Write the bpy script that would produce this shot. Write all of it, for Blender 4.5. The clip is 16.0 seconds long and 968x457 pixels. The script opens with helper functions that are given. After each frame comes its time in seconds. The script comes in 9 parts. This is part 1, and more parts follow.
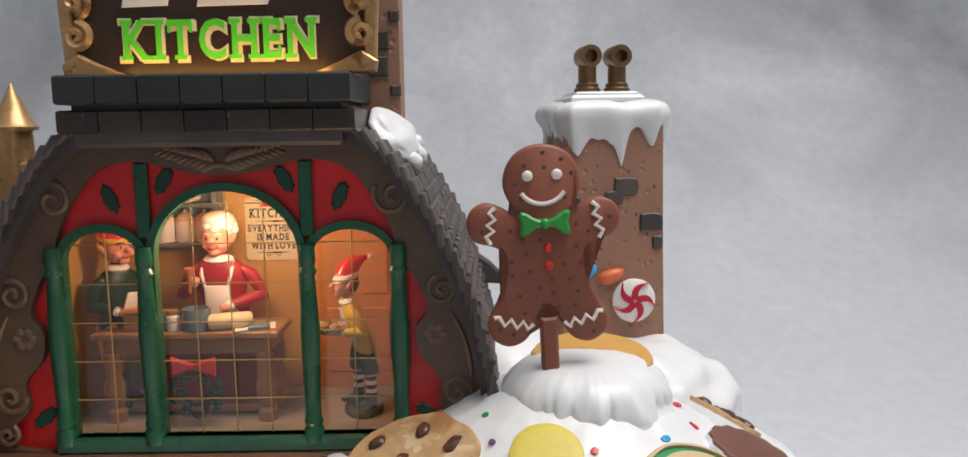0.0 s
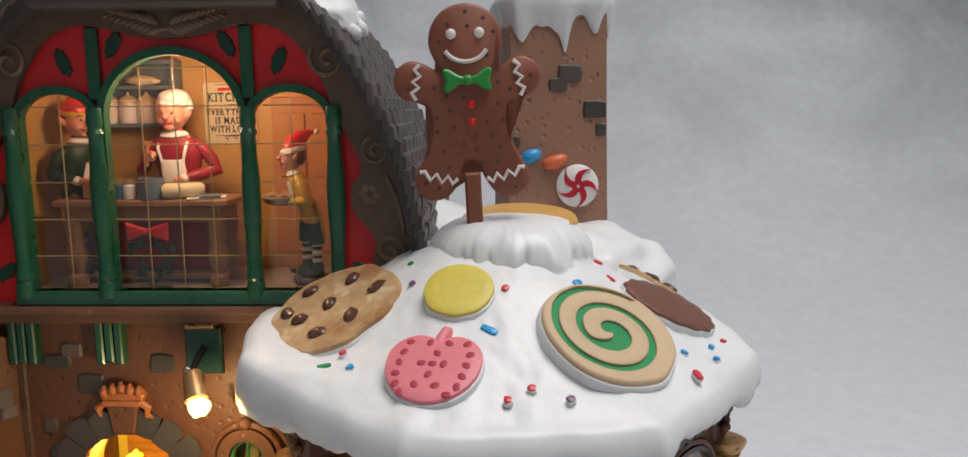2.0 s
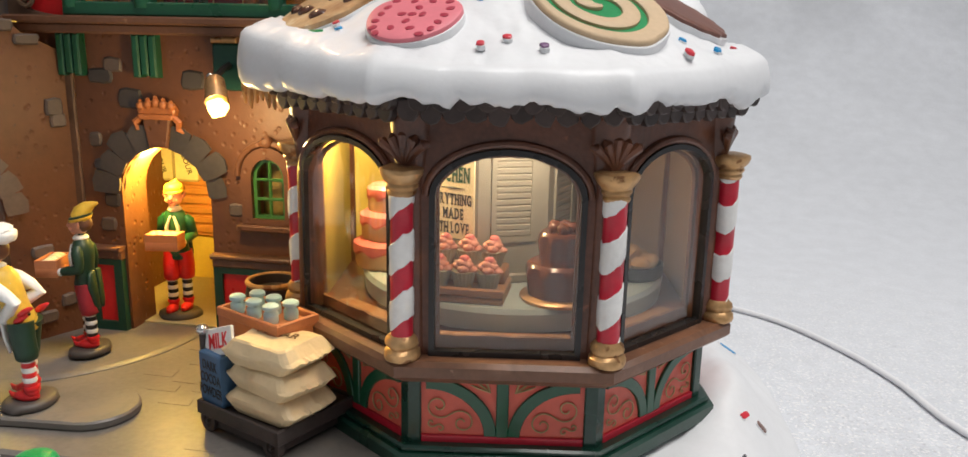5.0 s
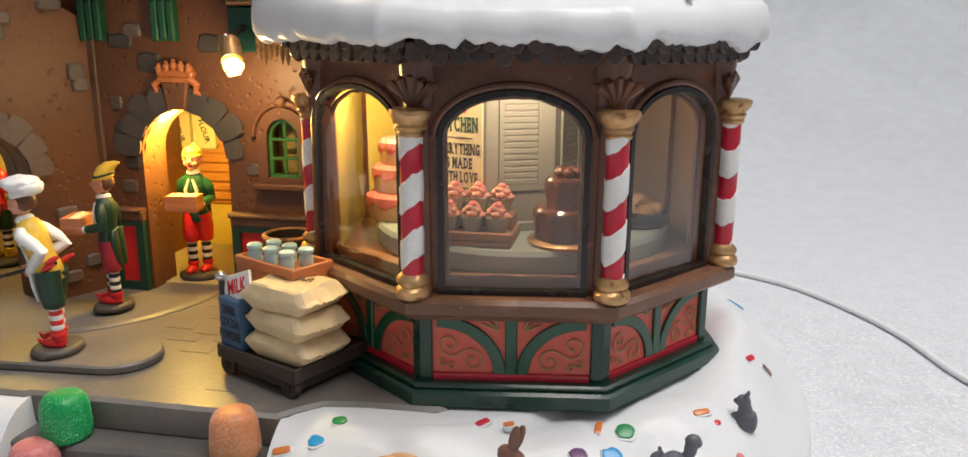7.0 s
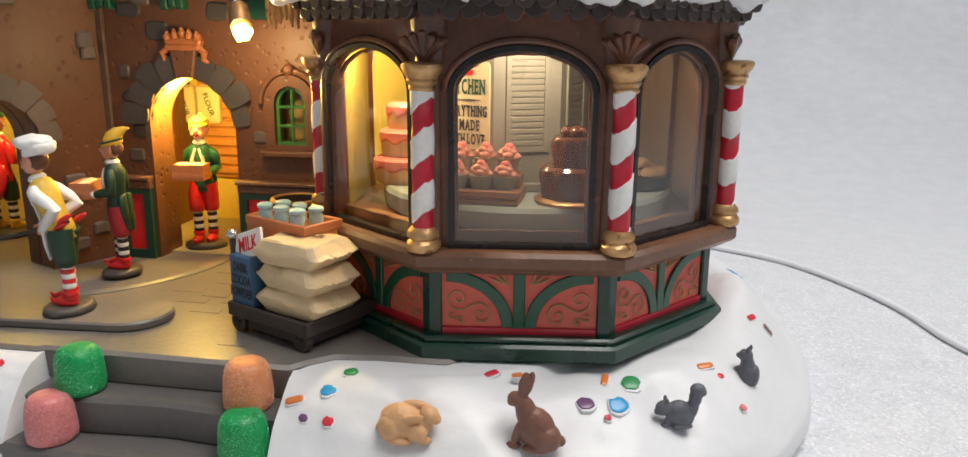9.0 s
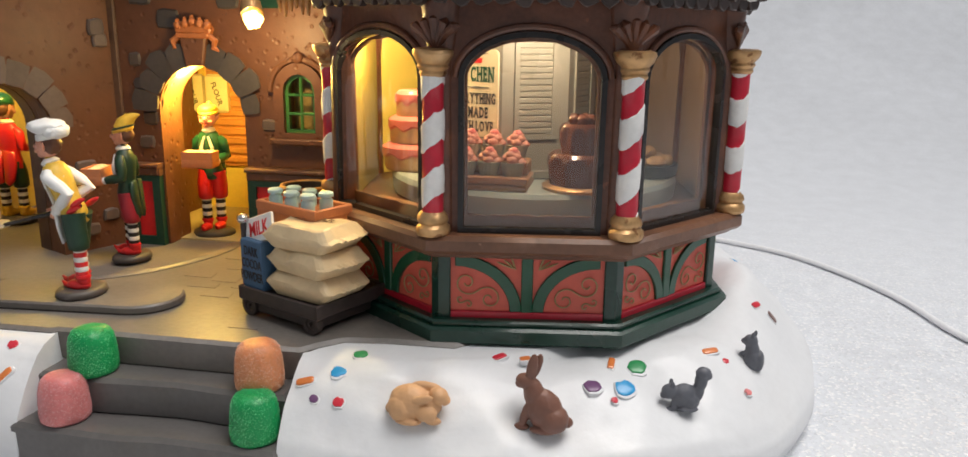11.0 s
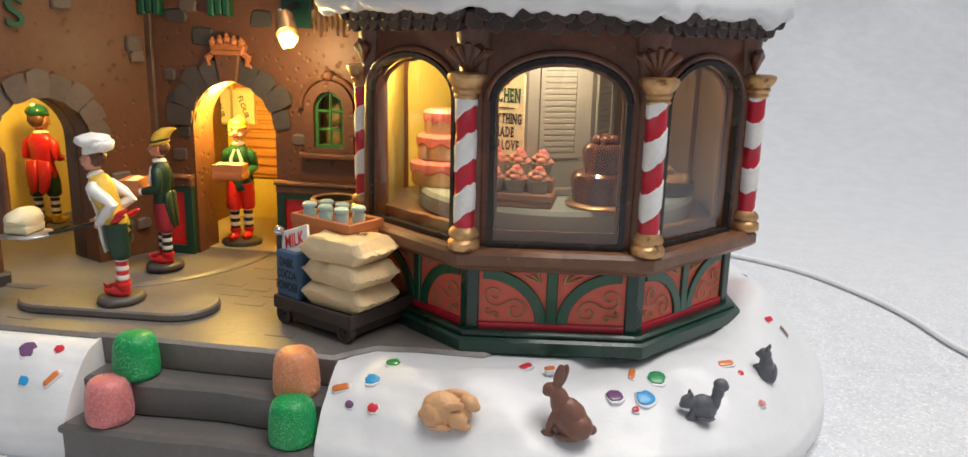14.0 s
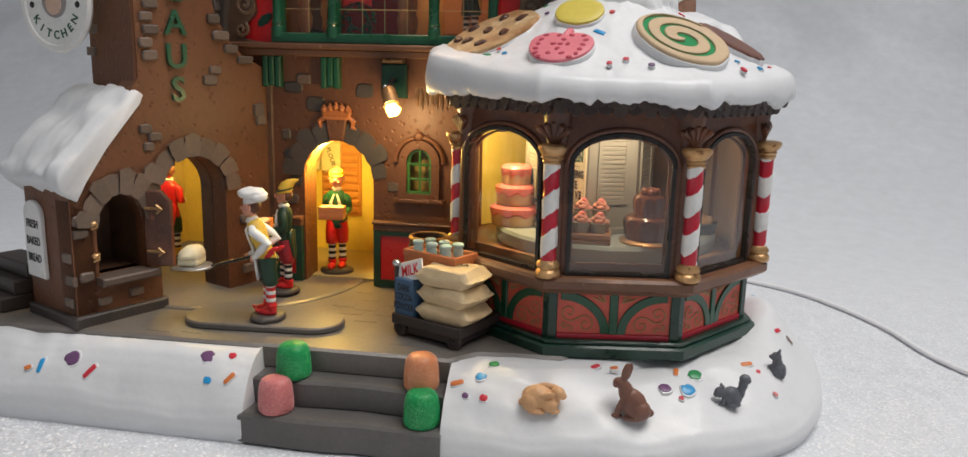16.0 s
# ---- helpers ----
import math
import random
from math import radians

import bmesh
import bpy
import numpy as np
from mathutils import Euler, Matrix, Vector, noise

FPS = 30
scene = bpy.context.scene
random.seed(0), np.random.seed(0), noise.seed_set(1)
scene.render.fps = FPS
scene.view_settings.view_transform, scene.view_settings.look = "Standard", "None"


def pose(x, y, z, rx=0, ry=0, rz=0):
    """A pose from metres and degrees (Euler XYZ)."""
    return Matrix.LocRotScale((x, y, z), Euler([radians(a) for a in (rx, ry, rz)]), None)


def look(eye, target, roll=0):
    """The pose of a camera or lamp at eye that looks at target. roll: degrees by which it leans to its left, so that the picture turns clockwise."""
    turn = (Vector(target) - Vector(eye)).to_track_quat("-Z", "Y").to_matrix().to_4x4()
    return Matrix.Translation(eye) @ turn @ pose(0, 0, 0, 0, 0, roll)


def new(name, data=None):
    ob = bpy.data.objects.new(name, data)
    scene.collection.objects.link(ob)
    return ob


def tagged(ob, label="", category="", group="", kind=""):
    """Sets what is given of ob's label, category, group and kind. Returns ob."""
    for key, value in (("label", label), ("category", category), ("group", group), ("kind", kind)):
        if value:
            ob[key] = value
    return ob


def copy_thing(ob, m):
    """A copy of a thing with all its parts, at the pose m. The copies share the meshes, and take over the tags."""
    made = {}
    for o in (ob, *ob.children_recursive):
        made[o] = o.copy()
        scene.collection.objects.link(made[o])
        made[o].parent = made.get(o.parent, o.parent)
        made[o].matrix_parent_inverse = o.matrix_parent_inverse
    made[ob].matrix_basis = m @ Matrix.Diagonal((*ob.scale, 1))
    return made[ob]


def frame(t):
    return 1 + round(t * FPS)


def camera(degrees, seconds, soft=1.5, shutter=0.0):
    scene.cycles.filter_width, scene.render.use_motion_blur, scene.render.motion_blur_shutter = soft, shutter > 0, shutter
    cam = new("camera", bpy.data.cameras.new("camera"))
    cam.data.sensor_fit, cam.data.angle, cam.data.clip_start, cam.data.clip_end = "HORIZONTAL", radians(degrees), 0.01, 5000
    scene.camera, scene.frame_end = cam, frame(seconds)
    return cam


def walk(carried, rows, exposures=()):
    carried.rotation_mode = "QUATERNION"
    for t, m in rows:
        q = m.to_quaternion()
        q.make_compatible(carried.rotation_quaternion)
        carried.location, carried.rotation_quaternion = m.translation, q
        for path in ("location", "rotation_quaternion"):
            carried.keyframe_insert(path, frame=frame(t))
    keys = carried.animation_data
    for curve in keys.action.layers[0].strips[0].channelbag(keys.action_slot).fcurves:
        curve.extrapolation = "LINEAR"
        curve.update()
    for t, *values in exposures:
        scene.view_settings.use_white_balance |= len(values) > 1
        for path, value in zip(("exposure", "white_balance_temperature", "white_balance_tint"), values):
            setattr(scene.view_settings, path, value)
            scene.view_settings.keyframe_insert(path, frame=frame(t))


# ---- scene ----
cam = camera(62.33, 16.0)
PATH = [
    (0, (0.00174, 0.01861, 0.21036), (-0.00078, 1.01023, 0.08116), -0.85),
    (0.5, (0.01003, 0.01729, 0.20301), (0.00799, 1.00776, 0.06527), -1.17),
    (1, (0.01528, 0.01482, 0.19295), (0.00601, 1.00477, 0.05185), -1.29),
    (1.5, (0.02163, 0.01256, 0.18680), (0.00377, 1.00162, 0.04039), -1.06),
    (2, (0.02555, 0.00537, 0.18084), (-0.00489, 0.99319, 0.02830), -0.51),
    (2.5, (0.03243, 0.00379, 0.17189), (-0.02155, 0.98751, 0.00046), 0.72),
    (3, (0.03843, 0.00271, 0.16087), (-0.05337, 0.98268, -0.01586), 1.27),
    (3.5, (0.04446, -0.00026, 0.14923), (-0.06812, 0.97518, -0.04009), 1.68),
    (4, (0.04647, -0.00098, 0.13907), (-0.08712, 0.96781, -0.06973), 1.77),
    (4.5, (0.05071, -0.00088, 0.13153), (-0.10221, 0.96262, -0.08822), 1.58),
    (5, (0.05411, -0.00250, 0.12375), (-0.10802, 0.95612, -0.11027), 1.22),
    (7.5, (0.05779, -0.01162, 0.11234), (-0.12552, 0.94160, -0.12799), 0.23),
    (8, (0.05670, -0.01289, 0.11068), (-0.12372, 0.94170, -0.12639), 0.29),
    (8.5, (0.05551, -0.01492, 0.10827), (-0.12124, 0.93997, -0.13038), 0.32),
    (9, (0.05506, -0.01691, 0.10393), (-0.11745, 0.93833, -0.13637), 0.47),
    (9.5, (0.05395, -0.01806, 0.10273), (-0.12005, 0.93697, -0.13738), 0.41),
    (10, (0.05378, -0.01874, 0.10215), (-0.11982, 0.93554, -0.14117), 0.52),
    (12.5, (0.05337, -0.02194, 0.10142), (-0.12059, 0.93238, -0.14150), 1.03),
    (13, (0.05205, -0.02246, 0.10200), (-0.12074, 0.93252, -0.13916), 1.17),
    (13.5, (0.05158, -0.02315, 0.10198), (-0.11957, 0.93245, -0.13792), 1.42),
    (14, (0.04841, -0.02975, 0.10523), (-0.12582, 0.92695, -0.12792), 1.47),
    (14.5, (0.05302, -0.05055, 0.11703), (-0.11081, 0.91042, -0.10586), 1.74),
    (15, (0.04630, -0.06761, 0.11632), (-0.11223, 0.89614, -0.09830), 1.89),
    (15.5, (0.04108, -0.08469, 0.11890), (-0.11934, 0.87995, -0.09022), 1.58),
    (16, (0.03010, -0.09313, 0.12210), (-0.13175, 0.87208, -0.08323), 1.43),
]
walk(cam, [(t, look(eye, target, roll)) for t, eye, target, roll in PATH],
     [(0, 0.12), (0.9, 0.12), (1.4, -0.1), (2, -0.17), (3.5, -0.12), (4.3, 0.1), (5, 0.14), (7.5, 0.14), (10, 0.16), (13, 0.15), (14, 0.18), (14.5, 0.12), (15, 0.03), (16, -0.04)])

# ---- world and lights ----
CM = 0.01
world = bpy.data.worlds.new("room_light")
scene.world = world
world.use_nodes = True
wn = world.node_tree.nodes
wl = world.node_tree.links
wn["Background"].inputs["Strength"].default_value = 0.31
wg = wn.new("ShaderNodeTexGradient")
wt = wn.new("ShaderNodeTexCoord")
wm = wn.new("ShaderNodeMapping")
wm.inputs["Rotation"].default_value = (0, radians(90), 0)
wr = wn.new("ShaderNodeValToRGB")
wr.color_ramp.elements[0].color = (0.45, 0.46, 0.48, 1)
wr.color_ramp.elements[1].color = (0.95, 0.97, 1.0, 1)
wl.new(wt.outputs["Generated"], wm.inputs["Vector"])
wl.new(wm.outputs["Vector"], wg.inputs["Vector"])
wl.new(wg.outputs["Fac"], wr.inputs["Fac"])
wl.new(wr.outputs["Color"], wn["Background"].inputs["Color"])


def lamp(name, kind, eye, target, watts, colour, size=1.0, spot=60):
    """A lamp at eye (cm) that shines at target (cm)."""
    data = bpy.data.lights.new(name, kind)
    data.energy, data.color = watts, colour
    if kind == "AREA":
        data.size, data.spread = size * CM, radians(spot)
    else:
        data.shadow_soft_size = size * CM
    if kind == "SPOT":
        data.spot_size, data.spot_blend = radians(spot), 0.6
    ob = new(name, data)
    ob.matrix_world = look([v * CM for v in eye], [v * CM for v in target])
    return ob


lamp("ceiling_lamp", "AREA", (30, 13, 95), (2, 19, 3), 3.95, (1.0, 0.96, 0.92), 60, 120)
WARM, YELLOW = (1.0, 0.70, 0.45), (1.0, 0.66, 0.12)
lamp("kitchen_bulb", "POINT", (-6.4, 22.8, 18.7), (0, 0, 0), 0.055, WARM, 0.5)
lamp("doorway_bulb", "POINT", (-9.2, 22.95, 8.3), (0, 0, 0), 0.155, YELLOW, 0.3)
lamp("tower_bulb", "POINT", (-15.7, 22.4, 8.6), (0, 0, 0), 0.06, YELLOW, 0.3)
lamp("display_bulb", "POINT", (-1.15, 19.7, 10.2), (0, 0, 0), 0.115, (1.0, 0.80, 0.40), 0.3)
lamp("display_bulb", "POINT", (3.4, 18.0, 10.35), (0, 0, 0), 0.055, (1.0, 0.84, 0.58), 0.3)
lamp("wall_lamp_bulb", "POINT", (-5.5, 19.9, 9.75), (0, 0, 0), 0.046, (1.0, 0.72, 0.32), 0.25)
strip = lamp("sign_strip", "AREA", (-6.15, 20.95, 22.42), (-6.15, 21.6, 23.1), 0.0032, (1.0, 0.52, 0.13), 5.0, 170)
strip.data.shape, strip.data.size_y = "RECTANGLE", 0.3 * CM

# ---- materials ----
def material(name, colour, rough=0.5, metal=0.0, vary=0.18, grain=6.0, bump=0.12, speck=None, speck_at=0.62,
             speck_scale=2.0, wear=None, wear_at=0.68, coat=0.0, pits=0.0, pit_scale=3.0, random_tint=0.0, emit=0.0):
    """Painted resin and the like: tone at two scales, specks or wear with a shape of their own, fine relief. grain is in 1/cm."""
    m = bpy.data.materials.new(name)
    m.use_nodes = True
    n, l = m.node_tree.nodes, m.node_tree.links
    p = n["Principled BSDF"]
    tc = n.new("ShaderNodeTexCoord")
    big = n.new("ShaderNodeTexNoise")
    big.inputs["Scale"].default_value = grain * 12
    big.inputs["Detail"].default_value = 5
    fine = n.new("ShaderNodeTexNoise")
    fine.inputs["Scale"].default_value = grain * 110
    fine.inputs["Detail"].default_value = 4
    for t in (big, fine):
        l.new(tc.outputs["Object"], t.inputs["Vector"])
    mixv = n.new("ShaderNodeMix")
    mixv.data_type = "FLOAT"
    mixv.inputs[0].default_value = 0.4
    l.new(big.outputs["Fac"], mixv.inputs[2])
    l.new(fine.outputs["Fac"], mixv.inputs[3])
    ramp = n.new("ShaderNodeMapRange")
    ramp.inputs["From Min"].default_value, ramp.inputs["From Max"].default_value = 0.3, 0.7
    ramp.inputs["To Min"].default_value, ramp.inputs["To Max"].default_value = 1 - vary, 1 + vary
    l.new(mixv.outputs[0], ramp.inputs["Value"])
    value = ramp.outputs[0]
    if random_tint:
        info = n.new("ShaderNodeObjectInfo")
        rr = n.new("ShaderNodeMapRange")
        rr.inputs["To Min"].default_value, rr.inputs["To Max"].default_value = 1 - random_tint, 1 + random_tint
        l.new(info.outputs["Random"], rr.inputs["Value"])
        mul = n.new("ShaderNodeMath")
        mul.operation = "MULTIPLY"
        l.new(value, mul.inputs[0])
        l.new(rr.outputs[0], mul.inputs[1])
        value = mul.outputs[0]
    tone = n.new("ShaderNodeVectorMath")
    tone.operation = "SCALE"
    tone.inputs[0].default_value = colour
    l.new(value, tone.inputs["Scale"])
    col = tone.outputs[0]

    def lay(other, at, scale, soft, col):
        t = n.new("ShaderNodeTexNoise")
        t.inputs["Scale"].default_value = scale * 100
        t.inputs["Detail"].default_value = 6
        l.new(tc.outputs["Object"], t.inputs["Vector"])
        r = n.new("ShaderNodeMapRange")
        r.inputs["From Min"].default_value, r.inputs["From Max"].default_value = at, at + soft
        l.new(t.outputs["Fac"], r.inputs["Value"])
        x = n.new("ShaderNodeMix")
        x.data_type = "RGBA"
        l.new(r.outputs[0], x.inputs[0])
        l.new(col, x.inputs[6])
        x.inputs[7].default_value = (*other, 1)
        return x.outputs[2]

    if speck:
        col = lay(speck, speck_at, speck_scale, 0.05, col)
    if wear:
        col = lay(wear, wear_at, 0.7, 0.12, col)
    l.new(col, p.inputs["Base Color"])
    p.inputs["Roughness"].default_value = rough
    p.inputs["Specular IOR Level"].default_value = 0.45
    p.inputs["Metallic"].default_value = metal
    p.inputs["Coat Weight"].default_value = coat
    rv = n.new("ShaderNodeMapRange")
    rv.inputs["To Min"].default_value, rv.inputs["To Max"].default_value = max(rough - 0.12, 0.03), min(rough + 0.12, 1)
    l.new(big.outputs["Fac"], rv.inputs["Value"])
    l.new(rv.outputs[0], p.inputs["Roughness"])
    b = n.new("ShaderNodeBump")
    b.inputs["Strength"].default_value = bump
    b.inputs["Distance"].default_value = 0.0006
    l.new(mixv.outputs[0], b.inputs["Height"])
    last = b
    if pits:
        v = n.new("ShaderNodeTexVoronoi")
        v.inputs["Scale"].default_value = pit_scale * 100
        l.new(tc.outputs["Object"], v.inputs["Vector"])
        r = n.new("ShaderNodeMapRange")
        r.inputs["From Min"].default_value, r.inputs["From Max"].default_value = 0.05, 0.28
        l.new(v.outputs["Distance"], r.inputs["Value"])
        b2 = n.new("ShaderNodeBump")
        b2.inputs["Strength"].default_value = pits
        b2.inputs["Distance"].default_value = 0.0006
        l.new(r.outputs[0], b2.inputs["Height"])
        l.new(b.outputs[0], b2.inputs["Normal"])
        last = b2
    l.new(last.outputs[0], p.inputs["Normal"])
    if emit:
        p.inputs["Emission Color"].default_value = (*colour, 1)
        p.inputs["Emission Strength"].default_value = emit
    return m


def glass_material(name, tint=(0.95, 0.96, 0.97), rough=0.02):
    m = bpy.data.materials.new(name)
    m.use_nodes = True
    n, l = m.node_tree.nodes, m.node_tree.links
    n.remove(n["Principled BSDF"])
    clear = n.new("ShaderNodeBsdfTransparent")
    clear.inputs["Color"].default_value = (*tint, 1)
    shine = n.new("ShaderNodeBsdfGlossy")
    shine.inputs["Roughness"].default_value = rough
    tc = n.new("ShaderNodeTexCoord")
    stretch = n.new("ShaderNodeMapping")
    stretch.inputs["Scale"].default_value = (90, 90, 14)
    ripple = n.new("ShaderNodeTexNoise")
    ripple.inputs["Scale"].default_value = 1.0
    bend = n.new("ShaderNodeBump")
    bend.inputs["Strength"].default_value, bend.inputs["Distance"].default_value = 0.6, 0.002
    l.new(tc.outputs["Object"], stretch.inputs["Vector"])
    l.new(stretch.outputs[0], ripple.inputs["Vector"])
    l.new(ripple.outputs["Fac"], bend.inputs["Height"])
    l.new(bend.outputs[0], shine.inputs["Normal"])
    face = n.new("ShaderNodeLayerWeight")
    power = n.new("ShaderNodeMath")
    power.operation = "POWER"
    power.inputs[1].default_value = 4.0
    l.new(face.outputs["Facing"], power.inputs[0])
    gloss = n.new("ShaderNodeMath")
    gloss.operation = "MULTIPLY_ADD"
    gloss.inputs[1].default_value, gloss.inputs[2].default_value = 0.75, 0.05
    l.new(power.outputs[0], gloss.inputs[0])
    mix = n.new("ShaderNodeMixShader")
    l.new(gloss.outputs[0], mix.inputs[0])
    l.new(clear.outputs[0], mix.inputs[1])
    l.new(shine.outputs[0], mix.inputs[2])
    l.new(mix.outputs[0], n["Material Output"].inputs["Surface"])
    return m


SNOW = material("white_snow_paint", (0.72, 0.73, 0.75), 0.42, vary=0.04, grain=4.5, bump=0.3, coat=0.12, speck=(0.5, 0.47, 0.45), speck_at=0.765, speck_scale=2.2)
DECK = material("grey_brown_deck", (0.165, 0.148, 0.134), 0.4, vary=0.2, bump=0.25, wear=(0.21, 0.18, 0.15), wear_at=0.6)
STEP = material("dark_grey_step", (0.115, 0.108, 0.105), 0.38, vary=0.18, wear=(0.15, 0.14, 0.13), wear_at=0.66)
BROWN = material("dark_brown_trim", (0.125, 0.046, 0.025), 0.4, vary=0.45, bump=0.6, speck=(0.24, 0.085, 0.042), speck_at=0.66, speck_scale=2.6, wear=(0.19, 0.07, 0.034), wear_at=0.54, coat=0.2)
SILL = material("brown_sill", (0.15, 0.07, 0.04), 0.38, vary=0.28, bump=0.3, speck=(0.30, 0.17, 0.11), speck_at=0.68, speck_scale=3.0, wear=(0.24, 0.13, 0.085), wear_at=0.6)
CARVED = material("carved_brown_board", (0.112, 0.07, 0.046), 0.42, vary=0.25)
CARVED_LIGHT = material("raised_carving", (0.165, 0.105, 0.066), 0.38, vary=0.2)
STUCCO = material("orange_brown_stucco", (0.15, 0.059, 0.027), 0.48, vary=0.2, grain=3, bump=0.7, speck=(0.10, 0.045, 0.03),
                  speck_at=0.665, speck_scale=5.5, pits=0.5, pit_scale=3.2)
CHIMNEY = material("gingerbread_brown_wall", (0.34, 0.18, 0.12), 0.55, vary=0.12, speck=(0.09, 0.04, 0.03), speck_at=0.67,
                   speck_scale=5.0, pits=0.6, pit_scale=3.0)
BRICK = material("grey_brown_brick", (0.135, 0.098, 0.078), 0.5, vary=0.22, random_tint=0.25)
BRICK_DARK = material("dark_stone_brick", (0.075, 0.062, 0.056), 0.5, vary=0.22, random_tint=0.25)
SHINGLE = material("dark_roof_shingle", (0.085, 0.07, 0.068), 0.5, vary=0.25, random_tint=0.18, wear=(0.12, 0.10, 0.10))
FRINGE = material("blackish_brown_shingle", (0.048, 0.032, 0.028), 0.4, vary=0.35, random_tint=0.3, speck=(0.5, 0.48, 0.47), speck_at=0.73, speck_scale=3.0, wear=(0.10, 0.075, 0.066), wear_at=0.64)
SLATE = material("charcoal_slate", (0.024, 0.03, 0.028), 0.5, vary=0.2)
RED = material("glossy_red_paint", (0.66, 0.018, 0.021), 0.32, vary=0.12, coat=0.15)
CRIMSON = material("crimson_stripe_paint", (0.50, 0.014, 0.035), 0.34, vary=0.16, coat=0.15)
PANEL_RED = material("coral_red_panel", (0.70, 0.13, 0.085), 0.42, vary=0.1, wear=(0.30, 0.04, 0.035))
GREEN = material("dark_green_paint", (0.012, 0.085, 0.042), 0.3, vary=0.2, coat=0.25)
LEAF = material("holly_green_paint", (0.01, 0.055, 0.035), 0.35, vary=0.2)
PLINTH = material("blackish_green_paint", (0.008, 0.042, 0.028), 0.3, vary=0.35, wear=(0.03, 0.025, 0.02), coat=0.2)
BLACK = material("black_frame_paint", (0.018, 0.016, 0.016), 0.28, vary=0.2)
GOLD = material("antique_gold_paint", (0.52, 0.31, 0.14), 0.38, metal=0.6, vary=0.3, speck=(0.26, 0.12, 0.05), speck_at=0.6, speck_scale=2.5, wear=(0.60, 0.40, 0.22), wear_at=0.62)
GOLD_LINE = material("pale_gold_line", (0.42, 0.30, 0.14), 0.45, metal=0.3, vary=0.15)
WHITE = material("white_paint", (0.80, 0.79, 0.77), 0.4, vary=0.1, bump=0.4, wear=(0.62, 0.58, 0.54), wear_at=0.64)
CREAM = material("cream_paint", (0.72, 0.63, 0.42), 0.5, vary=0.1)
TAN = material("tan_cookie", (0.55, 0.40, 0.25), 0.55, vary=0.1)
GLASS = glass_material("clear_window_plastic", (0.93, 0.92, 0.91), 0.03)
YELLOW_WALL = material("yellow_room_wall", (0.78, 0.60, 0.14), 0.55, vary=0.08)
ORANGE_SLAT = material("orange_wood_slat", (0.55, 0.24, 0.07), 0.5, vary=0.15)
FLOOR_IN = material("grey_display_floor", (0.36, 0.42, 0.40), 0.4, vary=0.06)
KITCHEN_WALL = material("ochre_kitchen_wall", (0.60, 0.36, 0.12), 0.55, vary=0.1)
KITCHEN_FLOOR = material("stone_kitchen_floor", (0.36, 0.32, 0.28), 0.45, vary=0.15)
OLIVE = material("olive_lining_board", (0.34, 0.26, 0.06), 0.45, vary=0.25)
LINING = material("tan_lining_board", (0.40, 0.27, 0.175), 0.5, vary=0.2)
# brown wood; also colours the strip that imitates the house corner's shade
REVEAL = material("dark_umber_wood_and_shade", (0.12, 0.062, 0.035), 0.5, vary=0.3, wear=(0.07, 0.035, 0.02), wear_at=0.58)
WOOD = material("honey_brown_wood", (0.33, 0.17, 0.08), 0.45, vary=0.25)
INK = material("black_ink", (0.02, 0.02, 0.02), 0.5, vary=0.1)


# ---- shape helpers (all in centimetres, scaled once when linked) ----
def link(name, bm, mats, parent=None, smooth=38, label="", kind="", category=""):
    bmesh.ops.recalc_face_normals(bm, faces=bm.faces)
    for v in bm.verts:
        v.co *= CM
    me = bpy.data.meshes.new(name)
    bm.to_mesh(me)
    bm.free()
    for m in (mats if isinstance(mats, (list, tuple)) else [mats]):
        me.materials.append(m)
    if smooth:
        me.shade_smooth()
        me.set_sharp_from_angle(angle=radians(smooth))
    ob = new(name, me)
    if parent:
        ob.parent = parent
    return tagged(ob, label, category, "", kind)


def part(name, bm, mats, parent, label="", smooth=38):
    return link(name, bm, mats, parent, smooth, label)


def thing(name, x, y, z, label, category, group="", rz=0, rx=0, ry=0, kind=""):
    """An Empty at its base (cm), to parent a thing's parts."""
    ob = new(name)
    ob.empty_display_size = 0.005
    ob.matrix_world = pose(x * CM, y * CM, z * CM, rx, ry, rz)
    return tagged(ob, label, category, group, kind)


def loft(bm, rings, cap=True, closed=True, mat=0, mats=None):
    rows = [[bm.verts.new(p) for p in r] for r in rings]
    n = len(rows[0])
    for k, (a, b) in enumerate(zip(rows, rows[1:])):
        for i in range(n if closed else n - 1):
            j = (i + 1) % n
            f = bm.faces.new((a[i], a[j], b[j], b[i]))
            f.material_index = mats(k, i) if mats else mat
    if cap:
        for r in (rows[0], rows[-1]):
            f = bm.faces.new(r)
            f.material_index = mat
    return rows


def inset(poly, d):
    """A closed polygon (counter-clockwise) moved inwards by d."""
    out, n = [], len(poly)
    for i in range(n):
        a, b, c = Vector(poly[i - 1]), Vector(poly[i]), Vector(poly[(i + 1) % n])
        e, f = (b - a), (c - b)
        if e.length < 1e-6 or f.length < 1e-6:
            out.append(tuple(b))
            continue
        e.normalize(), f.normalize()
        m = Vector((-e.y, e.x)) + Vector((-f.y, f.x))
        s = max(m.length_squared / 2, 0.3)
        out.append(tuple(b + m * d / s))
    return out


def flat(u, v, d):
    return (u, v, d)


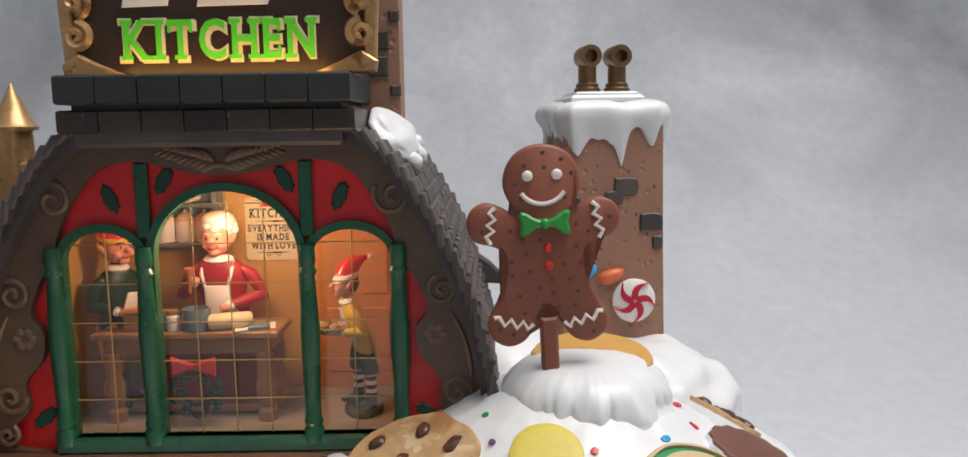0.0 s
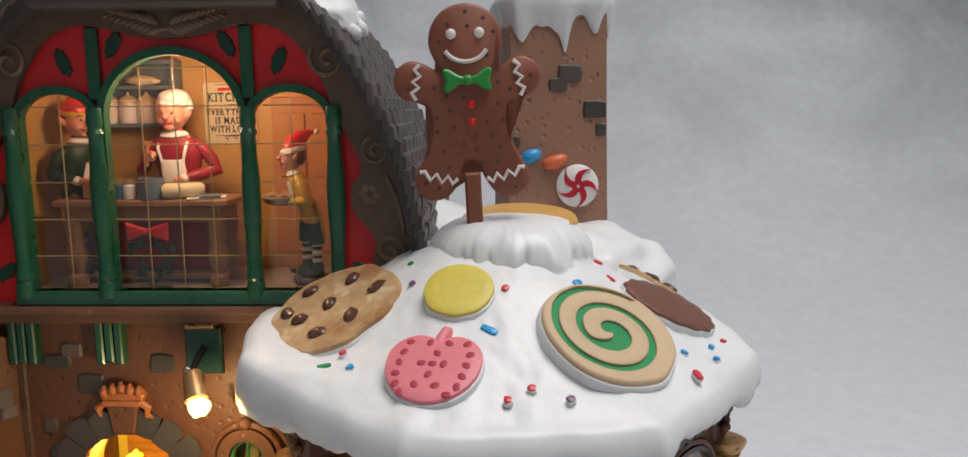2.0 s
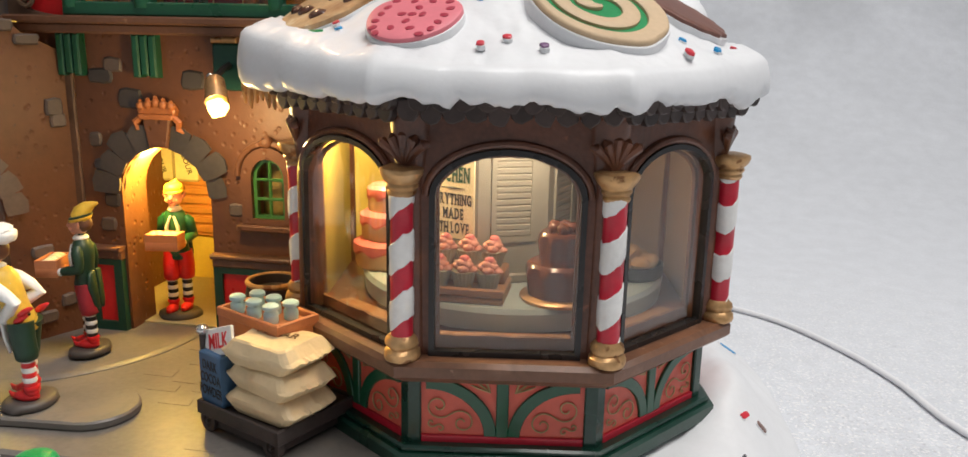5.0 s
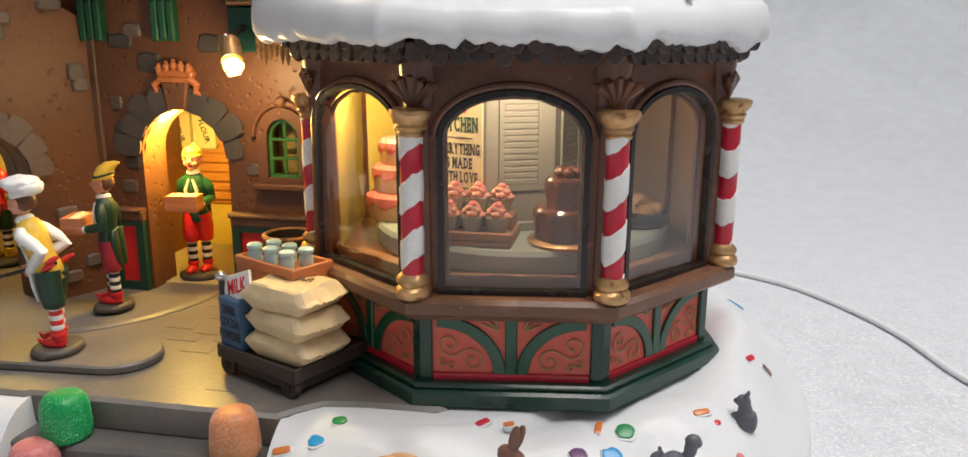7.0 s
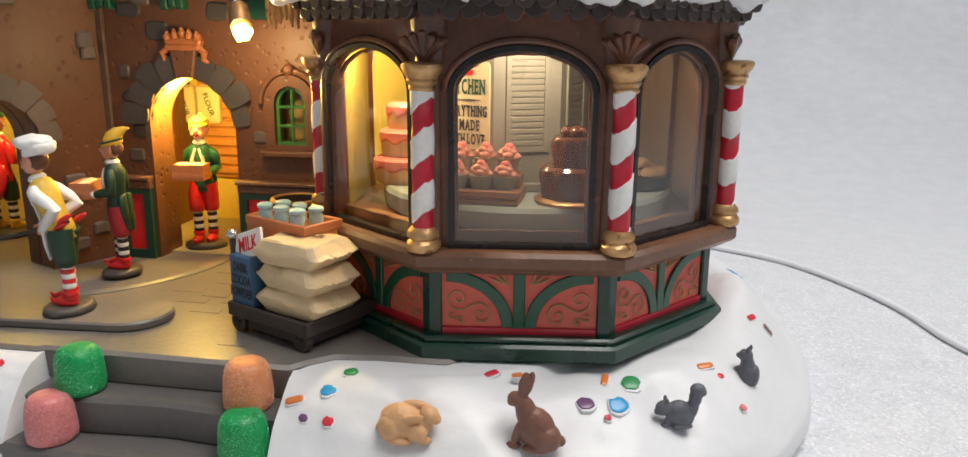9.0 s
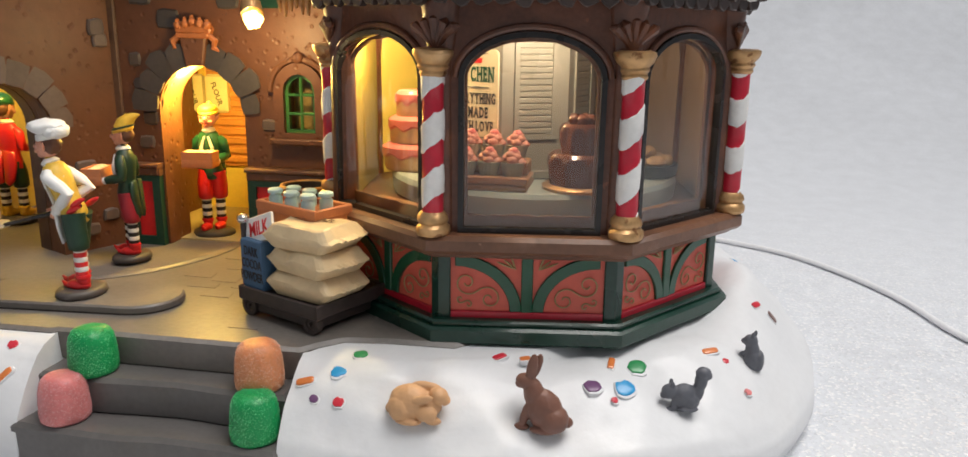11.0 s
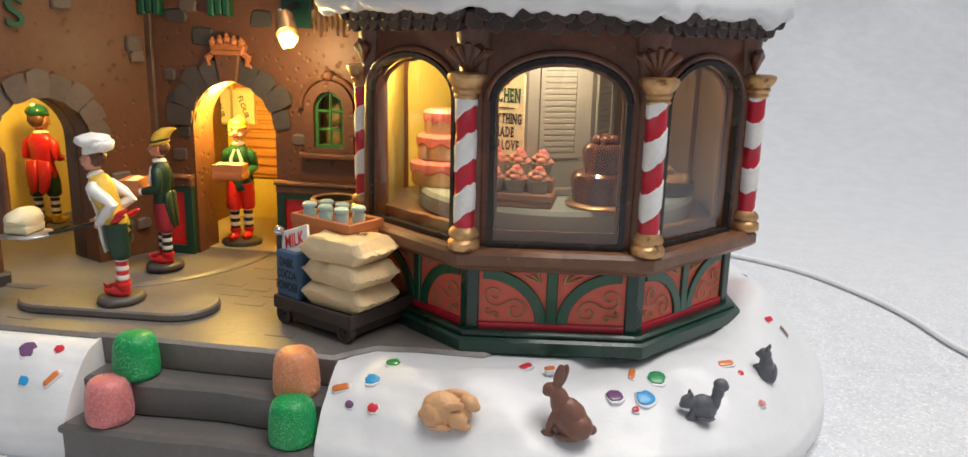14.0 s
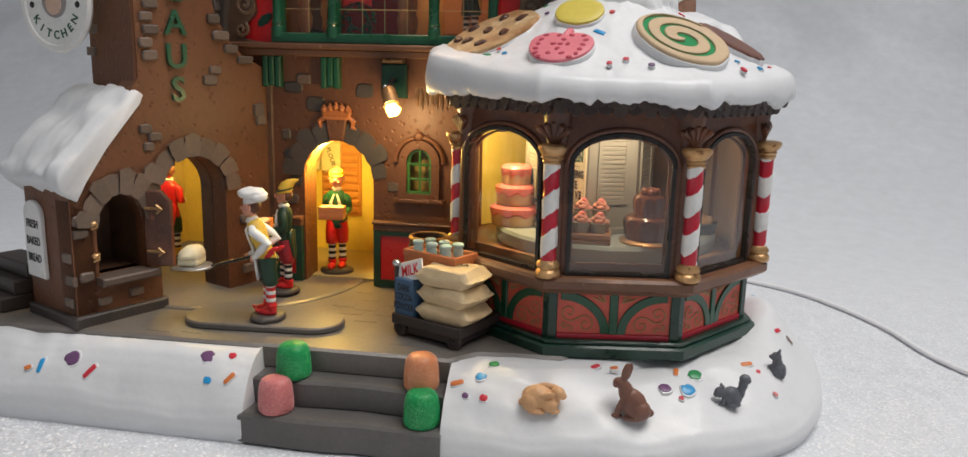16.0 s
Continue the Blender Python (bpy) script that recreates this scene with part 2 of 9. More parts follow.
def slab(bm, poly, z0, z1, bevel=0.04, place=flat, mat=0):
    """A polygon raised from z0 to z1 along the third axis of place, with rounded rims."""
    p = inset(poly, bevel)
    rings = [[place(*q, z0) for q in p], [place(*q, z0 + bevel) for q in poly],
             [place(*q, z1 - bevel) for q in poly], [place(*q, z1) for q in p]]
    loft(bm, rings, mat=mat)


def holed(bm, outer, holes, d0, d1, place, mat=0):
    """A plate with openings that go right through it."""
    levels = []
    for d in (d0, d1):
        loops, edges = [], []
        for poly in (outer, *holes):
            vs = [bm.verts.new(place(*q, d)) for q in poly]
            loops.append(vs)
            edges += [bm.edges.new((vs[i], vs[(i + 1) % len(vs)])) for i in range(len(vs))]
        done = bmesh.ops.triangle_fill(bm, use_beauty=True, edges=edges)
        for f in done["geom"]:
            if isinstance(f, bmesh.types.BMFace):
                f.material_index = mat
        levels.append(loops)
    for a, b in zip(*levels):
        for i in range(len(a)):
            j = (i + 1) % len(a)
            bm.faces.new((a[i], a[j], b[j], b[i])).material_index = mat


def box(bm, x0, x1, y0, y1, z0, z1, bevel=0.04, place=flat, mat=0):
    slab(bm, [(x0, y0), (x1, y0), (x1, y1), (x0, y1)], z0, z1, bevel, place, mat)


def lathe(bm, profile, cx=0, cy=0, seg=20, cap=True, mat=0, squash=1.0, place=flat):
    rings = [[place(cx + r * math.cos(2 * math.pi * i / seg), cy + squash * r * math.sin(2 * math.pi * i / seg), z) for i in range(seg)]
             for r, z in profile]
    loft(bm, rings, cap=cap, mat=mat)


def tube(bm, pts, radius, seg=8, mat=0, cap=True):
    """A round bar along pts; radius is a number or a list."""
    pts = [Vector(p) for p in pts]
    rings, side = [], None
    for i, p in enumerate(pts):
        way = (pts[min(i + 1, len(pts) - 1)] - pts[max(i - 1, 0)]).normalized()
        if side is None:
            side = way.orthogonal().normalized()
        side = (side - way * side.dot(way)).normalized()
        up = way.cross(side)
        r = radius[i] if isinstance(radius, (list, tuple)) else radius
        rings.append([p + (side * math.cos(2 * math.pi * k / seg) + up * math.sin(2 * math.pi * k / seg)) * r for k in range(seg)])
    loft(bm, rings, cap=cap, mat=mat)


def blob(bm, x, y, z, rx, ry, rz, rough=0.0, freq=1.0, mat=0, sub=3, turn=None, seed=0.0):
    """A rounded lump; turn is an optional rotation matrix."""
    made = bmesh.ops.create_icosphere(bm, subdivisions=sub, radius=1)["verts"]
    for v in made:
        n = v.co.copy()
        k = 1 + rough * noise.noise(n * freq + Vector((seed, x, y)))
        q = Vector((n.x * rx * k, n.y * ry * k, n.z * rz * k))
        if turn:
            q = turn @ q
        v.co = q + Vector((x, y, z))
    for f in {f for v in made for f in v.link_faces}:
        f.material_index = mat


def arch(w, z0, zs, h, cu=0.0, n=14):
    """Outline of an arched opening, counter-clockwise."""
    return [(cu - w, z0), (cu + w, z0)] + [(cu + w * math.cos(math.pi * i / n), zs + h * math.sin(math.pi * i / n)) for i in range(n + 1)]


def rubble(u, v, w, h, n=12):
    """Outline of a worn stone about w by h, round (u, v)."""
    out = []
    for i in range(n):
        a = 2 * math.pi * (i + 0.5) / n
        c, s = math.cos(a), math.sin(a)
        k = 1 / (abs(c) ** 5 + abs(s) ** 5) ** 0.2
        k *= 1 + 0.16 * noise.noise(Vector((c * 1.3 + u * 7, s * 1.3 + v * 7, 2)))
        out.append((u + w / 2 * k * c, v + h / 2 * k * s))
    return out


def face_place(ox, oy, way):
    """A frame on an upright wall: u along way (degrees), v up, d out of the wall (to the right of way, towards the viewer)."""
    c, s = math.cos(radians(way)), math.sin(radians(way))
    return lambda u, v, d: (ox + u * c + d * s, oy + u * s - d * c, v)


def writing(name, text, size, mats, parent, m, depth=0.02, spread=1.0, wide=1.0, label="", bold=0.012):
    """Raised letters with the built-in font, centred on the pose m (centimetres)."""
    cu = bpy.data.curves.new(name, "FONT")
    cu.body, cu.size, cu.extrude, cu.align_x, cu.align_y = text, size, depth, "CENTER", "CENTER"
    cu.space_character, cu.space_line, cu.resolution_u = spread, 0.95, 3
    cu.offset = bold * size
    tmp = bpy.data.objects.new(name, cu)
    scene.collection.objects.link(tmp)
    me = bpy.data.meshes.new_from_object(tmp.evaluated_get(bpy.context.evaluated_depsgraph_get()))
    bpy.data.objects.remove(tmp)
    me.name = name
    me.transform(Matrix.Scale(CM, 4) @ m @ Matrix.Diagonal((wide, 1, 1, 1)))
    me.materials.clear()
    me.materials.append(mats)
    ob = new(name, me)
    if parent:
        ob.parent = parent
    return tagged(ob, label)


SERIFS = {"A": "b0 b1", "B": "b0 t0", "C": "", "D": "b0 t0", "E": "b0 t0", "F": "b0 t0", "G": "", "H": "b0 b1 t0 t1", "I": "b5 t5", "K": "b0 b1 t0 t1", "L": "b0 t0", "M": "b0 b1 t0 t1",
          "N": "b0 t0 t1", "O": "", "R": "b0 b1 t0", "S": "", "T": "b5", "U": "t0 t1", "V": "t0 t1", "W": "t0 t1", "Y": "b5 t0 t1"}


def serif_writing(name, text, tall, width, mats, parent, m, depth=0.02, bold=0.03, grow=0.0):
    """One line of raised slab-serif capitals: the built-in font with serifs added, tall cm high and width cm wide, centred on m."""
    bm = bmesh.new()
    pen = 0.0
    for ch in text:
        if ch == " ":
            pen += 0.3
            continue
        cu = bpy.data.curves.new(name, "FONT")
        cu.body, cu.size, cu.extrude, cu.resolution_u, cu.offset = ch, 1.0, 0.1, 3, bold + grow
        tmp = bpy.data.objects.new(name, cu)
        scene.collection.objects.link(tmp)
        me = bpy.data.meshes.new_from_object(tmp.evaluated_get(bpy.context.evaluated_depsgraph_get()))
        bpy.data.objects.remove(tmp)
        xs, ys = [v.co.x for v in me.vertices], [v.co.y for v in me.vertices]
        x0, x1, y0, y1 = min(xs), max(xs), min(ys), max(ys)
        me.transform(Matrix.Translation((pen - x0, -y0 if ch not in "CGOSU" else -y0 - 0.01, 0)))
        bm.from_mesh(me)
        bpy.data.meshes.remove(me)
        w, top, half = x1 - x0, y1 - y0, 0.07
        for spot in SERIFS[ch].split():
            at = {"0": half, "1": w - half, "5": w / 2}[spot[1]]
            y = 0.035 if spot[0] == "b" else top - 0.035
            box(bm, pen + at - 0.145 - grow, pen + at + 0.145 + grow, y - 0.038 - grow, y + 0.038 + grow, -0.107, 0.107, 0.004)
        if ch in "TEL":
            for at, up in (((0.03, 0), (w - 0.03, 0)) if ch == "T" else ((w - 0.03, 0), (w - 0.03, 1)) if ch == "E" else ((w - 0.03, 1),)):
                y = top - 0.13 if not up else 0.13
                box(bm, pen + at - 0.035 - grow, pen + at + 0.035 + grow, y - 0.1, y + 0.1, -0.104, 0.104, 0.004)
        pen += w + 0.17
    pen -= 0.17
    cap = max(v.co.y for v in bm.verts)
    for v in bm.verts:
        v.co = Vector(((v.co.x - pen / 2) * width / pen, (v.co.y / cap - 0.5) * tall, v.co.z * depth * 10))
    bmesh.ops.transform(bm, matrix=m, verts=bm.verts)
    return part(name, bm, mats, parent, smooth=0)


def upright(x, y, z, way=0.0, tilt=0.0, lean=0.0):
    """Pose (cm) of writing on an upright wall whose face runs along way."""
    return Matrix.Translation((x, y, z)) @ Matrix.Rotation(radians(way), 4, "Z") @ Matrix.Rotation(radians(90 - tilt), 4, "X") @ Matrix.Rotation(radians(lean), 4, "Z")

# ---- ground, backdrop, base ----
def fabric_material():
    """White glitter cloth: fine fibres, sparse bright flakes."""
    m = material("white_glitter_cloth", (0.67, 0.69, 0.73), 0.6, vary=0.07, grain=8.0, bump=1.0)
    n, l = m.node_tree.nodes, m.node_tree.links
    p = n["Principled BSDF"]
    tc = n.new("ShaderNodeTexCoord")
    v = n.new("ShaderNodeTexVoronoi")
    v.inputs["Scale"].default_value = 1250
    l.new(tc.outputs["Object"], v.inputs["Vector"])
    hsv = n.new("ShaderNodeSeparateColor")
    l.new(v.outputs["Color"], hsv.inputs[0])
    pick = n.new("ShaderNodeMapRange")
    pick.inputs["From Min"].default_value, pick.inputs["From Max"].default_value = 0.84, 0.87
    l.new(hsv.outputs[0], pick.inputs["Value"])
    dim = n.new("ShaderNodeMath")
    dim.operation = "MULTIPLY"
    dim.inputs[1].default_value = 0.4
    l.new(pick.outputs[0], dim.inputs[0])
    place = n.new("ShaderNodeSeparateXYZ")
    l.new(tc.outputs["Object"], place.inputs[0])
    near = n.new("ShaderNodeMapRange")
    near.inputs["From Min"].default_value, near.inputs["From Max"].default_value = 0.24, 0.48
    near.inputs["To Min"].default_value, near.inputs["To Max"].default_value = 1.0, 0.0
    l.new(place.outputs["Y"], near.inputs["Value"])
    sparse = n.new("ShaderNodeMath")
    sparse.operation = "MULTIPLY"
    l.new(dim.outputs[0], sparse.inputs[0])
    l.new(near.outputs[0], sparse.inputs[1])
    l.new(sparse.outputs[0], p.inputs["Metallic"])
    # soft cloudy tone, blended in towards the backdrop's upper part
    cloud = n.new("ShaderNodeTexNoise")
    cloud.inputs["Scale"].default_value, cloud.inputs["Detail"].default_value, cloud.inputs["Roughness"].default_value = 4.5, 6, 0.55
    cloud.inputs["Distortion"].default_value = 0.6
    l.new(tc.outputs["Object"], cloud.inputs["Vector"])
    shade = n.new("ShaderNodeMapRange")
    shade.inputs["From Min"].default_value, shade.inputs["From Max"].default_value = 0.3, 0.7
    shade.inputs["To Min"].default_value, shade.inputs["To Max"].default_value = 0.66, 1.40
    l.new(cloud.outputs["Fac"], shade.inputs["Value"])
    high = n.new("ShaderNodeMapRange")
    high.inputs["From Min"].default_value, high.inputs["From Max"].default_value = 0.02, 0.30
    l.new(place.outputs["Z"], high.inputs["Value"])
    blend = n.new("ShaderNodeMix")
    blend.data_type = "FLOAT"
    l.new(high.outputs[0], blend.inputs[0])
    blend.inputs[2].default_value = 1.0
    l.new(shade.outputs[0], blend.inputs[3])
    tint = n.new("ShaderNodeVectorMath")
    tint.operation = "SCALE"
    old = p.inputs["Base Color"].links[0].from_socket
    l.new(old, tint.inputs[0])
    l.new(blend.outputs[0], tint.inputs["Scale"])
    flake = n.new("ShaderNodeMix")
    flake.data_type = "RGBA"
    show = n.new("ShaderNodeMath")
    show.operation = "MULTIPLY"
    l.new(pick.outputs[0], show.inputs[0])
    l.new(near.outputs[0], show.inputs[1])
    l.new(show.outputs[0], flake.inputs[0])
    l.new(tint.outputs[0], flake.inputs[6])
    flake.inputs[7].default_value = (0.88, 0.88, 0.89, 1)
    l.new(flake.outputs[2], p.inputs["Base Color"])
    tilt = n.new("ShaderNodeVectorMath")
    tilt.operation = "SUBTRACT"
    l.new(v.outputs["Color"], tilt.inputs[0])
    tilt.inputs[1].default_value = (0.5, 0.5, 0.5)
    scaled = n.new("ShaderNodeVectorMath")
    scaled.operation = "SCALE"
    scaled.inputs["Scale"].default_value = 0.8
    calm = n.new("ShaderNodeMath")
    calm.operation = "MULTIPLY"
    calm.inputs[1].default_value = 0.8
    l.new(near.outputs[0], calm.inputs[0])
    l.new(calm.outputs[0], scaled.inputs["Scale"])
    l.new(tilt.outputs[0], scaled.inputs[0])
    add = n.new("ShaderNodeVectorMath")
    add.operation = "ADD"
    l.new(scaled.outputs[0], add.inputs[0])
    bump = [x for x in n if x.bl_idname == "ShaderNodeBump"][0]
    l.new(bump.outputs[0], add.inputs[1])
    norm = n.new("ShaderNodeVectorMath")
    norm.operation = "NORMALIZE"
    l.new(add.outputs[0], norm.inputs[0])
    l.new(norm.outputs[0], p.inputs["Normal"])
    return m


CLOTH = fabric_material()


def build_ground():
    """One white cloth: flat under the model, then swept up behind it as a backdrop."""
    bm = bmesh.new()
    rows = []
    ys = [-160 + 6 * k for k in range(27)] + [1.5 * k for k in range(2, 29)]
    path = [(y, 0.0) for y in ys]
    path += [(42 + 60 * math.sin(a), 60 * (1 - math.cos(a))) for a in [math.pi / 2 * k / 30 for k in range(1, 31)]]
    path += [(102, 60 + 5 * k) for k in range(1, 30)]
    for s, (y, z) in enumerate(path):
        row = []
        for i in range(141):
            x = -160 + 320 * i / 140
            far = min(1, max(0, (math.hypot(x, y - 22) - 26) / 30))
            fold = 0.15 * far * noise.noise(Vector((x * 0.05, y * 0.05, 0))) + (1.3 * noise.noise(Vector((x * 0.07, z * 0.012, 3))) + 0.5 * noise.noise(Vector((x * 0.2, z * 0.03, 9)))) * min(1, z / 30)
            row.append((x, y - fold * min(1, z / 30), z - 0.02 + fold * max(0, 1 - z / 30)))
        rows.append(row)
    loft(bm, rows, cap=False, closed=False)
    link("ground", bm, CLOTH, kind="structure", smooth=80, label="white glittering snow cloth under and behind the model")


build_ground()

OUTLINE = [(-22.5, 13.4), (-19, 12.95), (-14, 12.85), (-8.6, 12.8), (-1.8, 12.85), (1.5, 12.95), (4.6, 13.5), (7.2, 14.7), (9.3, 16.5),
           (10.5, 19.2), (10.9, 22.5), (10.6, 27), (8.5, 31.5), (2, 33), (-12, 33), (-22, 32), (-25, 27), (-25.3, 20), (-24.5, 15)]


def smooth_loop(pts, n):
    """A closed curve through pts (Catmull-Rom), n points evenly spread."""
    fine = []
    for i in range(len(pts)):
        p0, p1, p2, p3 = (Vector(pts[(i + k - 1) % len(pts)]) for k in range(4))
        for s in range(24):
            t = s / 24
            fine.append(0.5 * (2 * p1 + (p2 - p0) * t + (2 * p0 - 5 * p1 + 4 * p2 - p3) * t * t + (3 * p1 - p0 - 3 * p2 + p3) * t ** 3))
    length = [0]
    for a, b in zip(fine, fine[1:] + fine[:1]):
        length.append(length[-1] + (b - a).length)
    out, k = [], 0
    for i in range(n):
        want = length[-1] * i / n
        while length[k + 1] < want:
            k += 1
        a, b = fine[k], fine[(k + 1) % len(fine)]
        out.append(a.lerp(b, (want - length[k]) / max(length[k + 1] - length[k], 1e-9)))
    return out


def snow_width(x):
    return 1.0 + 0.35 * min(1, max(0, (x + 4) / 3)) + 0.75 * min(1, max(0, (x - 2) / 4))


def build_base():
    loop = smooth_loop(OUTLINE, 760)
    n = len(loop)
    prof = [(0.0, -0.05), (-0.08, 0.35), (-0.05, 0.8), (0.06, 1.15), (0.22, 1.45), (0.42, 1.8), (0.65, 2.1), (0.92, 2.38), (1.2, 2.55), (1.6, 2.64), (2.3, 2.66)]
    rings = []
    dense = [(a[0] + (b[0] - a[0]) * q / 4, a[1] + (b[1] - a[1]) * q / 4) for a, b in zip(prof, prof[1:]) for q in range(4)] + prof[-1:]
    for d, z in dense:
        ring = []
        for i, p in enumerate(loop):
            t = (loop[(i + 1) % n] - loop[i - 1]).normalized()
            w = snow_width(p.x)
            q = p + Vector((-t.y, t.x)) * d * w
            dent = 0.24 * noise.noise(Vector((q.x * 0.45, q.y * 0.45, z * 0.5))) + 0.1 * noise.noise(Vector((q.x * 0.9, q.y * 0.9, z))) + 0.05 * noise.noise(Vector((q.x * 1.9, q.y * 1.9, 5)))
            zz = z + (dent * min(1, z) if z < 2.6 else 0)
            if -8.35 < q.x < -2.0 and q.y < 14.9:
                zz = min(zz, 0.25)
                q.y += 0.3
            zz += 0.95 * min(1, z / 2) * math.exp(-((q.x - 8.8) ** 2 / 1.1 + (q.y - 21.8) ** 2 / 7))
            zz -= 0.28 * min(1, z / 2) * math.exp(-((q.x - 3.8) ** 2 / 1.6 + (q.y - 14.1) ** 2 / 0.5)) + 0.22 * min(1, z / 2) * math.exp(-((q.x - 7.2) ** 2 / 1.2 + (q.y - 15.8) ** 2 / 0.8))
            ring.append((q.x, q.y, zz))
        rings.append(ring)
    bm = bmesh.new()
    loft(bm, rings)
    link("snow_base", bm, SNOW, kind="structure", smooth=60, label="white snow-covered base with gently rounded edges")


build_base()

DECK_EDGE = [(-20.5, 14.35), (-15, 14.3), (-8.5, 14.4), (-8.4, 14.5), (-2.0, 14.5), (-1.7, 14.9), (-1.2, 15.35), (-0.2, 15.5), (1.5, 15.55),
             (3.0, 17.0), (4, 22), (4, 26), (4, 30), (-20, 30), (-23, 26), (-22.5, 18)]


def build_deck():
    bm = bmesh.new()
    slab(bm, DECK_EDGE, 1.9, 2.76, 0.09)
    link("deck", bm, DECK, kind="structure", label="grey-brown courtyard floor of the model")
    steps = thing("steps", -5.2, 13.7, 0, "dark grey front steps, three shallow treads", "steps", kind="structure")
    for k, (y0, y1, z0, z1, name) in enumerate([(-1.0, 0.35, -0.02, 1.05, "tread"), (-0.05, 1.1, 1.0, 1.95, "tread")]):
        bm = bmesh.new()
        pts = []
        w = 3.32 - 0.12 * k
        for i in range(25):
            u = -w + 2 * w * i / 24
            pts.append((u, y0 + 0.05 * math.sin(u * 1.4 + k) + 0.04 * noise.noise(Vector((u, k, 0)))))
        slab(bm, pts + [(w, y1), (-w, y1)], z0, z1, 0.1)
        part(name, bm, STEP, steps)
    # the round moving plate in the courtyard and the raised door stone
    bm = bmesh.new()
    lathe(bm, [(0.2, 2.7), (5.25, 2.7), (5.3, 2.78), (5.22, 2.84), (4.98, 2.84), (4.95, 2.80), (0.2, 2.80)], -12.9, 22.5, 96)
    link("round_floor_plate", bm, DECK, kind="structure", label="round grey-brown floor plate let into the courtyard")


build_deck()

# ---- octagonal glass pavilion ----
PC, PR, PTURN = (2.4, 21.45), 5.72, 8.0
SIDE = 2 * PR * math.sin(math.pi / 8)
APO = PR * math.cos(math.pi / 8)


def octagon(r, grow=0.0):
    return [(PC[0] + r * math.cos(radians(PTURN - 112.5 + 45 * k)), PC[1] + r * math.sin(radians(PTURN - 112.5 + 45 * k))) for k in range(8)]


def side_place(k, out=0.0):
    """Frame on the pavilion's side k (0 is the front); u runs to the viewer's right."""
    way = PTURN + 45 * k
    a = radians(way - 90)
    return face_place(PC[0] + (APO + out) * math.cos(a), PC[1] + (APO + out) * math.sin(a), way)


pavilion = thing("glass_pavilion", PC[0], PC[1], 2.76, "octagonal brown display pavilion with arched windows and candy-cane columns", "pavilion")
pavilion.matrix_world = Matrix()


def swirl(bm, place, cu, cz, r, turns=1.6, hand=1, start=0.0, thick=0.028, d=0.03):
    pts = []
    for i in range(26):
        t = i / 25
        a = start + hand * turns * 2 * math.pi * t
        rr = r * (1 - 0.86 * t)
        pts.append(place(cu + rr * math.cos(a), cz + rr * math.sin(a), d))
    tube(bm, pts, thick, 5)


def ess(bm, place, ax, az, bx, bz, turns, hand, thick, d):
    """An S of two spirals that curl the opposite way round (ax, az) and (bx, bz)."""
    r, way = math.hypot(bx - ax, bz - az) / 2, math.atan2(bz - az, bx - ax)
    pts = []
    for i in range(49):
        t = (i - 24) / 24
        rr = r * (1 - 0.84 * abs(t) ** 0.8)
        a = way + hand * turns * 2 * math.pi * abs(t)
        c, f = ((ax, az), 1) if t < 0 else ((bx, bz), -1)
        pts.append(place(c[0] + f * rr * math.cos(a), c[1] + f * rr * math.sin(a), d))
    tube(bm, pts, thick, 5)


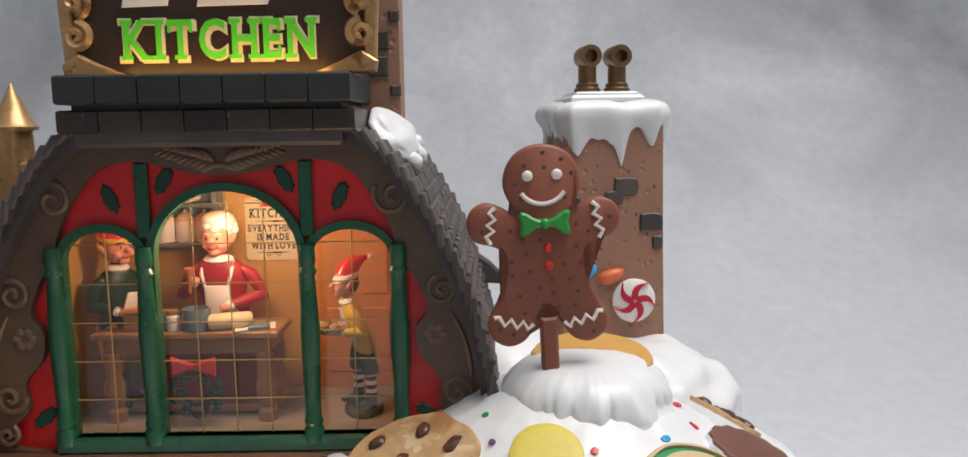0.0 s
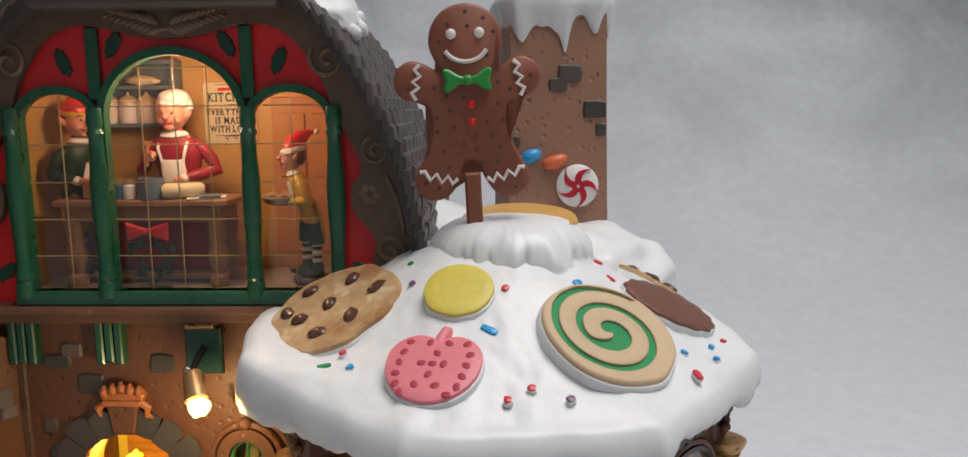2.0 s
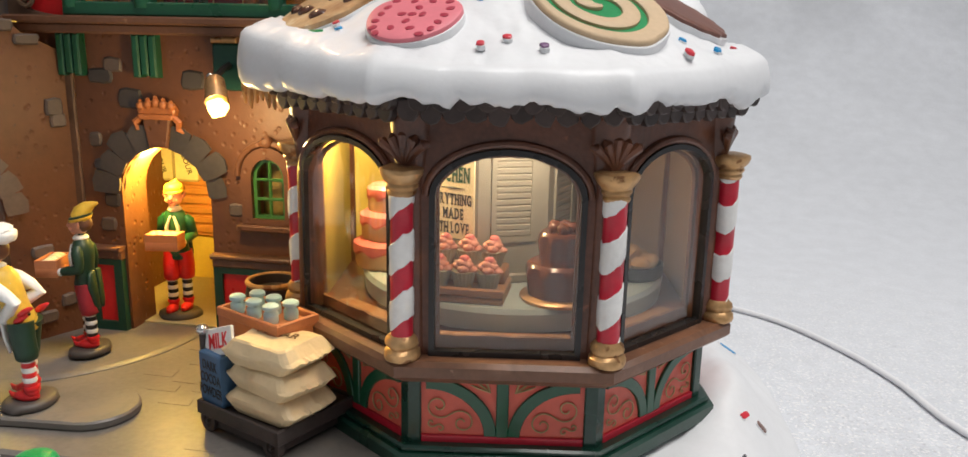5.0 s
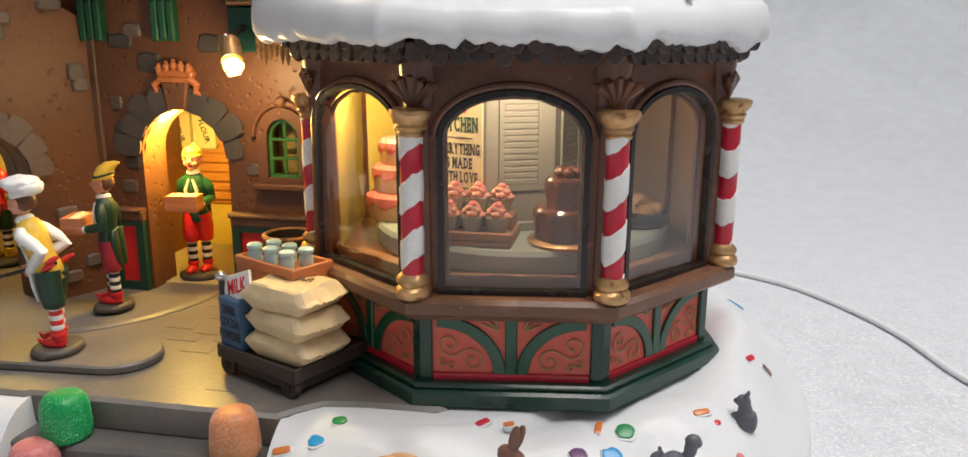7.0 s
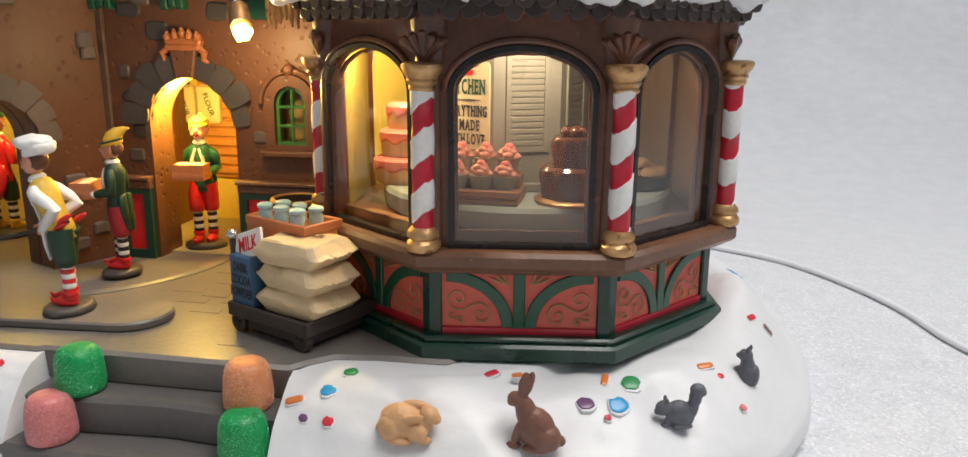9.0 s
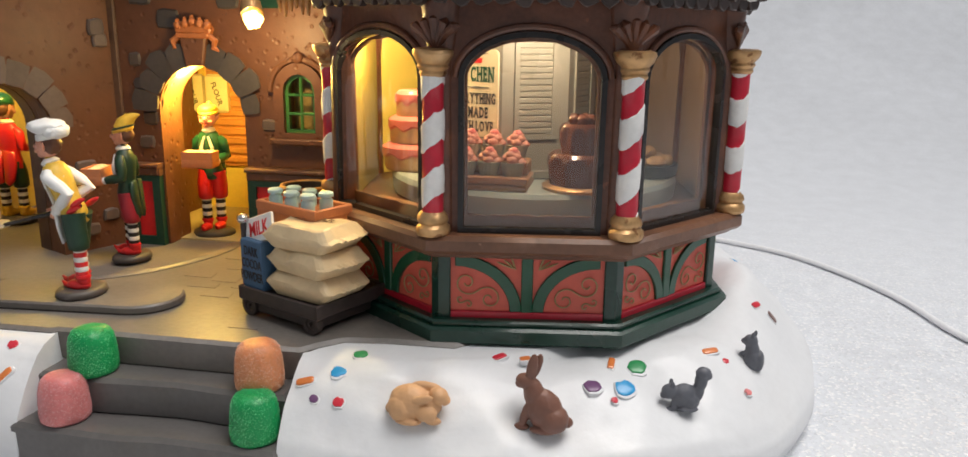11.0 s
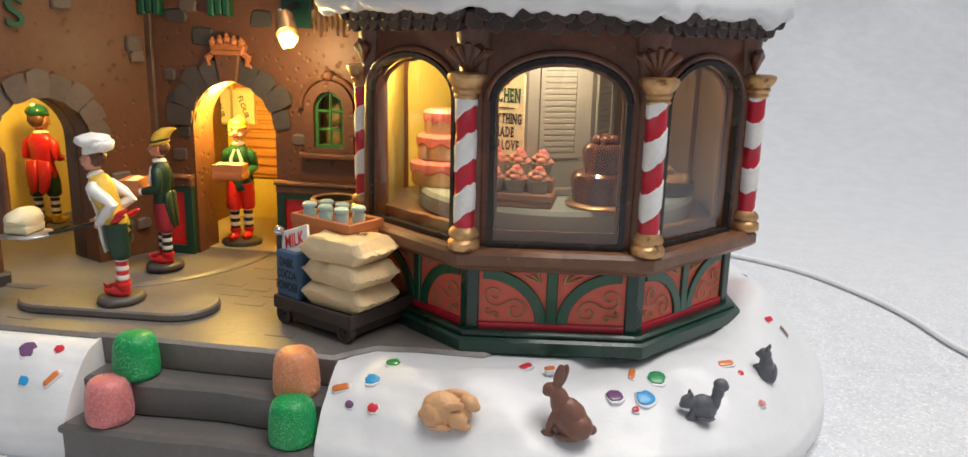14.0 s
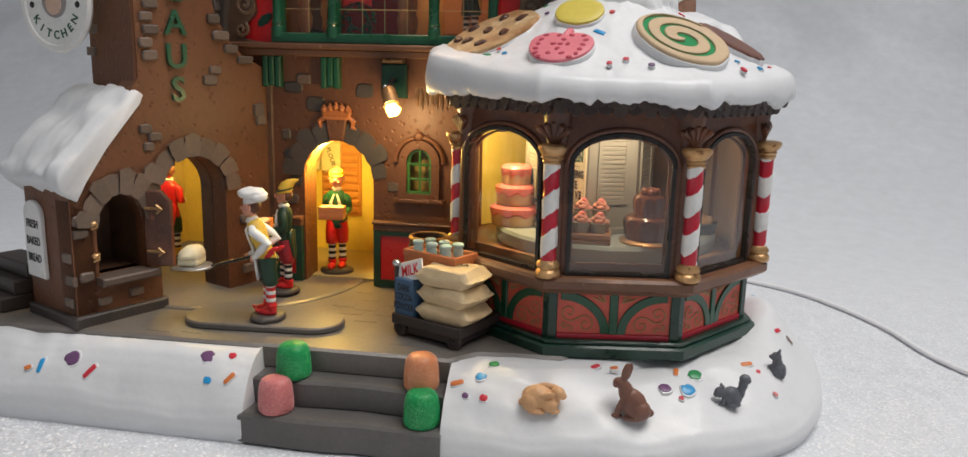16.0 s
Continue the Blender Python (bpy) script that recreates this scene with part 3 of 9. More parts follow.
def build_pavilion():
    bm = bmesh.new()
    slab(bm, octagon(5.5), 2.7, 5.0, 0.03)
    part("panel_core", bm, PANEL_RED, pavilion, "coral red panelled base")
    bm = bmesh.new()
    slab(bm, octagon(6.02), 2.68, 3.12, 0.07)
    slab(bm, octagon(5.86), 3.1, 3.26, 0.05)
    part("plinth", bm, PLINTH, pavilion, "blackish green plinth")
    bm = bmesh.new()
    slab(bm, octagon(5.95), 4.86, 5.05, 0.05)
    slab(bm, octagon(6.25), 5.0, 5.44, 0.1)
    for v in bm.verts:
        v.co.z += 0.03 * noise.noise(v.co * 1.1)
    part("sill", bm, SILL, pavilion, "rounded brown window sill")
    h = SIDE / 2
    for k in range(8):
        seen = k in (0, 1, 7, 6)
        place = side_place(k)
        low = side_place(k, -0.17)
        if seen:
            bm = bmesh.new()
            box(bm, -h + 0.02, -h + 0.33, 3.2, 4.9, -0.12, 0.07, 0.03, low)
            part("corner_post", bm, PLINTH, pavilion)
            bm = bmesh.new()
            box(bm, h - 0.33, h - 0.02, 3.2, 4.9, -0.12, 0.07, 0.03, low)
            part("corner_post", bm, PLINTH, pavilion)
            bm = bmesh.new()
            box(bm, -h + 0.33, h - 0.33, 3.24, 3.42, -0.1, 0.05, 0.02, low)
            part("red_rail", bm, CRIMSON, pavilion)
            bm = bmesh.new()
            box(bm, -0.14, 0.14, 3.4, 4.9, -0.1, 0.045, 0.02, low)
            part("green_stem", bm, GREEN, pavilion)
            for s in (-1, 1):
                o, i_ = [], []
                for q in range(13):
                    a = math.pi / 2 * q / 12
                    o.append((s * (1.75 - 1.62 * math.cos(a)), 3.42 + 1.42 * math.sin(a)))
                    i_.append((s * (1.75 - 1.34 * math.cos(a)), 3.42 + 1.14 * math.sin(a)))
                poly = o + i_[::-1]
                bm = bmesh.new()
                slab(bm, poly[::-1] if s > 0 else poly, -0.05, 0.04, 0.015, low)
                part("green_arch", bm, GREEN, pavilion, "green quarter-arch ornament")
                for ax_, az_, bx_, bz_, turns in ((1.46, 4.14, 0.92, 3.74, 1.35), (1.62, 3.72, 1.42, 3.58, 0.9)):
                    bm = bmesh.new()
                    ess(bm, low, s * ax_, az_, s * bx_, bz_, turns, s, 0.02, 0.012)
                    part("gold_scroll", bm, GOLD_LINE, pavilion, "thin gold scroll")
                for j in range(3):
                    bm = bmesh.new()
                    tube(bm, [low(s * 0.28, 4.5, 0.006), low(s * (0.36 + 0.12 * j), 4.62 + 0.05 * (2 - j), 0.01), low(s * (0.4 + 0.17 * j), 4.68 + 0.06 * (2 - j), 0.006)], [0.014, 0.03, 0.01], 5)
                    part("gold_leaf", bm, GOLD_LINE, pavilion)
        bm = bmesh.new()
        cu0, wide = (-0.12, 0.16) if k == 7 else (0.0, 0.0)
        opening = arch(1.6 + wide, 5.5, 9.05, 0.95, cu0)
        if k in (2, 3, 4, 5):
            box(bm, -h, h, 5.4, 10.9, -0.32, -0.04, 0.02, place)
        else:
            holed(bm, [(-h, 5.4), (h, 5.4), (h, 10.9), (-h, 10.9)], [opening], -0.32, -0.04, place)
        part("arched_wall", bm, BROWN, pavilion)
        if k in (2, 3, 4, 5, 6):
            bm = bmesh.new()
            box(bm, -h + 0.25, h - 0.25, 5.5, 10.6, -0.5, -0.36, 0.02, place)
            part("inner_lining", bm, YELLOW_WALL if k == 5 else OLIVE if k == 6 else LINING, pavilion, "painted inner wall")
            continue
        win = new("window")
        win.parent = pavilion
        bm = bmesh.new()
        holed(bm, arch(1.68 + wide, 5.44, 9.05, 1.03, cu0), [arch(1.55 + wide, 5.57, 9.05, 0.91, cu0)], -0.14, 0.07, place)
        part("window_frame", bm, BLACK, win, "black arched window frame")
        bm = bmesh.new()
        slab(bm, arch(1.57 + wide, 5.55, 9.05, 0.93, cu0), -0.07, -0.04, 0.005, place)
        pane = part("pane", bm, GLASS, win)
        pane.visible_shadow = False
        if k in (0, 1, 7):
            bm = bmesh.new()
            ragged = [(u + 0.07 * noise.noise(Vector((u * 2.2, v * 2.2, k))), v + 0.07 * noise.noise(Vector((v * 2.2, u * 2.2, k + 5)))) for u, v in arch(1.5 + wide, 5.8, 9.0, 0.88, cu0, 24)]
            side = [ragged[0]] + [(ragged[0][0] + (ragged[1][0] - ragged[0][0]) * q / 14, ragged[0][1] + 0.06 * noise.noise(Vector((q * 0.7, 3, k)))) for q in range(1, 14)] + ragged[1:]
            holed(bm, arch(1.64 + wide, 5.46, 9.0, 0.96, cu0), [side], -0.42, -0.33, place)
            part("inner_border", bm, SILL, pavilion, "uneven brown inner window border")
        # raised moulding round the arch and the fan carving over the columns
        bm = bmesh.new()
        tube(bm, [place(cu0 + (1.77 + wide) * math.cos(math.pi * i / 18), 9.06 + 1.13 * math.sin(math.pi * i / 18), -0.01) for i in range(19)], 0.085, 8)
        part("arch_moulding", bm, BROWN, pavilion)
    for k in range(8):
        a = radians(PTURN - 112.5 + 45 * k)
        x, y = PC[0] + PR * math.cos(a), PC[1] + PR * math.sin(a)
        ax, ay = math.cos(a), math.sin(a)
        bm = bmesh.new()
        lathe(bm, [(0.36, 5.42), (0.33, 9.3), (0.44, 10.2), (0.52, 10.9)], x - 0.3 * ax, y - 0.3 * ay, 12)
        part("pilaster", bm, BROWN, pavilion, "brown pilaster")
        if k in (0, 1, 2, 7):
            for j in range(5):
                f = (j - 2) * 0.25
                bx, by = -ay, ax
                bm = bmesh.new()
                tube(bm, [(x + 0.0 * ax, y + 0.0 * ay, 9.66), (x + 0.06 * ax + bx * f * 0.5, y + 0.06 * ay + by * f * 0.5, 9.98),
                          (x + 0.1 * ax + bx * f, y + 0.1 * ay + by * f, 10.34 - 0.08 * abs(j - 2)),
                          (x + 0.04 * ax + bx * f * 1.2, y + 0.04 * ay + by * f * 1.2, 10.46 - 0.13 * abs(j - 2))], [0.05, 0.09, 0.12, 0.05], 8)
                part("fan_leaf", bm, BROWN, pavilion, "carved fan leaf")
        if k in (3, 4, 5):
            continue
        col = new("candy_column")
        col.parent = pavilion
        tagged(col, "red and white striped candy-cane column")
        cx, cy = x + 0.16 * ax, y + 0.16 * ay
        if k == 7:
            # this one stands round the corner, half behind the window's edge
            cx, cy = x - 0.2, y + 0.42
        bm = bmesh.new()
        seg, rings, cols = 16, [], []
        edges = []
        z = 5.62 + 0.23 * (k % 3)
        while z < 9.35:
            edges += [(z, 0), (z + 0.03, 1), (z + 0.3, 1), (z + 0.6, 1), (z + 0.63, 0), (z + 0.95, 0), (z + 1.23, 0)]
            z += 1.25
        for z, puff in edges:
            ring = []
            for q_ in range(seg):
                q = 2 * math.pi * q_ / seg
                side = -ay * math.cos(q) + ax * math.sin(q)
                zz = z + 0.2 * side + 0.07 * noise.noise(Vector((3 * math.cos(q), 3 * math.sin(q), z * 1.3 + k)))
                r = 0.25 + 0.022 * (1 - puff) + 0.02 * noise.noise(Vector((math.cos(q) * 2, math.sin(q) * 2, z * 3 + k)))
                ring.append((cx + r * math.cos(q), cy + r * math.sin(q), min(max(zz, 5.9), 9.15)))
            rings.append(ring)
            cols.append(puff)
        loft(bm, rings, mats=lambda kk, ii: 1 if cols[kk] and cols[kk + 1] else 0)
        part("shaft", bm, [WHITE, CRIMSON], col)
        bm = bmesh.new()
        lathe(bm, [(0.26, 9.08), (0.3, 9.14), (0.28, 9.2), (0.35, 9.28), (0.33, 9.34), (0.42, 9.46), (0.47, 9.58), (0.46, 9.66), (0.36, 9.7)], cx, cy, 22)
        for v in bm.verts:
            v.co += Vector((noise.noise(v.co * 3.1), noise.noise(v.co * 3.1 + Vector((9, 0, 0))), 0.7 * noise.noise(v.co * 2.3))) * 0.055
        part("capital", bm, GOLD, col, "worn gold capital")
        bm = bmesh.new()
        lathe(bm, [(0.38, 5.42), (0.42, 5.5), (0.41, 5.62), (0.33, 5.7), (0.37, 5.78), (0.35, 5.88), (0.27, 5.98)], cx, cy, 16)
        for v in bm.verts:
            v.co += Vector((noise.noise(v.co * 3.1), noise.noise(v.co * 3.1 + Vector((9, 0, 0))), 0)) * 0.05
        part("foot", bm, GOLD, col, "worn gold column foot")
    bm = bmesh.new()
    slab(bm, octagon(6.05), 10.75, 11.0, 0.05)
    part("cornice", bm, BROWN, pavilion)
    bm = bmesh.new()
    slab(bm, octagon(5.5), 10.62, 10.74, 0.02)
    part("ceiling", bm, BROWN, pavilion)
    bm = bmesh.new()
    slab(bm, octagon(5.6), 5.3, 5.5, 0.03)
    part("display_floor", bm, BROWN, pavilion)
    # scalloped shingle fringe under the snow
    for k in range(8):
        if k in (3, 4):
            continue
        for row in range(2):
            place = side_place(k, 0.4 + 0.16 * row)
            m = 10
            for j in range(m):
                u = (j - (m - 1) / 2 + 0.5 * (row % 2)) * 0.46
                if abs(u) > h + 0.12:
                    continue
                bm = bmesh.new()
                z0 = 10.66 + 0.24 * row + 0.07 * noise.noise(Vector((u * 1.7, k * 3, row)))
                w = 0.23 + 0.05 * noise.noise(Vector((j * 1.3, k, row + 7)))
                pts = [(u + w * math.cos(math.pi + math.pi * q / 6), z0 + 0.2 + 0.24 * math.sin(math.pi + math.pi * q / 6) + 0.05 * noise.noise(Vector((q * 1.1, j, k)))) for q in range(7)] + [(u + w, z0 + 0.42), (u - w, z0 + 0.42)]
                out = 0.05 * noise.noise(Vector((j * 2.1, k, row)))
                slab(bm, pts, -0.14, 0.06 + out, 0.03, place)
                part("shingle", bm, FRINGE, pavilion)


build_pavilion()


RC = (2.16, 21.48)


def roof_height(x, y):
    """Height of the pavilion's snow roof (cm) over a place on the plan."""
    r = math.hypot(x - RC[0], y - RC[1])
    prof = [(0, 14.9), (1.5, 14.6), (2.1, 14.3), (2.7, 14.0), (4.1, 13.1), (5.3, 12.38), (5.9, 12.08), (6.35, 11.82), (7.0, 11.6)]
    heap = roof_heap(r, math.degrees(math.atan2(y - RC[1], x - RC[0])))
    for (a, za), (b, zb) in zip(prof, prof[1:]):
        if r <= b:
            t = (r - a) / (b - a)
            return heap + za + (zb - za) * t + 0.07 * noise.noise(Vector((x * 0.8, y * 0.8, 1))) + 0.05 * noise.noise(Vector((x * 1.9, y * 1.9, 6)))
    return 11.4 + heap


def roof_heap(r, way):
    """Snow heaped up towards the rim on the house side, and a little on the other."""
    def ease(a, b):
        t = min(1, max(0, (r - a) / (b - a)))
        return t * t * (3 - 2 * t)
    left = ((way - 190 + 180) % 360 - 180) / 40
    right = ((way - 8 + 180) % 360 - 180) / 34
    return 0.85 * ease(5.1, 6.3) * math.exp(-left * left) + 0.4 * ease(5.5, 6.3) * math.exp(-right * right)


def build_snow_roof():
    bm = bmesh.new()
    seg = 400
    rings = []
    radii = [0.15, 0.8, 1.5, 2.1] + [2.25 + 0.12 * q for q in range(30)] + [5.95, 6.15, 6.3]
    for r in radii:
        ring = []
        for i in range(seg):
            a = 2 * math.pi * i / seg
            local = (math.degrees(a) - PTURN + 112.5) % 45 - 22.5
            oct_ = math.cos(radians(22.5)) / math.cos(radians(abs(local)))
            oct_ = 1 + (oct_ - 0.97) * 0.9 * (r / 6.3) ** 3
            x, y = RC[0] + r * oct_ * math.cos(a), RC[1] + r * oct_ * math.sin(a)
            z = roof_height(RC[0] + r * math.cos(a), RC[1] + r * math.sin(a))
            z += 0.1 * (r / 6.3) ** 2 * noise.noise(Vector((3 * math.cos(a), 3 * math.sin(a), r * 0.4)))
            z += 0.028 * noise.noise(Vector((x * 4.2, y * 4.2, 2))) - 0.05 * max(0, 0.25 - abs(noise.noise(Vector((x * 1.3, y * 1.3, 11)))))
            ring.append((x, y, z))
        rings.append(ring)
    for r, dz in ((6.46, 0.3), (6.58, 0.18), (6.66, 0.0), (6.7, -0.17), (6.68, -0.31), (6.58, -0.4), (6.42, -0.43), (6.0, -0.3)):
        ring = []
        for i in range(seg):
            a = 2 * math.pi * i / seg
            local = (math.degrees(a) - PTURN + 112.5) % 45 - 22.5
            oct_ = 1 + (math.cos(radians(22.5)) / math.cos(radians(abs(local))) - 0.97) * 0.9
            drip = 0.28 * noise.noise(Vector((5 * math.cos(a), 5 * math.sin(a), 2))) + 0.18 * noise.noise(Vector((12 * math.cos(a), 12 * math.sin(a), 7))) + 0.13 * noise.noise(Vector((28 * math.cos(a), 28 * math.sin(a), 4)))
            heap = roof_heap(6.3, math.degrees(a)) * (1 if dz > 0.1 else 0.72 if dz > -0.1 else 0.35 if dz > -0.3 else 0)
            z = 11.5 + dz + heap + (drip if dz < -0.3 else drip * (0.1 if dz >= 0 else 0.5))
            rr = r * oct_ + 0.12 * noise.noise(Vector((6 * math.cos(a), 6 * math.sin(a), 4)))
            ring.append((RC[0] + rr * math.cos(a), RC[1] + rr * math.sin(a), z))
        rings.append(ring)
    loft(bm, rings)
    part("snow_roof", bm, SNOW, pavilion, "thick white icing-like snow roof", smooth=70)
    # fluted collar of icing round the top
    bm = bmesh.new()
    rings = []
    for r, z, flute in ((2.5, 13.7, 0.0), (2.28, 13.98, 0.4), (2.16, 14.14, 0.8), (2.14, 14.2, 1.0), (2.14, 14.3, 1.0), (2.1, 14.44, 0.85), (2.04, 14.6, 0.5), (1.92, 14.76, 0.25), (1.76, 14.92, 0.1), (1.54, 15.05, 0.03), (1.2, 15.13, 0), (0.6, 15.18, 0), (0.1, 15.2, 0)):
        ring = []
        for i in range(260):
            a = 2 * math.pi * i / 260
            way = a * 5 + 3.4 * noise.noise(Vector((1.8 * math.cos(a), 1.8 * math.sin(a), 2))) + 1.5 * noise.noise(Vector((4 * math.cos(a), 4 * math.sin(a), 5)))
            strong = 0.12 + 1.15 * max(0, math.cos(a + radians(62))) ** 1.3 * (0.75 + 0.7 * noise.noise(Vector((3.0 * math.cos(a), 3.0 * math.sin(a), 9))))
            lobe = abs(math.sin(way)) ** 0.45 - 0.75
            f = 0.34 * flute * strong * lobe + 0.12 * noise.noise(Vector((3 * math.cos(a), 3 * math.sin(a), z * 1.2))) + 0.06 * noise.noise(Vector((9 * math.cos(a), 9 * math.sin(a), z * 3)))
            low = (0.16 * noise.noise(Vector((3.5 * math.cos(a), 3.5 * math.sin(a), 1))) - 0.22 * strong * lobe) * flute
            ring.append((2.6 + (r + f) * math.cos(a), 21.45 + (r + f) * math.sin(a), z + low))
        rings.append(ring)
    loft(bm, rings)
    part("icing_collar", bm, SNOW, pavilion, "fluted white icing collar", smooth=70)
    bm = bmesh.new()
    lathe(bm, [(1.3, -0.3), (1.5, -0.28), (1.58, -0.2), (1.58, 0.06), (1.52, 0.14), (1.38, 0.15), (0.05, 0.17)], 0, 0, 56)
    bmesh.ops.transform(bm, matrix=Matrix.Translation((2.85, 22.0, 14.96)) @ Matrix.Rotation(radians(7), 4, "X"), verts=bm.verts)
    part("amber_disc", bm, material("amber_disc_paint", (0.60, 0.34, 0.10), 0.35, vary=0.14, wear=(0.42, 0.2, 0.05)), pavilion, "amber orange turning disc with a raised rim")
    bm = bmesh.new()
    blob(bm, 4.75, 25.6, 12.55, 2.8, 3.0, 1.8, 0.22, 2.4, sub=5)
    part("snow_bank", bm, SNOW, pavilion, smooth=70)
    bm = bmesh.new()
    blob(bm, 0.6, 26.0, 13.0, 2.2, 2.4, 2.1, 0.16, 1.8, sub=4, seed=4)
    part("snow_bank", bm, SNOW, pavilion, smooth=70)


build_snow_roof()

# ---- main house ----
HX = -6.4
house = thing("gabled_house", HX, 22, 2.76, "brown gabled house with arched kitchen window and red trim", "house")
house.matrix_world = Matrix()
front = face_place(HX, 22.2, 0)


def rake(off=0.0, n=26, low=12.75):
    """Right half of the gable's outer curve as (u, v), from below upwards."""
    key = [(6.75, 12.4), (6.72, 13.6), (6.5, 15.0), (6.1, 16.6), (5.5, 18.1), (4.7, 19.5), (3.9, 20.5), (2.9, 21.2)]
    out = []
    for i in range(len(key) - 1):
        p0, p1, p2, p3 = (Vector(key[min(max(i + k - 1, 0), len(key) - 1)]) for k in range(4))
        for s in range(5):
            t = s / 5
            out.append(0.5 * (2 * p1 + (p2 - p0) * t + (2 * p0 - 5 * p1 + 4 * p2 - p3) * t * t + (3 * p1 - p0 - 3 * p2 + p3) * t ** 3))
    out.append(Vector(key[-1]))
    res = []
    for i, p in enumerate(out):
        t = (out[min(i + 1, len(out) - 1)] - out[max(i - 1, 0)]).normalized()
        res.append(p + Vector((t.y, -t.x)) * off)
    return res


def gable(off):
    r = [(p.x, max(p.y, 12.5)) for p in rake(off)]
    return r + [(-x, y) for x, y in reversed(r)]


ARCHES = [(-3.14, 1.0, 17.75, 0.72), (0.0, 1.82, 17.85, 1.62), (3.14, 1.0, 17.75, 0.72)]


def build_house():
    # ground floor wall with the door
    bm = bmesh.new()
    holed(bm, [(-5.4, 2.7), (3.7, 2.7), (3.7, 12.4), (-5.4, 12.4)],
          [arch(1.5, 2.72, 7.35, 1.5, -2.05, 18), arch(0.52, 6.75, 8.1, 0.55, 1.42, 12)], -0.6, 0.0, front)
    part("wall", bm, STUCCO, house, "orange-brown pitted stucco wall")
    bm = bmesh.new()
    box(bm, -6.9, -5.3, 2.7, 12.3, -5.8, -0.1, 0.04, front)
    part("corner_block", bm, STUCCO, house)
    bm = bmesh.new()
    holed(bm, arch(1.8, 2.72, 7.35, 1.75, -2.05, 18), [arch(1.5, 2.73, 7.35, 1.5, -2.05, 18)], -1.3, -0.58, front)
    part("door_reveal", bm, STUCCO, house, "plastered door reveal")
    # brown string course
    bm = bmesh.new()
    box(bm, -7.0, 6.9, 12.2, 12.5, -0.4, 0.55, 0.06, front)
    box(bm, -7.0, 6.9, 12.48, 12.72, -0.4, 0.75, 0.06, front)
    part("ledge", bm, SILL, house, "brown ledge between the storeys")
    # red gable field with three arched openings
    bm = bmesh.new()
    up = face_place(HX, 21.9, 0)
    holed(bm, gable(-0.35), [arch(w + 0.06, 13.1, zs, h + 0.06, cu, 20) for cu, w, zs, h in ARCHES], -0.18, -0.1, up)
    part("gable_field", bm, RED, house, "glossy red gable field")
    # carved bargeboard, with the lower scrolls reaching inwards
    inner = [(5.25, 12.75), (5.3, 13.9), (5.35, 14.6), (4.85, 15.2), (4.75, 15.9), (5.05, 16.4), (4.75, 17.2), (4.35, 17.9), (4.15, 18.6), (3.75, 19.3), (3.2, 19.95),
             (2.4, 20.25), (1.6, 20.15), (0.8, 19.95), (0.0, 19.88)]
    loop = inner + [(-x, y) for x, y in reversed(inner[:-1])]
    loop = [(p.x, max(p.y, 12.72)) for p in smooth_loop(loop, 170)]
    bm = bmesh.new()
    holed(bm, gable(-0.05), [loop], -0.12, 0.14, up)
    part("bargeboard", bm, CARVED, house, "carved brown bargeboard")
    for s in (-1, 1):
        for cu, cz, r, a0 in ((5.75, 14.2, 0.42, 0), (5.45, 16.9, 0.42, 2), (4.25, 19.3, 0.5, 2.6), (5.9, 13.2, 0.3, 1)):
            bm = bmesh.new()
            swirl(bm, up, s * cu, cz, r, 1.4, s, a0, 0.075, 0.15)
            part("carved_scroll", bm, CARVED_LIGHT, house)
        bm = bmesh.new()
        for j in range(6):
            a = j * math.pi / 3
            blob(bm, *up(s * (5.25 + 0.2 * math.cos(a)), 15.75 + 0.2 * math.sin(a), 0.15), 0.13, 0.06, 0.13, sub=1)
        part("carved_flower", bm, CARVED_LIGHT, house)
        bm = bmesh.new()
        tube(bm, [up(s * (6.15 - 0.02 * j * j), 14.6 + 0.35 * j, 0.15) for j in range(6)], [0.03, 0.08, 0.09, 0.08, 0.06, 0.03], 6)
        part("carved_vine", bm, CARVED_LIGHT, house)
        bm = bmesh.new()
        for j in range(9):
            t = j / 8
            u, z = s * (0.3 + 1.2 * t), 20.2 + 0.33 * t
            fat = 1.25 - 0.5 * t
            blob(bm, *up(u, z + 0.13 * fat, 0.17), 0.19 * fat, 0.09, 0.085 * fat, sub=2, turn=Matrix.Rotation(-s * 0.75, 3, "Y"))
            blob(bm, *up(u, z - 0.1 * fat, 0.17), 0.19 * fat, 0.09, 0.085 * fat, sub=2, turn=Matrix.Rotation(s * 0.35, 3, "Y"))
        tube(bm, [up(-s * 0.5, 20.0, 0.16), up(s * 0.3, 20.2, 0.17), up(s * 1.6, 20.55, 0.16)], 0.05, 6)
        part("wheat_ear", bm, CARVED_LIGHT, house, "carved wheat ear")
    # green window frames, posts, mullions
    for cu, w, zs, h in ARCHES:
        win = new("window")
        win.parent = house
        bm = bmesh.new()
        holed(bm, arch(w + 0.2, 13.05, zs, h + 0.22, cu, 20), [arch(w, 13.12, zs, h, cu, 20)], -0.2, 0.12, up)
        part("window_frame", bm, GREEN, win, "dark green arched frame")
        bm = bmesh.new()
        slab(bm, arch(w + 0.04, 13.1, zs, h + 0.04, cu, 20), -0.2, -0.17, 0.005, up)
        pane = part("pane", bm, GLASS, win)
        pane.visible_shadow = False
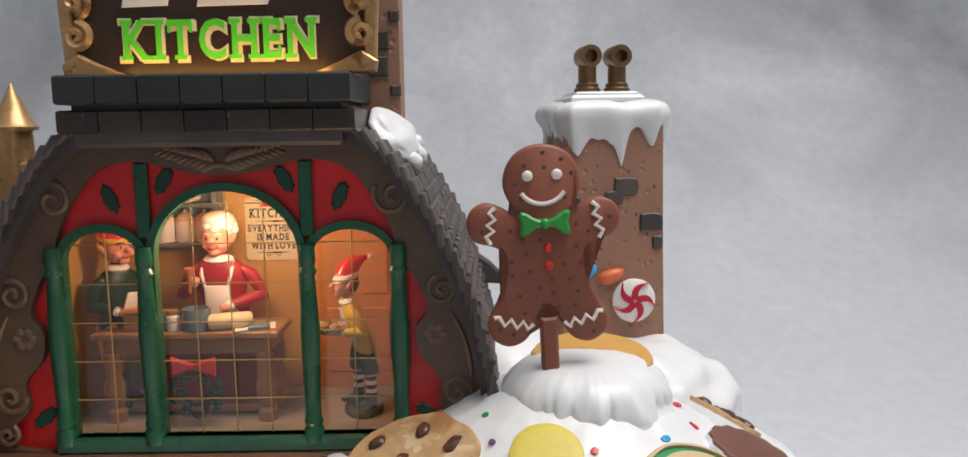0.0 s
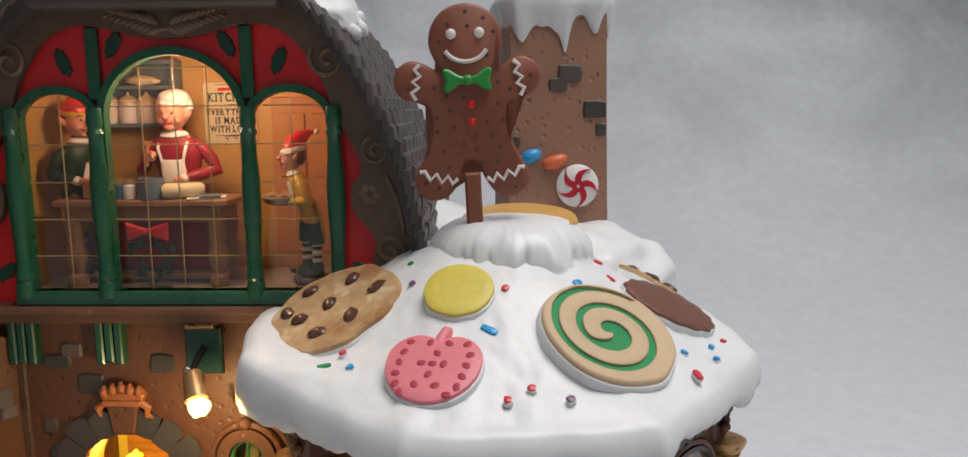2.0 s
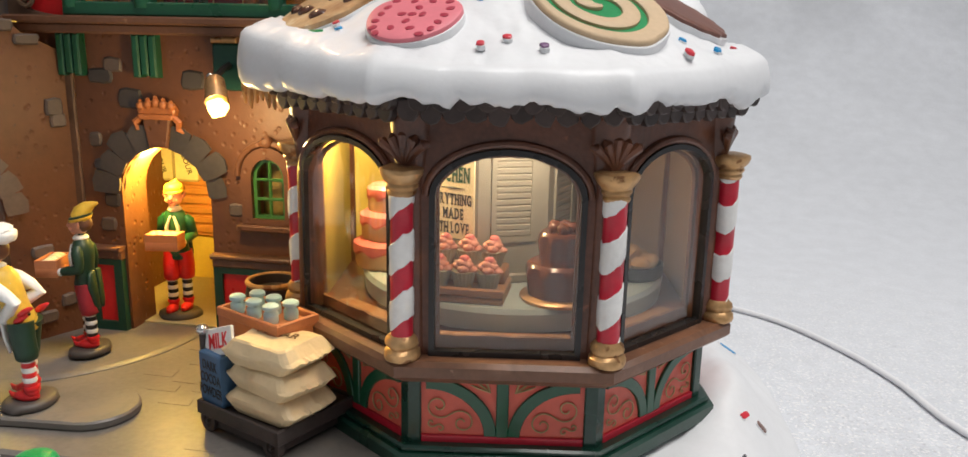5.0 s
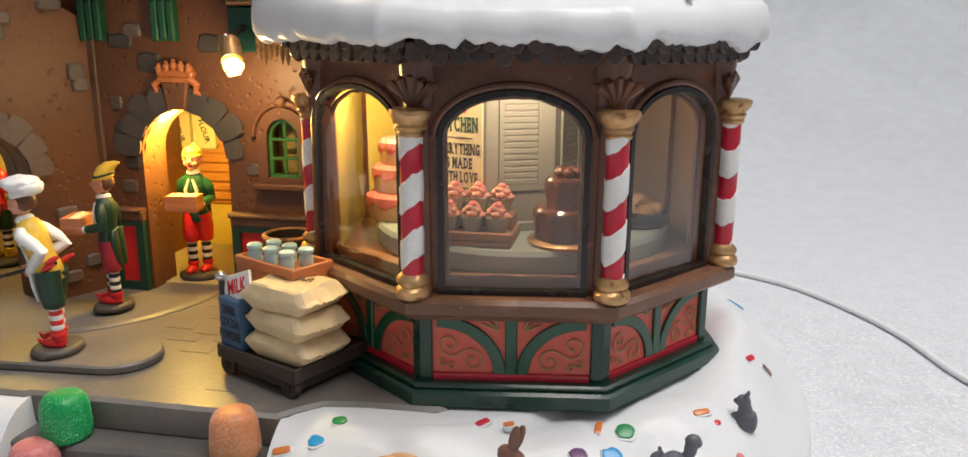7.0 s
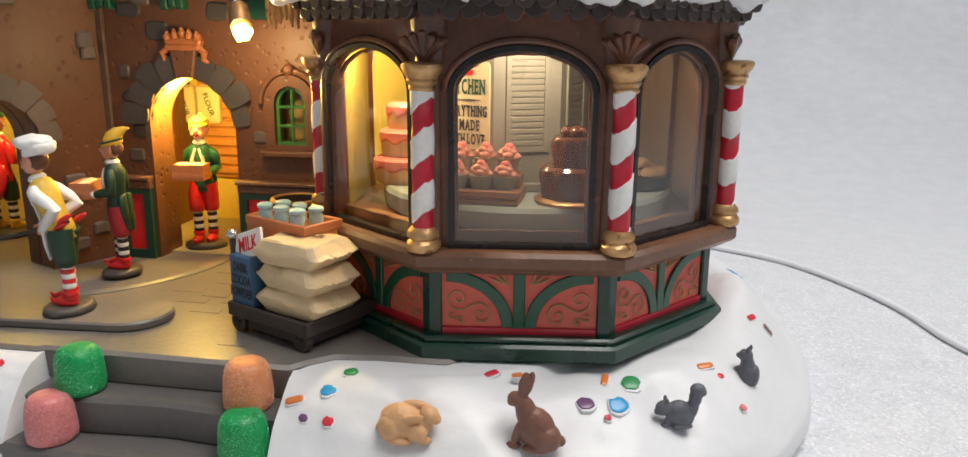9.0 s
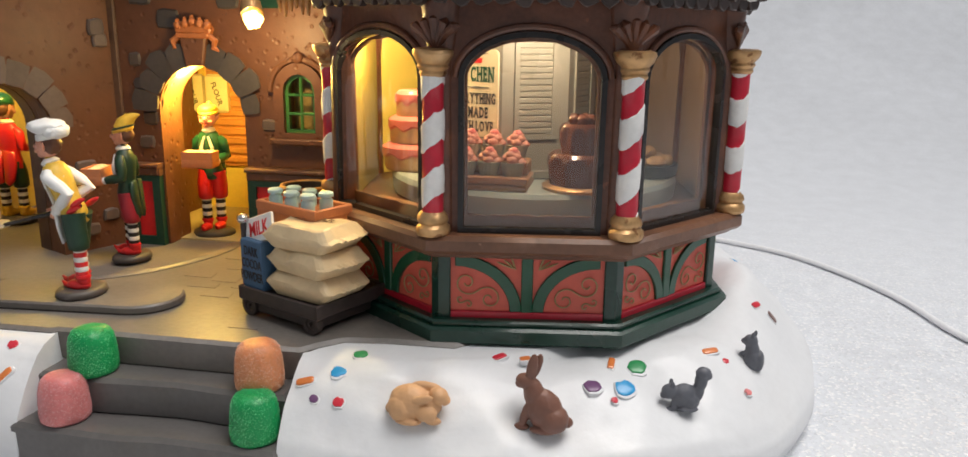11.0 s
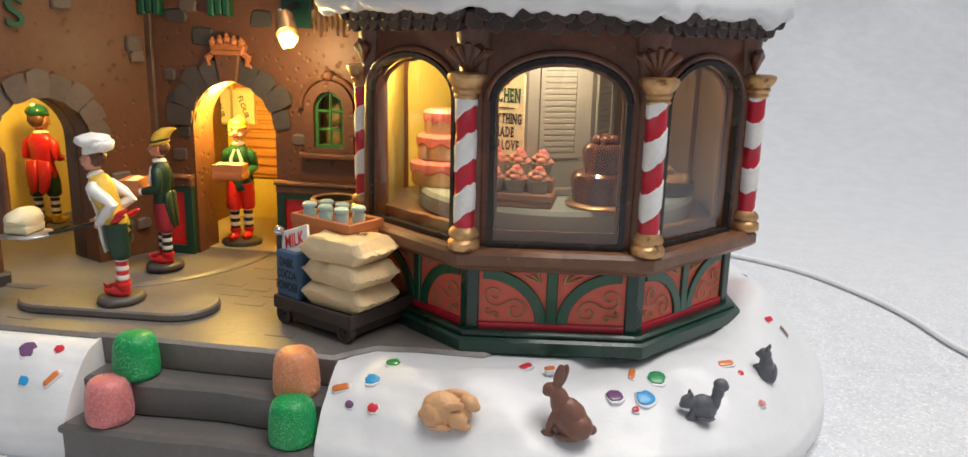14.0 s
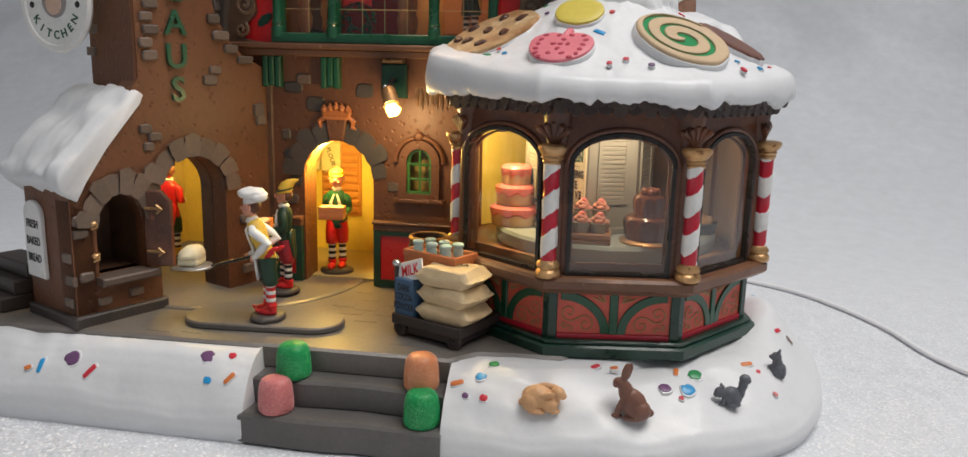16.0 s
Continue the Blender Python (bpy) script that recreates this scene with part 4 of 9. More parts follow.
        m = 3 if w > 1.5 else 1
        for j in range(m):
            u = (j - (m - 1) / 2) * (2 * w / (m + 1))
            top = zs + h * math.sqrt(max(0, 1 - (u / w) ** 2))
            bm = bmesh.new()
            tube(bm, [up(cu + u, 13.1, -0.1), up(cu + u, top, -0.1)], 0.019, 5)
            part("glazing_bar", bm, GOLD_LINE, win)
        z = 14.05
        while z < zs + h - 0.2:
            half = w if z < zs else w * math.sqrt(max(0, 1 - ((z - zs) / h) ** 2))
            bm = bmesh.new()
            tube(bm, [up(cu - half, z, -0.1), up(cu + half, z, -0.1)], 0.019, 5)
            part("glazing_bar", bm, GOLD_LINE, win)
            z += 1.02
    for u in (-4.35, -2.06, 2.06, 4.35):
        bm = bmesh.new()
        prof = [(0.24, 12.95), (0.26, 13.3), (0.2, 13.4), (0.25, 13.5), (0.2, 13.62), (0.19, 14.2), (0.24, 15.2), (0.25, 16.0), (0.2, 16.9), (0.18, 17.3), (0.24, 17.42), (0.18, 17.55), (0.22, 17.7), (0.2, 18.1)]
        x, y, _ = up(u, 0, 0.16)
        lathe(bm, prof, x, y, 14)
        part("post", bm, GREEN, house, "turned dark green post")
    bm = bmesh.new()
    box(bm, -4.6, 4.6, 12.72, 13.12, -0.2, 0.3, 0.05, up)
    part("window_rail", bm, GREEN, house)
    for s in (-1, 1):
        bm = bmesh.new()
        box(bm, s * 2.06 - 0.17, s * 2.06 + 0.17, 18.3, 20.2, -0.1, 0.06, 0.03, up)
        part("upper_post", bm, GREEN, house)
    for s in (-1, 1):
        for cu, cz, tilt in ((1.52, 19.75, 0.5), (2.9, 19.3, -0.4), (5.0, 13.6, 0.9)):
            bm = bmesh.new()
            pts = []
            for q in range(24):
                a = 2 * math.pi * q / 24
                r = 1 + 0.13 * math.cos(8 * a)
                x, z = 0.175 * r * math.cos(a), 0.37 * r * math.sin(a)
                pts.append((s * cu + x * math.cos(tilt * s) - z * math.sin(tilt * s), cz + x * math.sin(tilt * s) + z * math.cos(tilt * s)))
            slab(bm, pts, -0.12, -0.02, 0.03, up)
            part("holly_leaf", bm, LEAF, house)
    # roof vault
    bm = bmesh.new()
    rings = []
    for y in (21.35, 29.5):
        g = gable(0.0)
        rings.append([(HX + u, y, v) for u, v in g] + [(HX + u, y, v) for u, v in reversed(gable(-0.25))])
    loft(bm, rings)
    part("roof_shell", bm, SHINGLE, house, "dark curved roof shell")
    bm = bmesh.new()
    tip = [(-0.7, 15.6), (0.2, 15.7), (0.75, 15.66), (1.0, 15.8), (1.3, 15.93), (0.95, 16.08), (0.55, 16.12), (0.3, 16.38), (0.0, 16.6), (-0.7, 17.0)]
    slab(bm, [(u - HX, v) for u, v in tip], -6.9, -6.3, 0.06, front)
    part("eave_tip", bm, SHINGLE, house, "flared dark eave of the roof's far end")
    # kitchen box: back wall, side walls, ceiling, floor
    for name, b, mat in (("kitchen_ceiling", (-3.9, 3.9, 20.0, 20.2, -4.8, -0.5), KITCHEN_WALL),
                         ("kitchen_floor", (-5.4, 5.4, 12.55, 12.8, -4.8, -0.3), KITCHEN_FLOOR)):
        bm = bmesh.new()
        box(bm, *b, 0.02, up)
        part(name, bm, mat, house)
    bm = bmesh.new()
    slab(bm, gable(-0.3), -4.9, -4.7, 0.02, up)
    part("kitchen_back_wall", bm, KITCHEN_WALL, house, "ochre kitchen back wall")
    for s in (-1, 1):
        bm = bmesh.new()
        slab(bm, [(s * 5.15, 12.6), (s * 5.35, 12.6), (s * 5.2, 17.9), (s * 3.9, 20.1), (s * 3.7, 20.1), (s * 5.0, 17.8)][::s], -4.8, -0.4, 0.02, up)
        part("kitchen_side_wall", bm, KITCHEN_WALL, house)
    # ground floor room
    for name, b in (("room_back_wall", (-12.3, 6.2, 2.7, 10.2, -5.8, -5.6)), ("room_side_wall", (3.6, 3.8, 2.7, 11.2, -5.6, -0.65)), ("room_side_wall", (-12.5, -12.3, 2.7, 9.2, -5.8, 0.7)),
                    ("room_ceiling", (-9.4, 6.2, 11.0, 11.2, -5.6, -0.6))):
        bm = bmesh.new()
        box(bm, *b, 0.02, front)
        part(name, bm, YELLOW_WALL, house, "bright yellow room wall")
    # added plate over the grey floor, its colour lightened by painted yellow lamplight
    bm = bmesh.new()
    slab(bm, [(-7.6, 2.76), (3.5, 2.76), (3.5, 2.86), (-7.6, 2.86)], -5.6, -0.62, 0.01, front)
    part("room_floor", bm, material("yellow_lamplit_floor", (0.42, 0.37, 0.22), 0.5, vary=0.12), house, "added floor plate of the lit room, lamplight in its colour")
    shutter = new("slatted_shutter")
    shutter.parent = house
    tagged(shutter, "orange slatted wooden shutter")
    bm = bmesh.new()
    box(bm, -4.9, -2.9, 4.6, 9.6, -5.6, -5.45, 0.02, front)
    part("backing", bm, ORANGE_SLAT, shutter)
    for j in range(12):
        bm = bmesh.new()
        box(bm, -4.8, -3.0, 4.75 + 0.37 * j, 5.02 + 0.37 * j, -5.5, -5.32, 0.05, front)
        part("slat", bm, ORANGE_SLAT, shutter)
    # roofline beams
    for z0, z1, x0, x1, y0, mat in ((20.95, 21.5, -3.5, 3.55, 20.8, FRINGE), (21.62, 22.3, -3.4, 3.5, 20.55, SLATE)):
        for j in range(7):
            w = (x1 - x0) / 7
            bm = bmesh.new()
            box(bm, HX + x0 + w * j + 0.015, HX + x0 + w * (j + 1) - 0.015, y0, 24.0, z0, z1, 0.05)
            part("ridge_slab", bm, mat, house)
    bm = bmesh.new()
    box(bm, HX - 3.2, HX + 3.2, 21.0, 26.0, 20.6, 22.25, 0.1)
    part("ridge_core", bm, SHINGLE, house)


build_house()


def build_shingles():
    rk = rake(0.02, low=12.5)
    length = [0]
    for a, b in zip(rk, rk[1:]):
        length.append(length[-1] + (b - a).length)

    def at(s):
        s = min(max(s, 0), length[-1] - 1e-6)
        k = max(i for i in range(len(length) - 1) if length[i] <= s)
        t = (s - length[k]) / (length[k + 1] - length[k])
        return rk[k].lerp(rk[k + 1], t), (rk[k + 1] - rk[k]).normalized()

    rows = int(length[-1] / 0.4)
    shared = None
    for s, cols in ((1, 10), (-1, 2)):
        for i in range(rows):
            p, t = at(0.2 + i * 0.4)
            for j in range(cols):
                if shared is None:
                    bm = bmesh.new()
                    box(bm, -0.42, 0.42, -0.3, 0.3, -0.1, 0.11, 0.055)
                    ob = part("shingle", bm, SHINGLE, house)
                    shared = ob.data
                else:
                    ob = new("shingle", shared)
                    ob.parent = house
                y = 21.45 + 0.86 * j + (0.4 if (i % 2 and j) else 0.0) + random.uniform(-0.06, 0.06)
                nrm = Vector((t.y, 0, -t.x))
                slope = Vector((-t.x, 0, -t.y))
                nrm = (nrm + slope * random.uniform(0.2, 0.36)).normalized()
                down = Vector((0, 1, 0)).cross(nrm)
                m = Matrix(((0, down.x, nrm.x), (1, down.y, nrm.y), (0, down.z, nrm.z))).to_4x4()
                pos = Vector((p.x, y, p.y)) + nrm * 0.06
                m.translation = pos
                m = m @ Matrix.Rotation(random.uniform(-0.05, 0.05), 4, "Z") @ Matrix.Rotation(random.uniform(-0.05, 0.05), 4, "X")
                if s < 0:
                    m = Matrix.Diagonal((-1, 1, 1, 1)) @ m
                m = Matrix.Translation((HX, 0, 0)) @ m
                m.translation *= CM
                ob.matrix_local = m


build_shingles()

# ---- chimney ----
chimney = thing("chimney", 3.95, 28.2, 12.0, "gingerbread-brown chimney with a thick snow cap and candy ornaments", "chimney", rz=8)


def build_chimney():
    bm = bmesh.new()
    rings = []
    for z, w in ((0.0, 1.75), (3, 1.68), (6, 1.62), (9.2, 1.58)):
        rings.append([(x, y, z) for x, y in ((-w, -1.55), (w, -1.55), (w, 1.5), (-w, 1.5))])
    loft(bm, rings)
    bmesh.ops.bevel(bm, geom=bm.edges[:], offset=0.06, segments=2, affect="EDGES")
    part("shaft", bm, CHIMNEY, chimney)
    bm = bmesh.new()
    rings = []
    rnd = random.Random(21)
    teeth = [((k + rnd.uniform(0.3, 0.7)) / 15, rnd.uniform(0.35, 1.0), rnd.uniform(0.010, 0.02)) for k in range(9)]
    teeth += [(0.7705, 1.3, 0.013), (0.738, 0.55, 0.02), (0.848, 0.75, 0.012), (0.70, 0.35, 0.016), (0.655, 1.0, 0.016), (0.618, 0.5, 0.02), (0.905, 0.9, 0.014), (0.96, 0.6, 0.018)]
    for grow, z, hang in ((0.03, 8.96, 1.0), (0.09, 8.92, 1.0), (0.13, 8.98, 0.8), (0.18, 9.04, 0.3), (0.24, 9.14, 0), (0.24, 9.36, 0), (0.14, 9.56, 0), (-0.06, 9.66, 0), (-0.45, 9.7, 0)):
        ring = []
        for i in range(200):
            a = 2 * math.pi * i / 200
            k = min(1 / max(abs(math.cos(a)), abs(math.sin(a))), 1.27 + 0.03 * math.sin(3 * a))
            x, y = (1.6 + grow) * k * math.cos(a), (1.52 + grow) * k * math.sin(a)
            drop = -0.85 * sum(ln * math.exp(-abs((i / 200 - s) / (1.35 * w)) ** 1.6) for s, ln, w in teeth) * hang
            swell = 0.1 * noise.noise(Vector((2.2 * math.cos(a), 2.2 * math.sin(a), z)))
            ring.append((x * (1 + swell * 0.4), y * (1 + swell * 0.4), z + drop + swell))
        rings.append(ring)
    loft(bm, rings)
    part("snow_cap", bm, SNOW, chimney, "dripping white snow cap", smooth=70)
    bm = bmesh.new()
    box(bm, -1.25, 1.1, -1.15, 1.1, 9.6, 9.9, 0.1)
    box(bm, -1.05, 0.95, -1.0, 0.95, 9.86, 10.0, 0.06)
    part("snow_slab", bm, SNOW, chimney)
    dull = material("dull_gold_pipe", (0.30, 0.19, 0.10), 0.32, metal=0.8, vary=0.3)
    for x in (-0.55, 0.42):
        bm = bmesh.new()
        lathe(bm, [(0.42, 9.95), (0.42, 10.1), (0.36, 10.15), (0.36, 10.25), (0.29, 10.3), (0.29, 11.1)], x, -0.4, 16)
        turn = face_place(x, -0.4, 0)
        lathe(bm, [(0.36, -0.35), (0.36, 0.45), (0.34, 0.5), (0.2, 0.5), (0.18, 0.1)], 0, 0, 18, place=lambda u, v, d, t=turn: t(u, 11.1 + v, d))
        part("flue_pipe", bm, dull, chimney, "dull gold elbow flue pipe")
    f = face_place(0, -1.56, 0)
    for u, v, w, h in ((0.39, 7.05, 0.8, 0.6), (0.0, 6.72, 0.62, 0.45), (1.22, 5.92, 0.76, 0.56), (1.42, 5.27, 0.36, 0.45), (-1.4, 4.9, 0.34, 0.4), (-1.25, 6.6, 0.36, 0.4)):
        bm = bmesh.new()
        slab(bm, rubble(u, v, w, h), -0.1, 0.06, 0.05, f)
        part("brick", bm, BRICK_DARK, chimney)
    # candy ornaments
    bm = bmesh.new()
    lathe(bm, [(0.68, -0.02), (0.70, 0.1), (0.6, 0.18), (0.3, 0.22), (0.05, 0.22)], 0, 0, 36, place=lambda u, v, d: f(u + 0.64, v + 3.45, d))
    mint = part("peppermint", bm, WHITE, chimney, "round white peppermint candy with red swirls")
    bm = bmesh.new()
    for k in range(5):
        a0 = 2 * math.pi * k / 5 + 0.4
        pts = []
        for j in range(7):
            r = 0.05 + 0.58 * j / 6
            a = a0 - 0.6 * (j / 6) ** 2
            pts.append((r * math.cos(a), r * math.sin(a)))
        left = [(x + 0.1 * (1 + 0.35 * i / 6) * -math.sin(a0), y + 0.1 * (1 + 0.35 * i / 6) * math.cos(a0)) for i, (x, y) in enumerate(pts)]
        right = [(x - 0.1 * (1 + 0.35 * i / 6) * -math.sin(a0), y - 0.1 * (1 + 0.35 * i / 6) * math.cos(a0)) for i, (x, y) in enumerate(pts)]
        slab(bm, right + left[::-1], 0.12, 0.25, 0.01, lambda u, v, d: f(u + 0.64, v + 3.45, d))
    part("swirl", bm, CRIMSON, mint, "red swirl")
    for name, u, v, colour, r in (("blue_candy", -0.9, 4.42, (0.05, 0.35, 0.70), 0.66), ("orange_candy", -0.12, 4.22, (0.72, 0.16, 0.06), 0.84)):
        bm = bmesh.new()
        spine, wide = [], []
        for q in range(11):
            t = -1 + q / 5
            spine.append(f(u + t * r * 0.5, v + 0.32 * t * r * 0.5 + 0.09 * t * t, 0.02))
            wide.append(max(0.02, 0.235 * math.sqrt(max(0, 1 - t * t))))
        tube(bm, spine, wide, 14)
        part("jelly_bean", bm, material(name, colour, 0.3, vary=0.1), chimney, name.replace("_", " ") + " ornament")
    bm = bmesh.new()
    blob(bm, 1.7, -0.4, 3.3, 0.16, 0.3, 0.3)
    part("side_candy", bm, TAN, chimney)


build_chimney()

# ---- tower with bread oven ----
tower = thing("bakery_tower", -15.2, 14.5, 2.76, "orange-brown stucco tower with a bread oven and stone arches", "tower")
tower.matrix_world = Matrix()
tw = face_place(-15.2, 14.5, 64)
tl = face_place(-15.2 + 3.1 * math.cos(radians(154)), 14.5 + 3.1 * math.sin(radians(154)), -26)


def stone_arch(place, parent, w, zs, h, cu, z0, n=9, thick=0.75, mat=BRICK, skip=()):
    for k in range(n):
        if k in skip:
            continue
        a0, a1 = math.pi * (k + 0.06) / n, math.pi * (k + 0.94) / n
        t = thick * random.uniform(0.75, 1.25)
        pts = []
        for f, g in ((0.06, 0), (0.03, 0.5), (0.08, 0.95), (0.5, 1.05), (0.92, 0.95), (0.97, 0.5), (0.94, 0), (0.5, -0.05)):
            a = a0 + (a1 - a0) * (f + 0.03 * random.uniform(-1, 1))
            r = t * (g + 0.06 * random.uniform(-1, 1) * (g > 0.2))
            pts.append((cu + (w + r) * math.cos(a), zs + (h + r) * math.sin(a)))
        bm = bmesh.new()
        slab(bm, pts[::-1], -0.12, random.uniform(0.1, 0.24), 0.06, place)
        part("arch_stone", bm, mat, parent)


def build_tower():
    bm = bmesh.new()
    outline = [(0, 2.7), (9.0, 2.7), (9.0, 11.55), (8.2, 11.75), (7.3, 12.2), (6.7, 12.75), (6.1, 13.7), (5.8, 15.5), (5.7, 19), (2.75, 19), (2.8, 11.3), (1.3, 9.4), (0.6, 8.0), (0, 7.2)]
    holed(bm, outline, [arch(0.9, 4.4, 6.25, 1.05, 1.78, 16), arch(1.5, 2.72, 6.9, 1.5, 4.78, 18)], -0.9, 0.0, tw)
    part("oven_wall", bm, STUCCO, tower, "pitted stucco wall")
    # left face and the shoulder
    bm = bmesh.new()
    slab(bm, [(0, 2.7), (3.1, 2.7), (3.1, 7.9), (0, 7.9)], -0.8, 0.0, 0.03, tl)
    part("left_wall", bm, STUCCO, tower)
    bm = bmesh.new()
    slab(bm, [(0.2, 10.6), (3.05, 10.6), (3.05, 19), (0.2, 19)], -6.0, -2.72, 0.04, tl)
    part("upper_shaft", bm, STUCCO, tower)
    # snow on the shoulder
    bm = bmesh.new()
    rings = []
    outer = [(0.15, 7.6), (0.42, 7.8), (0.44, 8.15), (0.1, 8.65), (-0.5, 9.25), (-1.2, 9.9), (-1.9, 10.6), (-2.45, 11.0), (-2.75, 10.9)]
    under = [(-2.75, 10.4), (-1.4, 8.9), (-0.6, 7.8), (-0.25, 7.2)]
    prof = []
    for i in range(len(outer) - 1):
        p0, p1, p2, p3 = (Vector(outer[min(max(i + k - 1, 0), len(outer) - 1)]) for k in range(4))
        for q in range(4):
            t = q / 4
            prof.append(0.5 * (2 * p1 + (p2 - p0) * t + (2 * p0 - 5 * p1 + 4 * p2 - p3) * t * t + (3 * p1 - p0 - 3 * p2 + p3) * t ** 3))
    for j in range(81):
        u = -1.0 + 4.2 * j / 80
        end = min(1, math.sqrt((j + 0.3) / 13), math.sqrt((80.3 - j) / 9))
        ring = []
        for i, (d, z) in enumerate(prof):
            bed = -0.32 if i > 8 else -0.32 * i / 8
            lump = 0.17 * noise.noise(Vector((u * 0.9, d * 1.1, z * 0.9))) + 0.08 * noise.noise(Vector((u * 2.3, d * 2.4, z * 2.2)))
            drip = (0.4 * noise.noise(Vector((u * 1.5, 2, 1))) + 0.22 * noise.noise(Vector((u * 4, 2, 1))) - 0.05) * max(0, 1 - i / 7)
            ring.append(tl(u, z + bed * 0.7 * (1 - end) + lump * min(1, i / 5) + drip, d - 0.22 * (1 - end) + lump * 0.5))
        ring += [tl(u, z + (0.2 * noise.noise(Vector((u * 1.5, 2, 1))) if i == 3 else 0), d) for i, (d, z) in enumerate(under)]
        rings.append(ring)
    loft(bm, rings)
    part("shoulder_snow", bm, SNOW, tower, "thick white snow on the sloping shoulder", smooth=60)
    # plinth
    bm = bmesh.new()
    box(bm, -0.15, 3.4, 2.7, 3.15, -0.4, 0.22, 0.06, tw)
    box(bm, 0.0, 3.3, 2.72, 3.12, -0.4, 0.2, 0.06, tl)
    part("plinth", bm, BRICK_DARK, tower, "dark stone plinth")
    stone_arch(tw, tower, 0.95, 6.25, 1.1, 1.78, 4.4, 8, 0.62)
    stone_arch(tw, tower, 1.55, 6.9, 1.55, 4.78, 2.85, 9, 0.62)
    bm = bmesh.new()
    holed(bm, arch(1.8, 2.72, 6.9, 1.8, 4.78, 18), [arch(1.48, 2.73, 6.9, 1.48, 4.78, 18)], -1.6, -0.88, tw)
    part("door_reveal", bm, REVEAL, tower, "deep brown wooden door reveal")
    # oven mouth: hollow box and sill bricks
    bm = bmesh.new()
    holed(bm, arch(1.15, 4.2, 6.25, 1.25, 1.78, 16), [arch(0.9, 4.4, 6.25, 1.05, 1.78, 16)], -2.4, -0.5, tw)
    slab(bm, arch(1.15, 4.2, 6.25, 1.25, 1.78, 16), -2.6, -2.35, 0.02, tw)
    part("oven_chamber", bm, REVEAL, tower, "dark oven mouth")
    bm = bmesh.new()
    box(bm, 0.75, 3.0, 4.12, 4.42, -0.4, 0.5, 0.06, tw)
    part("oven_shelf", bm, BRICK, tower, "grey stone oven shelf")
    door = new("oven_door")
    door.parent = tower
    tagged(door, "open brown iron oven door")
    hinge = tw(2.75, 0, 0)
    swing = face_place(hinge[0], hinge[1], 4)
    bm = bmesh.new()
    slab(bm, [(0.0, 4.5), (1.05, 4.5), (1.05, 6.9), (0.7, 7.3), (0.0, 7.3)], -0.1, 0.12, 0.04, swing)
    part("leaf", bm, BROWN, door)
    for z in (5.05, 6.65):
        bm = bmesh.new()
        tube(bm, [swing(0.1, z, 0.16), swing(0.75, z, 0.18)], 0.06, 8)
        tube(bm, [swing(0.55, z - 0.15, 0.2), swing(0.75, z, 0.22), swing(0.55, z + 0.15, 0.2)], 0.05, 8)
        part("strap_hinge", bm, GOLD, door, "gold strap hinge")
    for z in (5.2, 6.35):
        bm = bmesh.new()
        blob(bm, *tw(0.72, z, 0.12), 0.13, 0.13, 0.11, 0.2, 3, sub=2)
        tube(bm, [tw(0.66, z - 0.18, 0.08), tw(0.82, z - 0.12, 0.16), tw(0.86, z + 0.1, 0.1)], 0.05, 8)
        part("oven_knob", bm, GOLD, tower, "worn gold knob")
    # scattered bricks
    for u, v, w, h in ((2.95, 9.5, 0.5, 0.32), (3.3, 9.2, 0.5, 0.3), (3.05, 8.85, 0.4, 0.3), (3.3, 12.1, 0.6, 0.35), (3.15, 12.55, 0.5, 0.32), (3.35, 13.0, 0.6, 0.32),
                       (3.2, 13.45, 0.5, 0.3), (3.4, 13.9, 0.6, 0.32), (5.75, 11.2, 0.6, 0.36), (6.0, 11.6, 0.5, 0.3), (6.3, 12.9, 0.7, 0.34), (6.0, 13.5, 0.5, 0.34), (6.75, 12.4, 0.6, 0.34),
                       (7.4, 12.0, 0.7, 0.3), (8.0, 10.0, 0.5, 0.5), (8.1, 9.6, 0.45, 0.4), (0.35, 6.5, 0.6, 0.36), (0.3, 6.05, 0.5, 0.3), (0.4, 4.5, 0.5, 0.32), (1.0, 3.5, 0.5, 0.28), (2.2, 3.6, 0.55, 0.3),
                       (7.2, 5.6, 0.62, 0.36), (7.5, 5.15, 0.6, 0.34), (7.9, 3.9, 0.5, 0.35), (7.2, 3.5, 0.5, 0.35), (2.9, 7.0, 0.4, 0.3)):
        bm = bmesh.new()
        slab(bm, rubble(u, v, w * 1.05, h * 1.1), -0.1, 0.1 + 0.05 * random.random(), 0.05, tw)
        part("brick", bm, BRICK, tower)
    for u, v in ((2.75, 5.2), (2.9, 4.4), (2.7, 3.6), (0.4, 12.2), (0.6, 13.0)):
        bm = bmesh.new()
        box(bm, u - 0.25, u + 0.25, v - 0.16, v + 0.16, -0.1 - (2.7 if v > 10 else 0), 0.1 - (2.7 if v > 10 else 0), 0.04, tl)
        part("brick", bm, BRICK, tower)


build_tower()
stone_arch(front, house, 1.55, 7.35, 1.55, -2.05, 2.8, 9, 0.66, BRICK_DARK, skip=(4,))

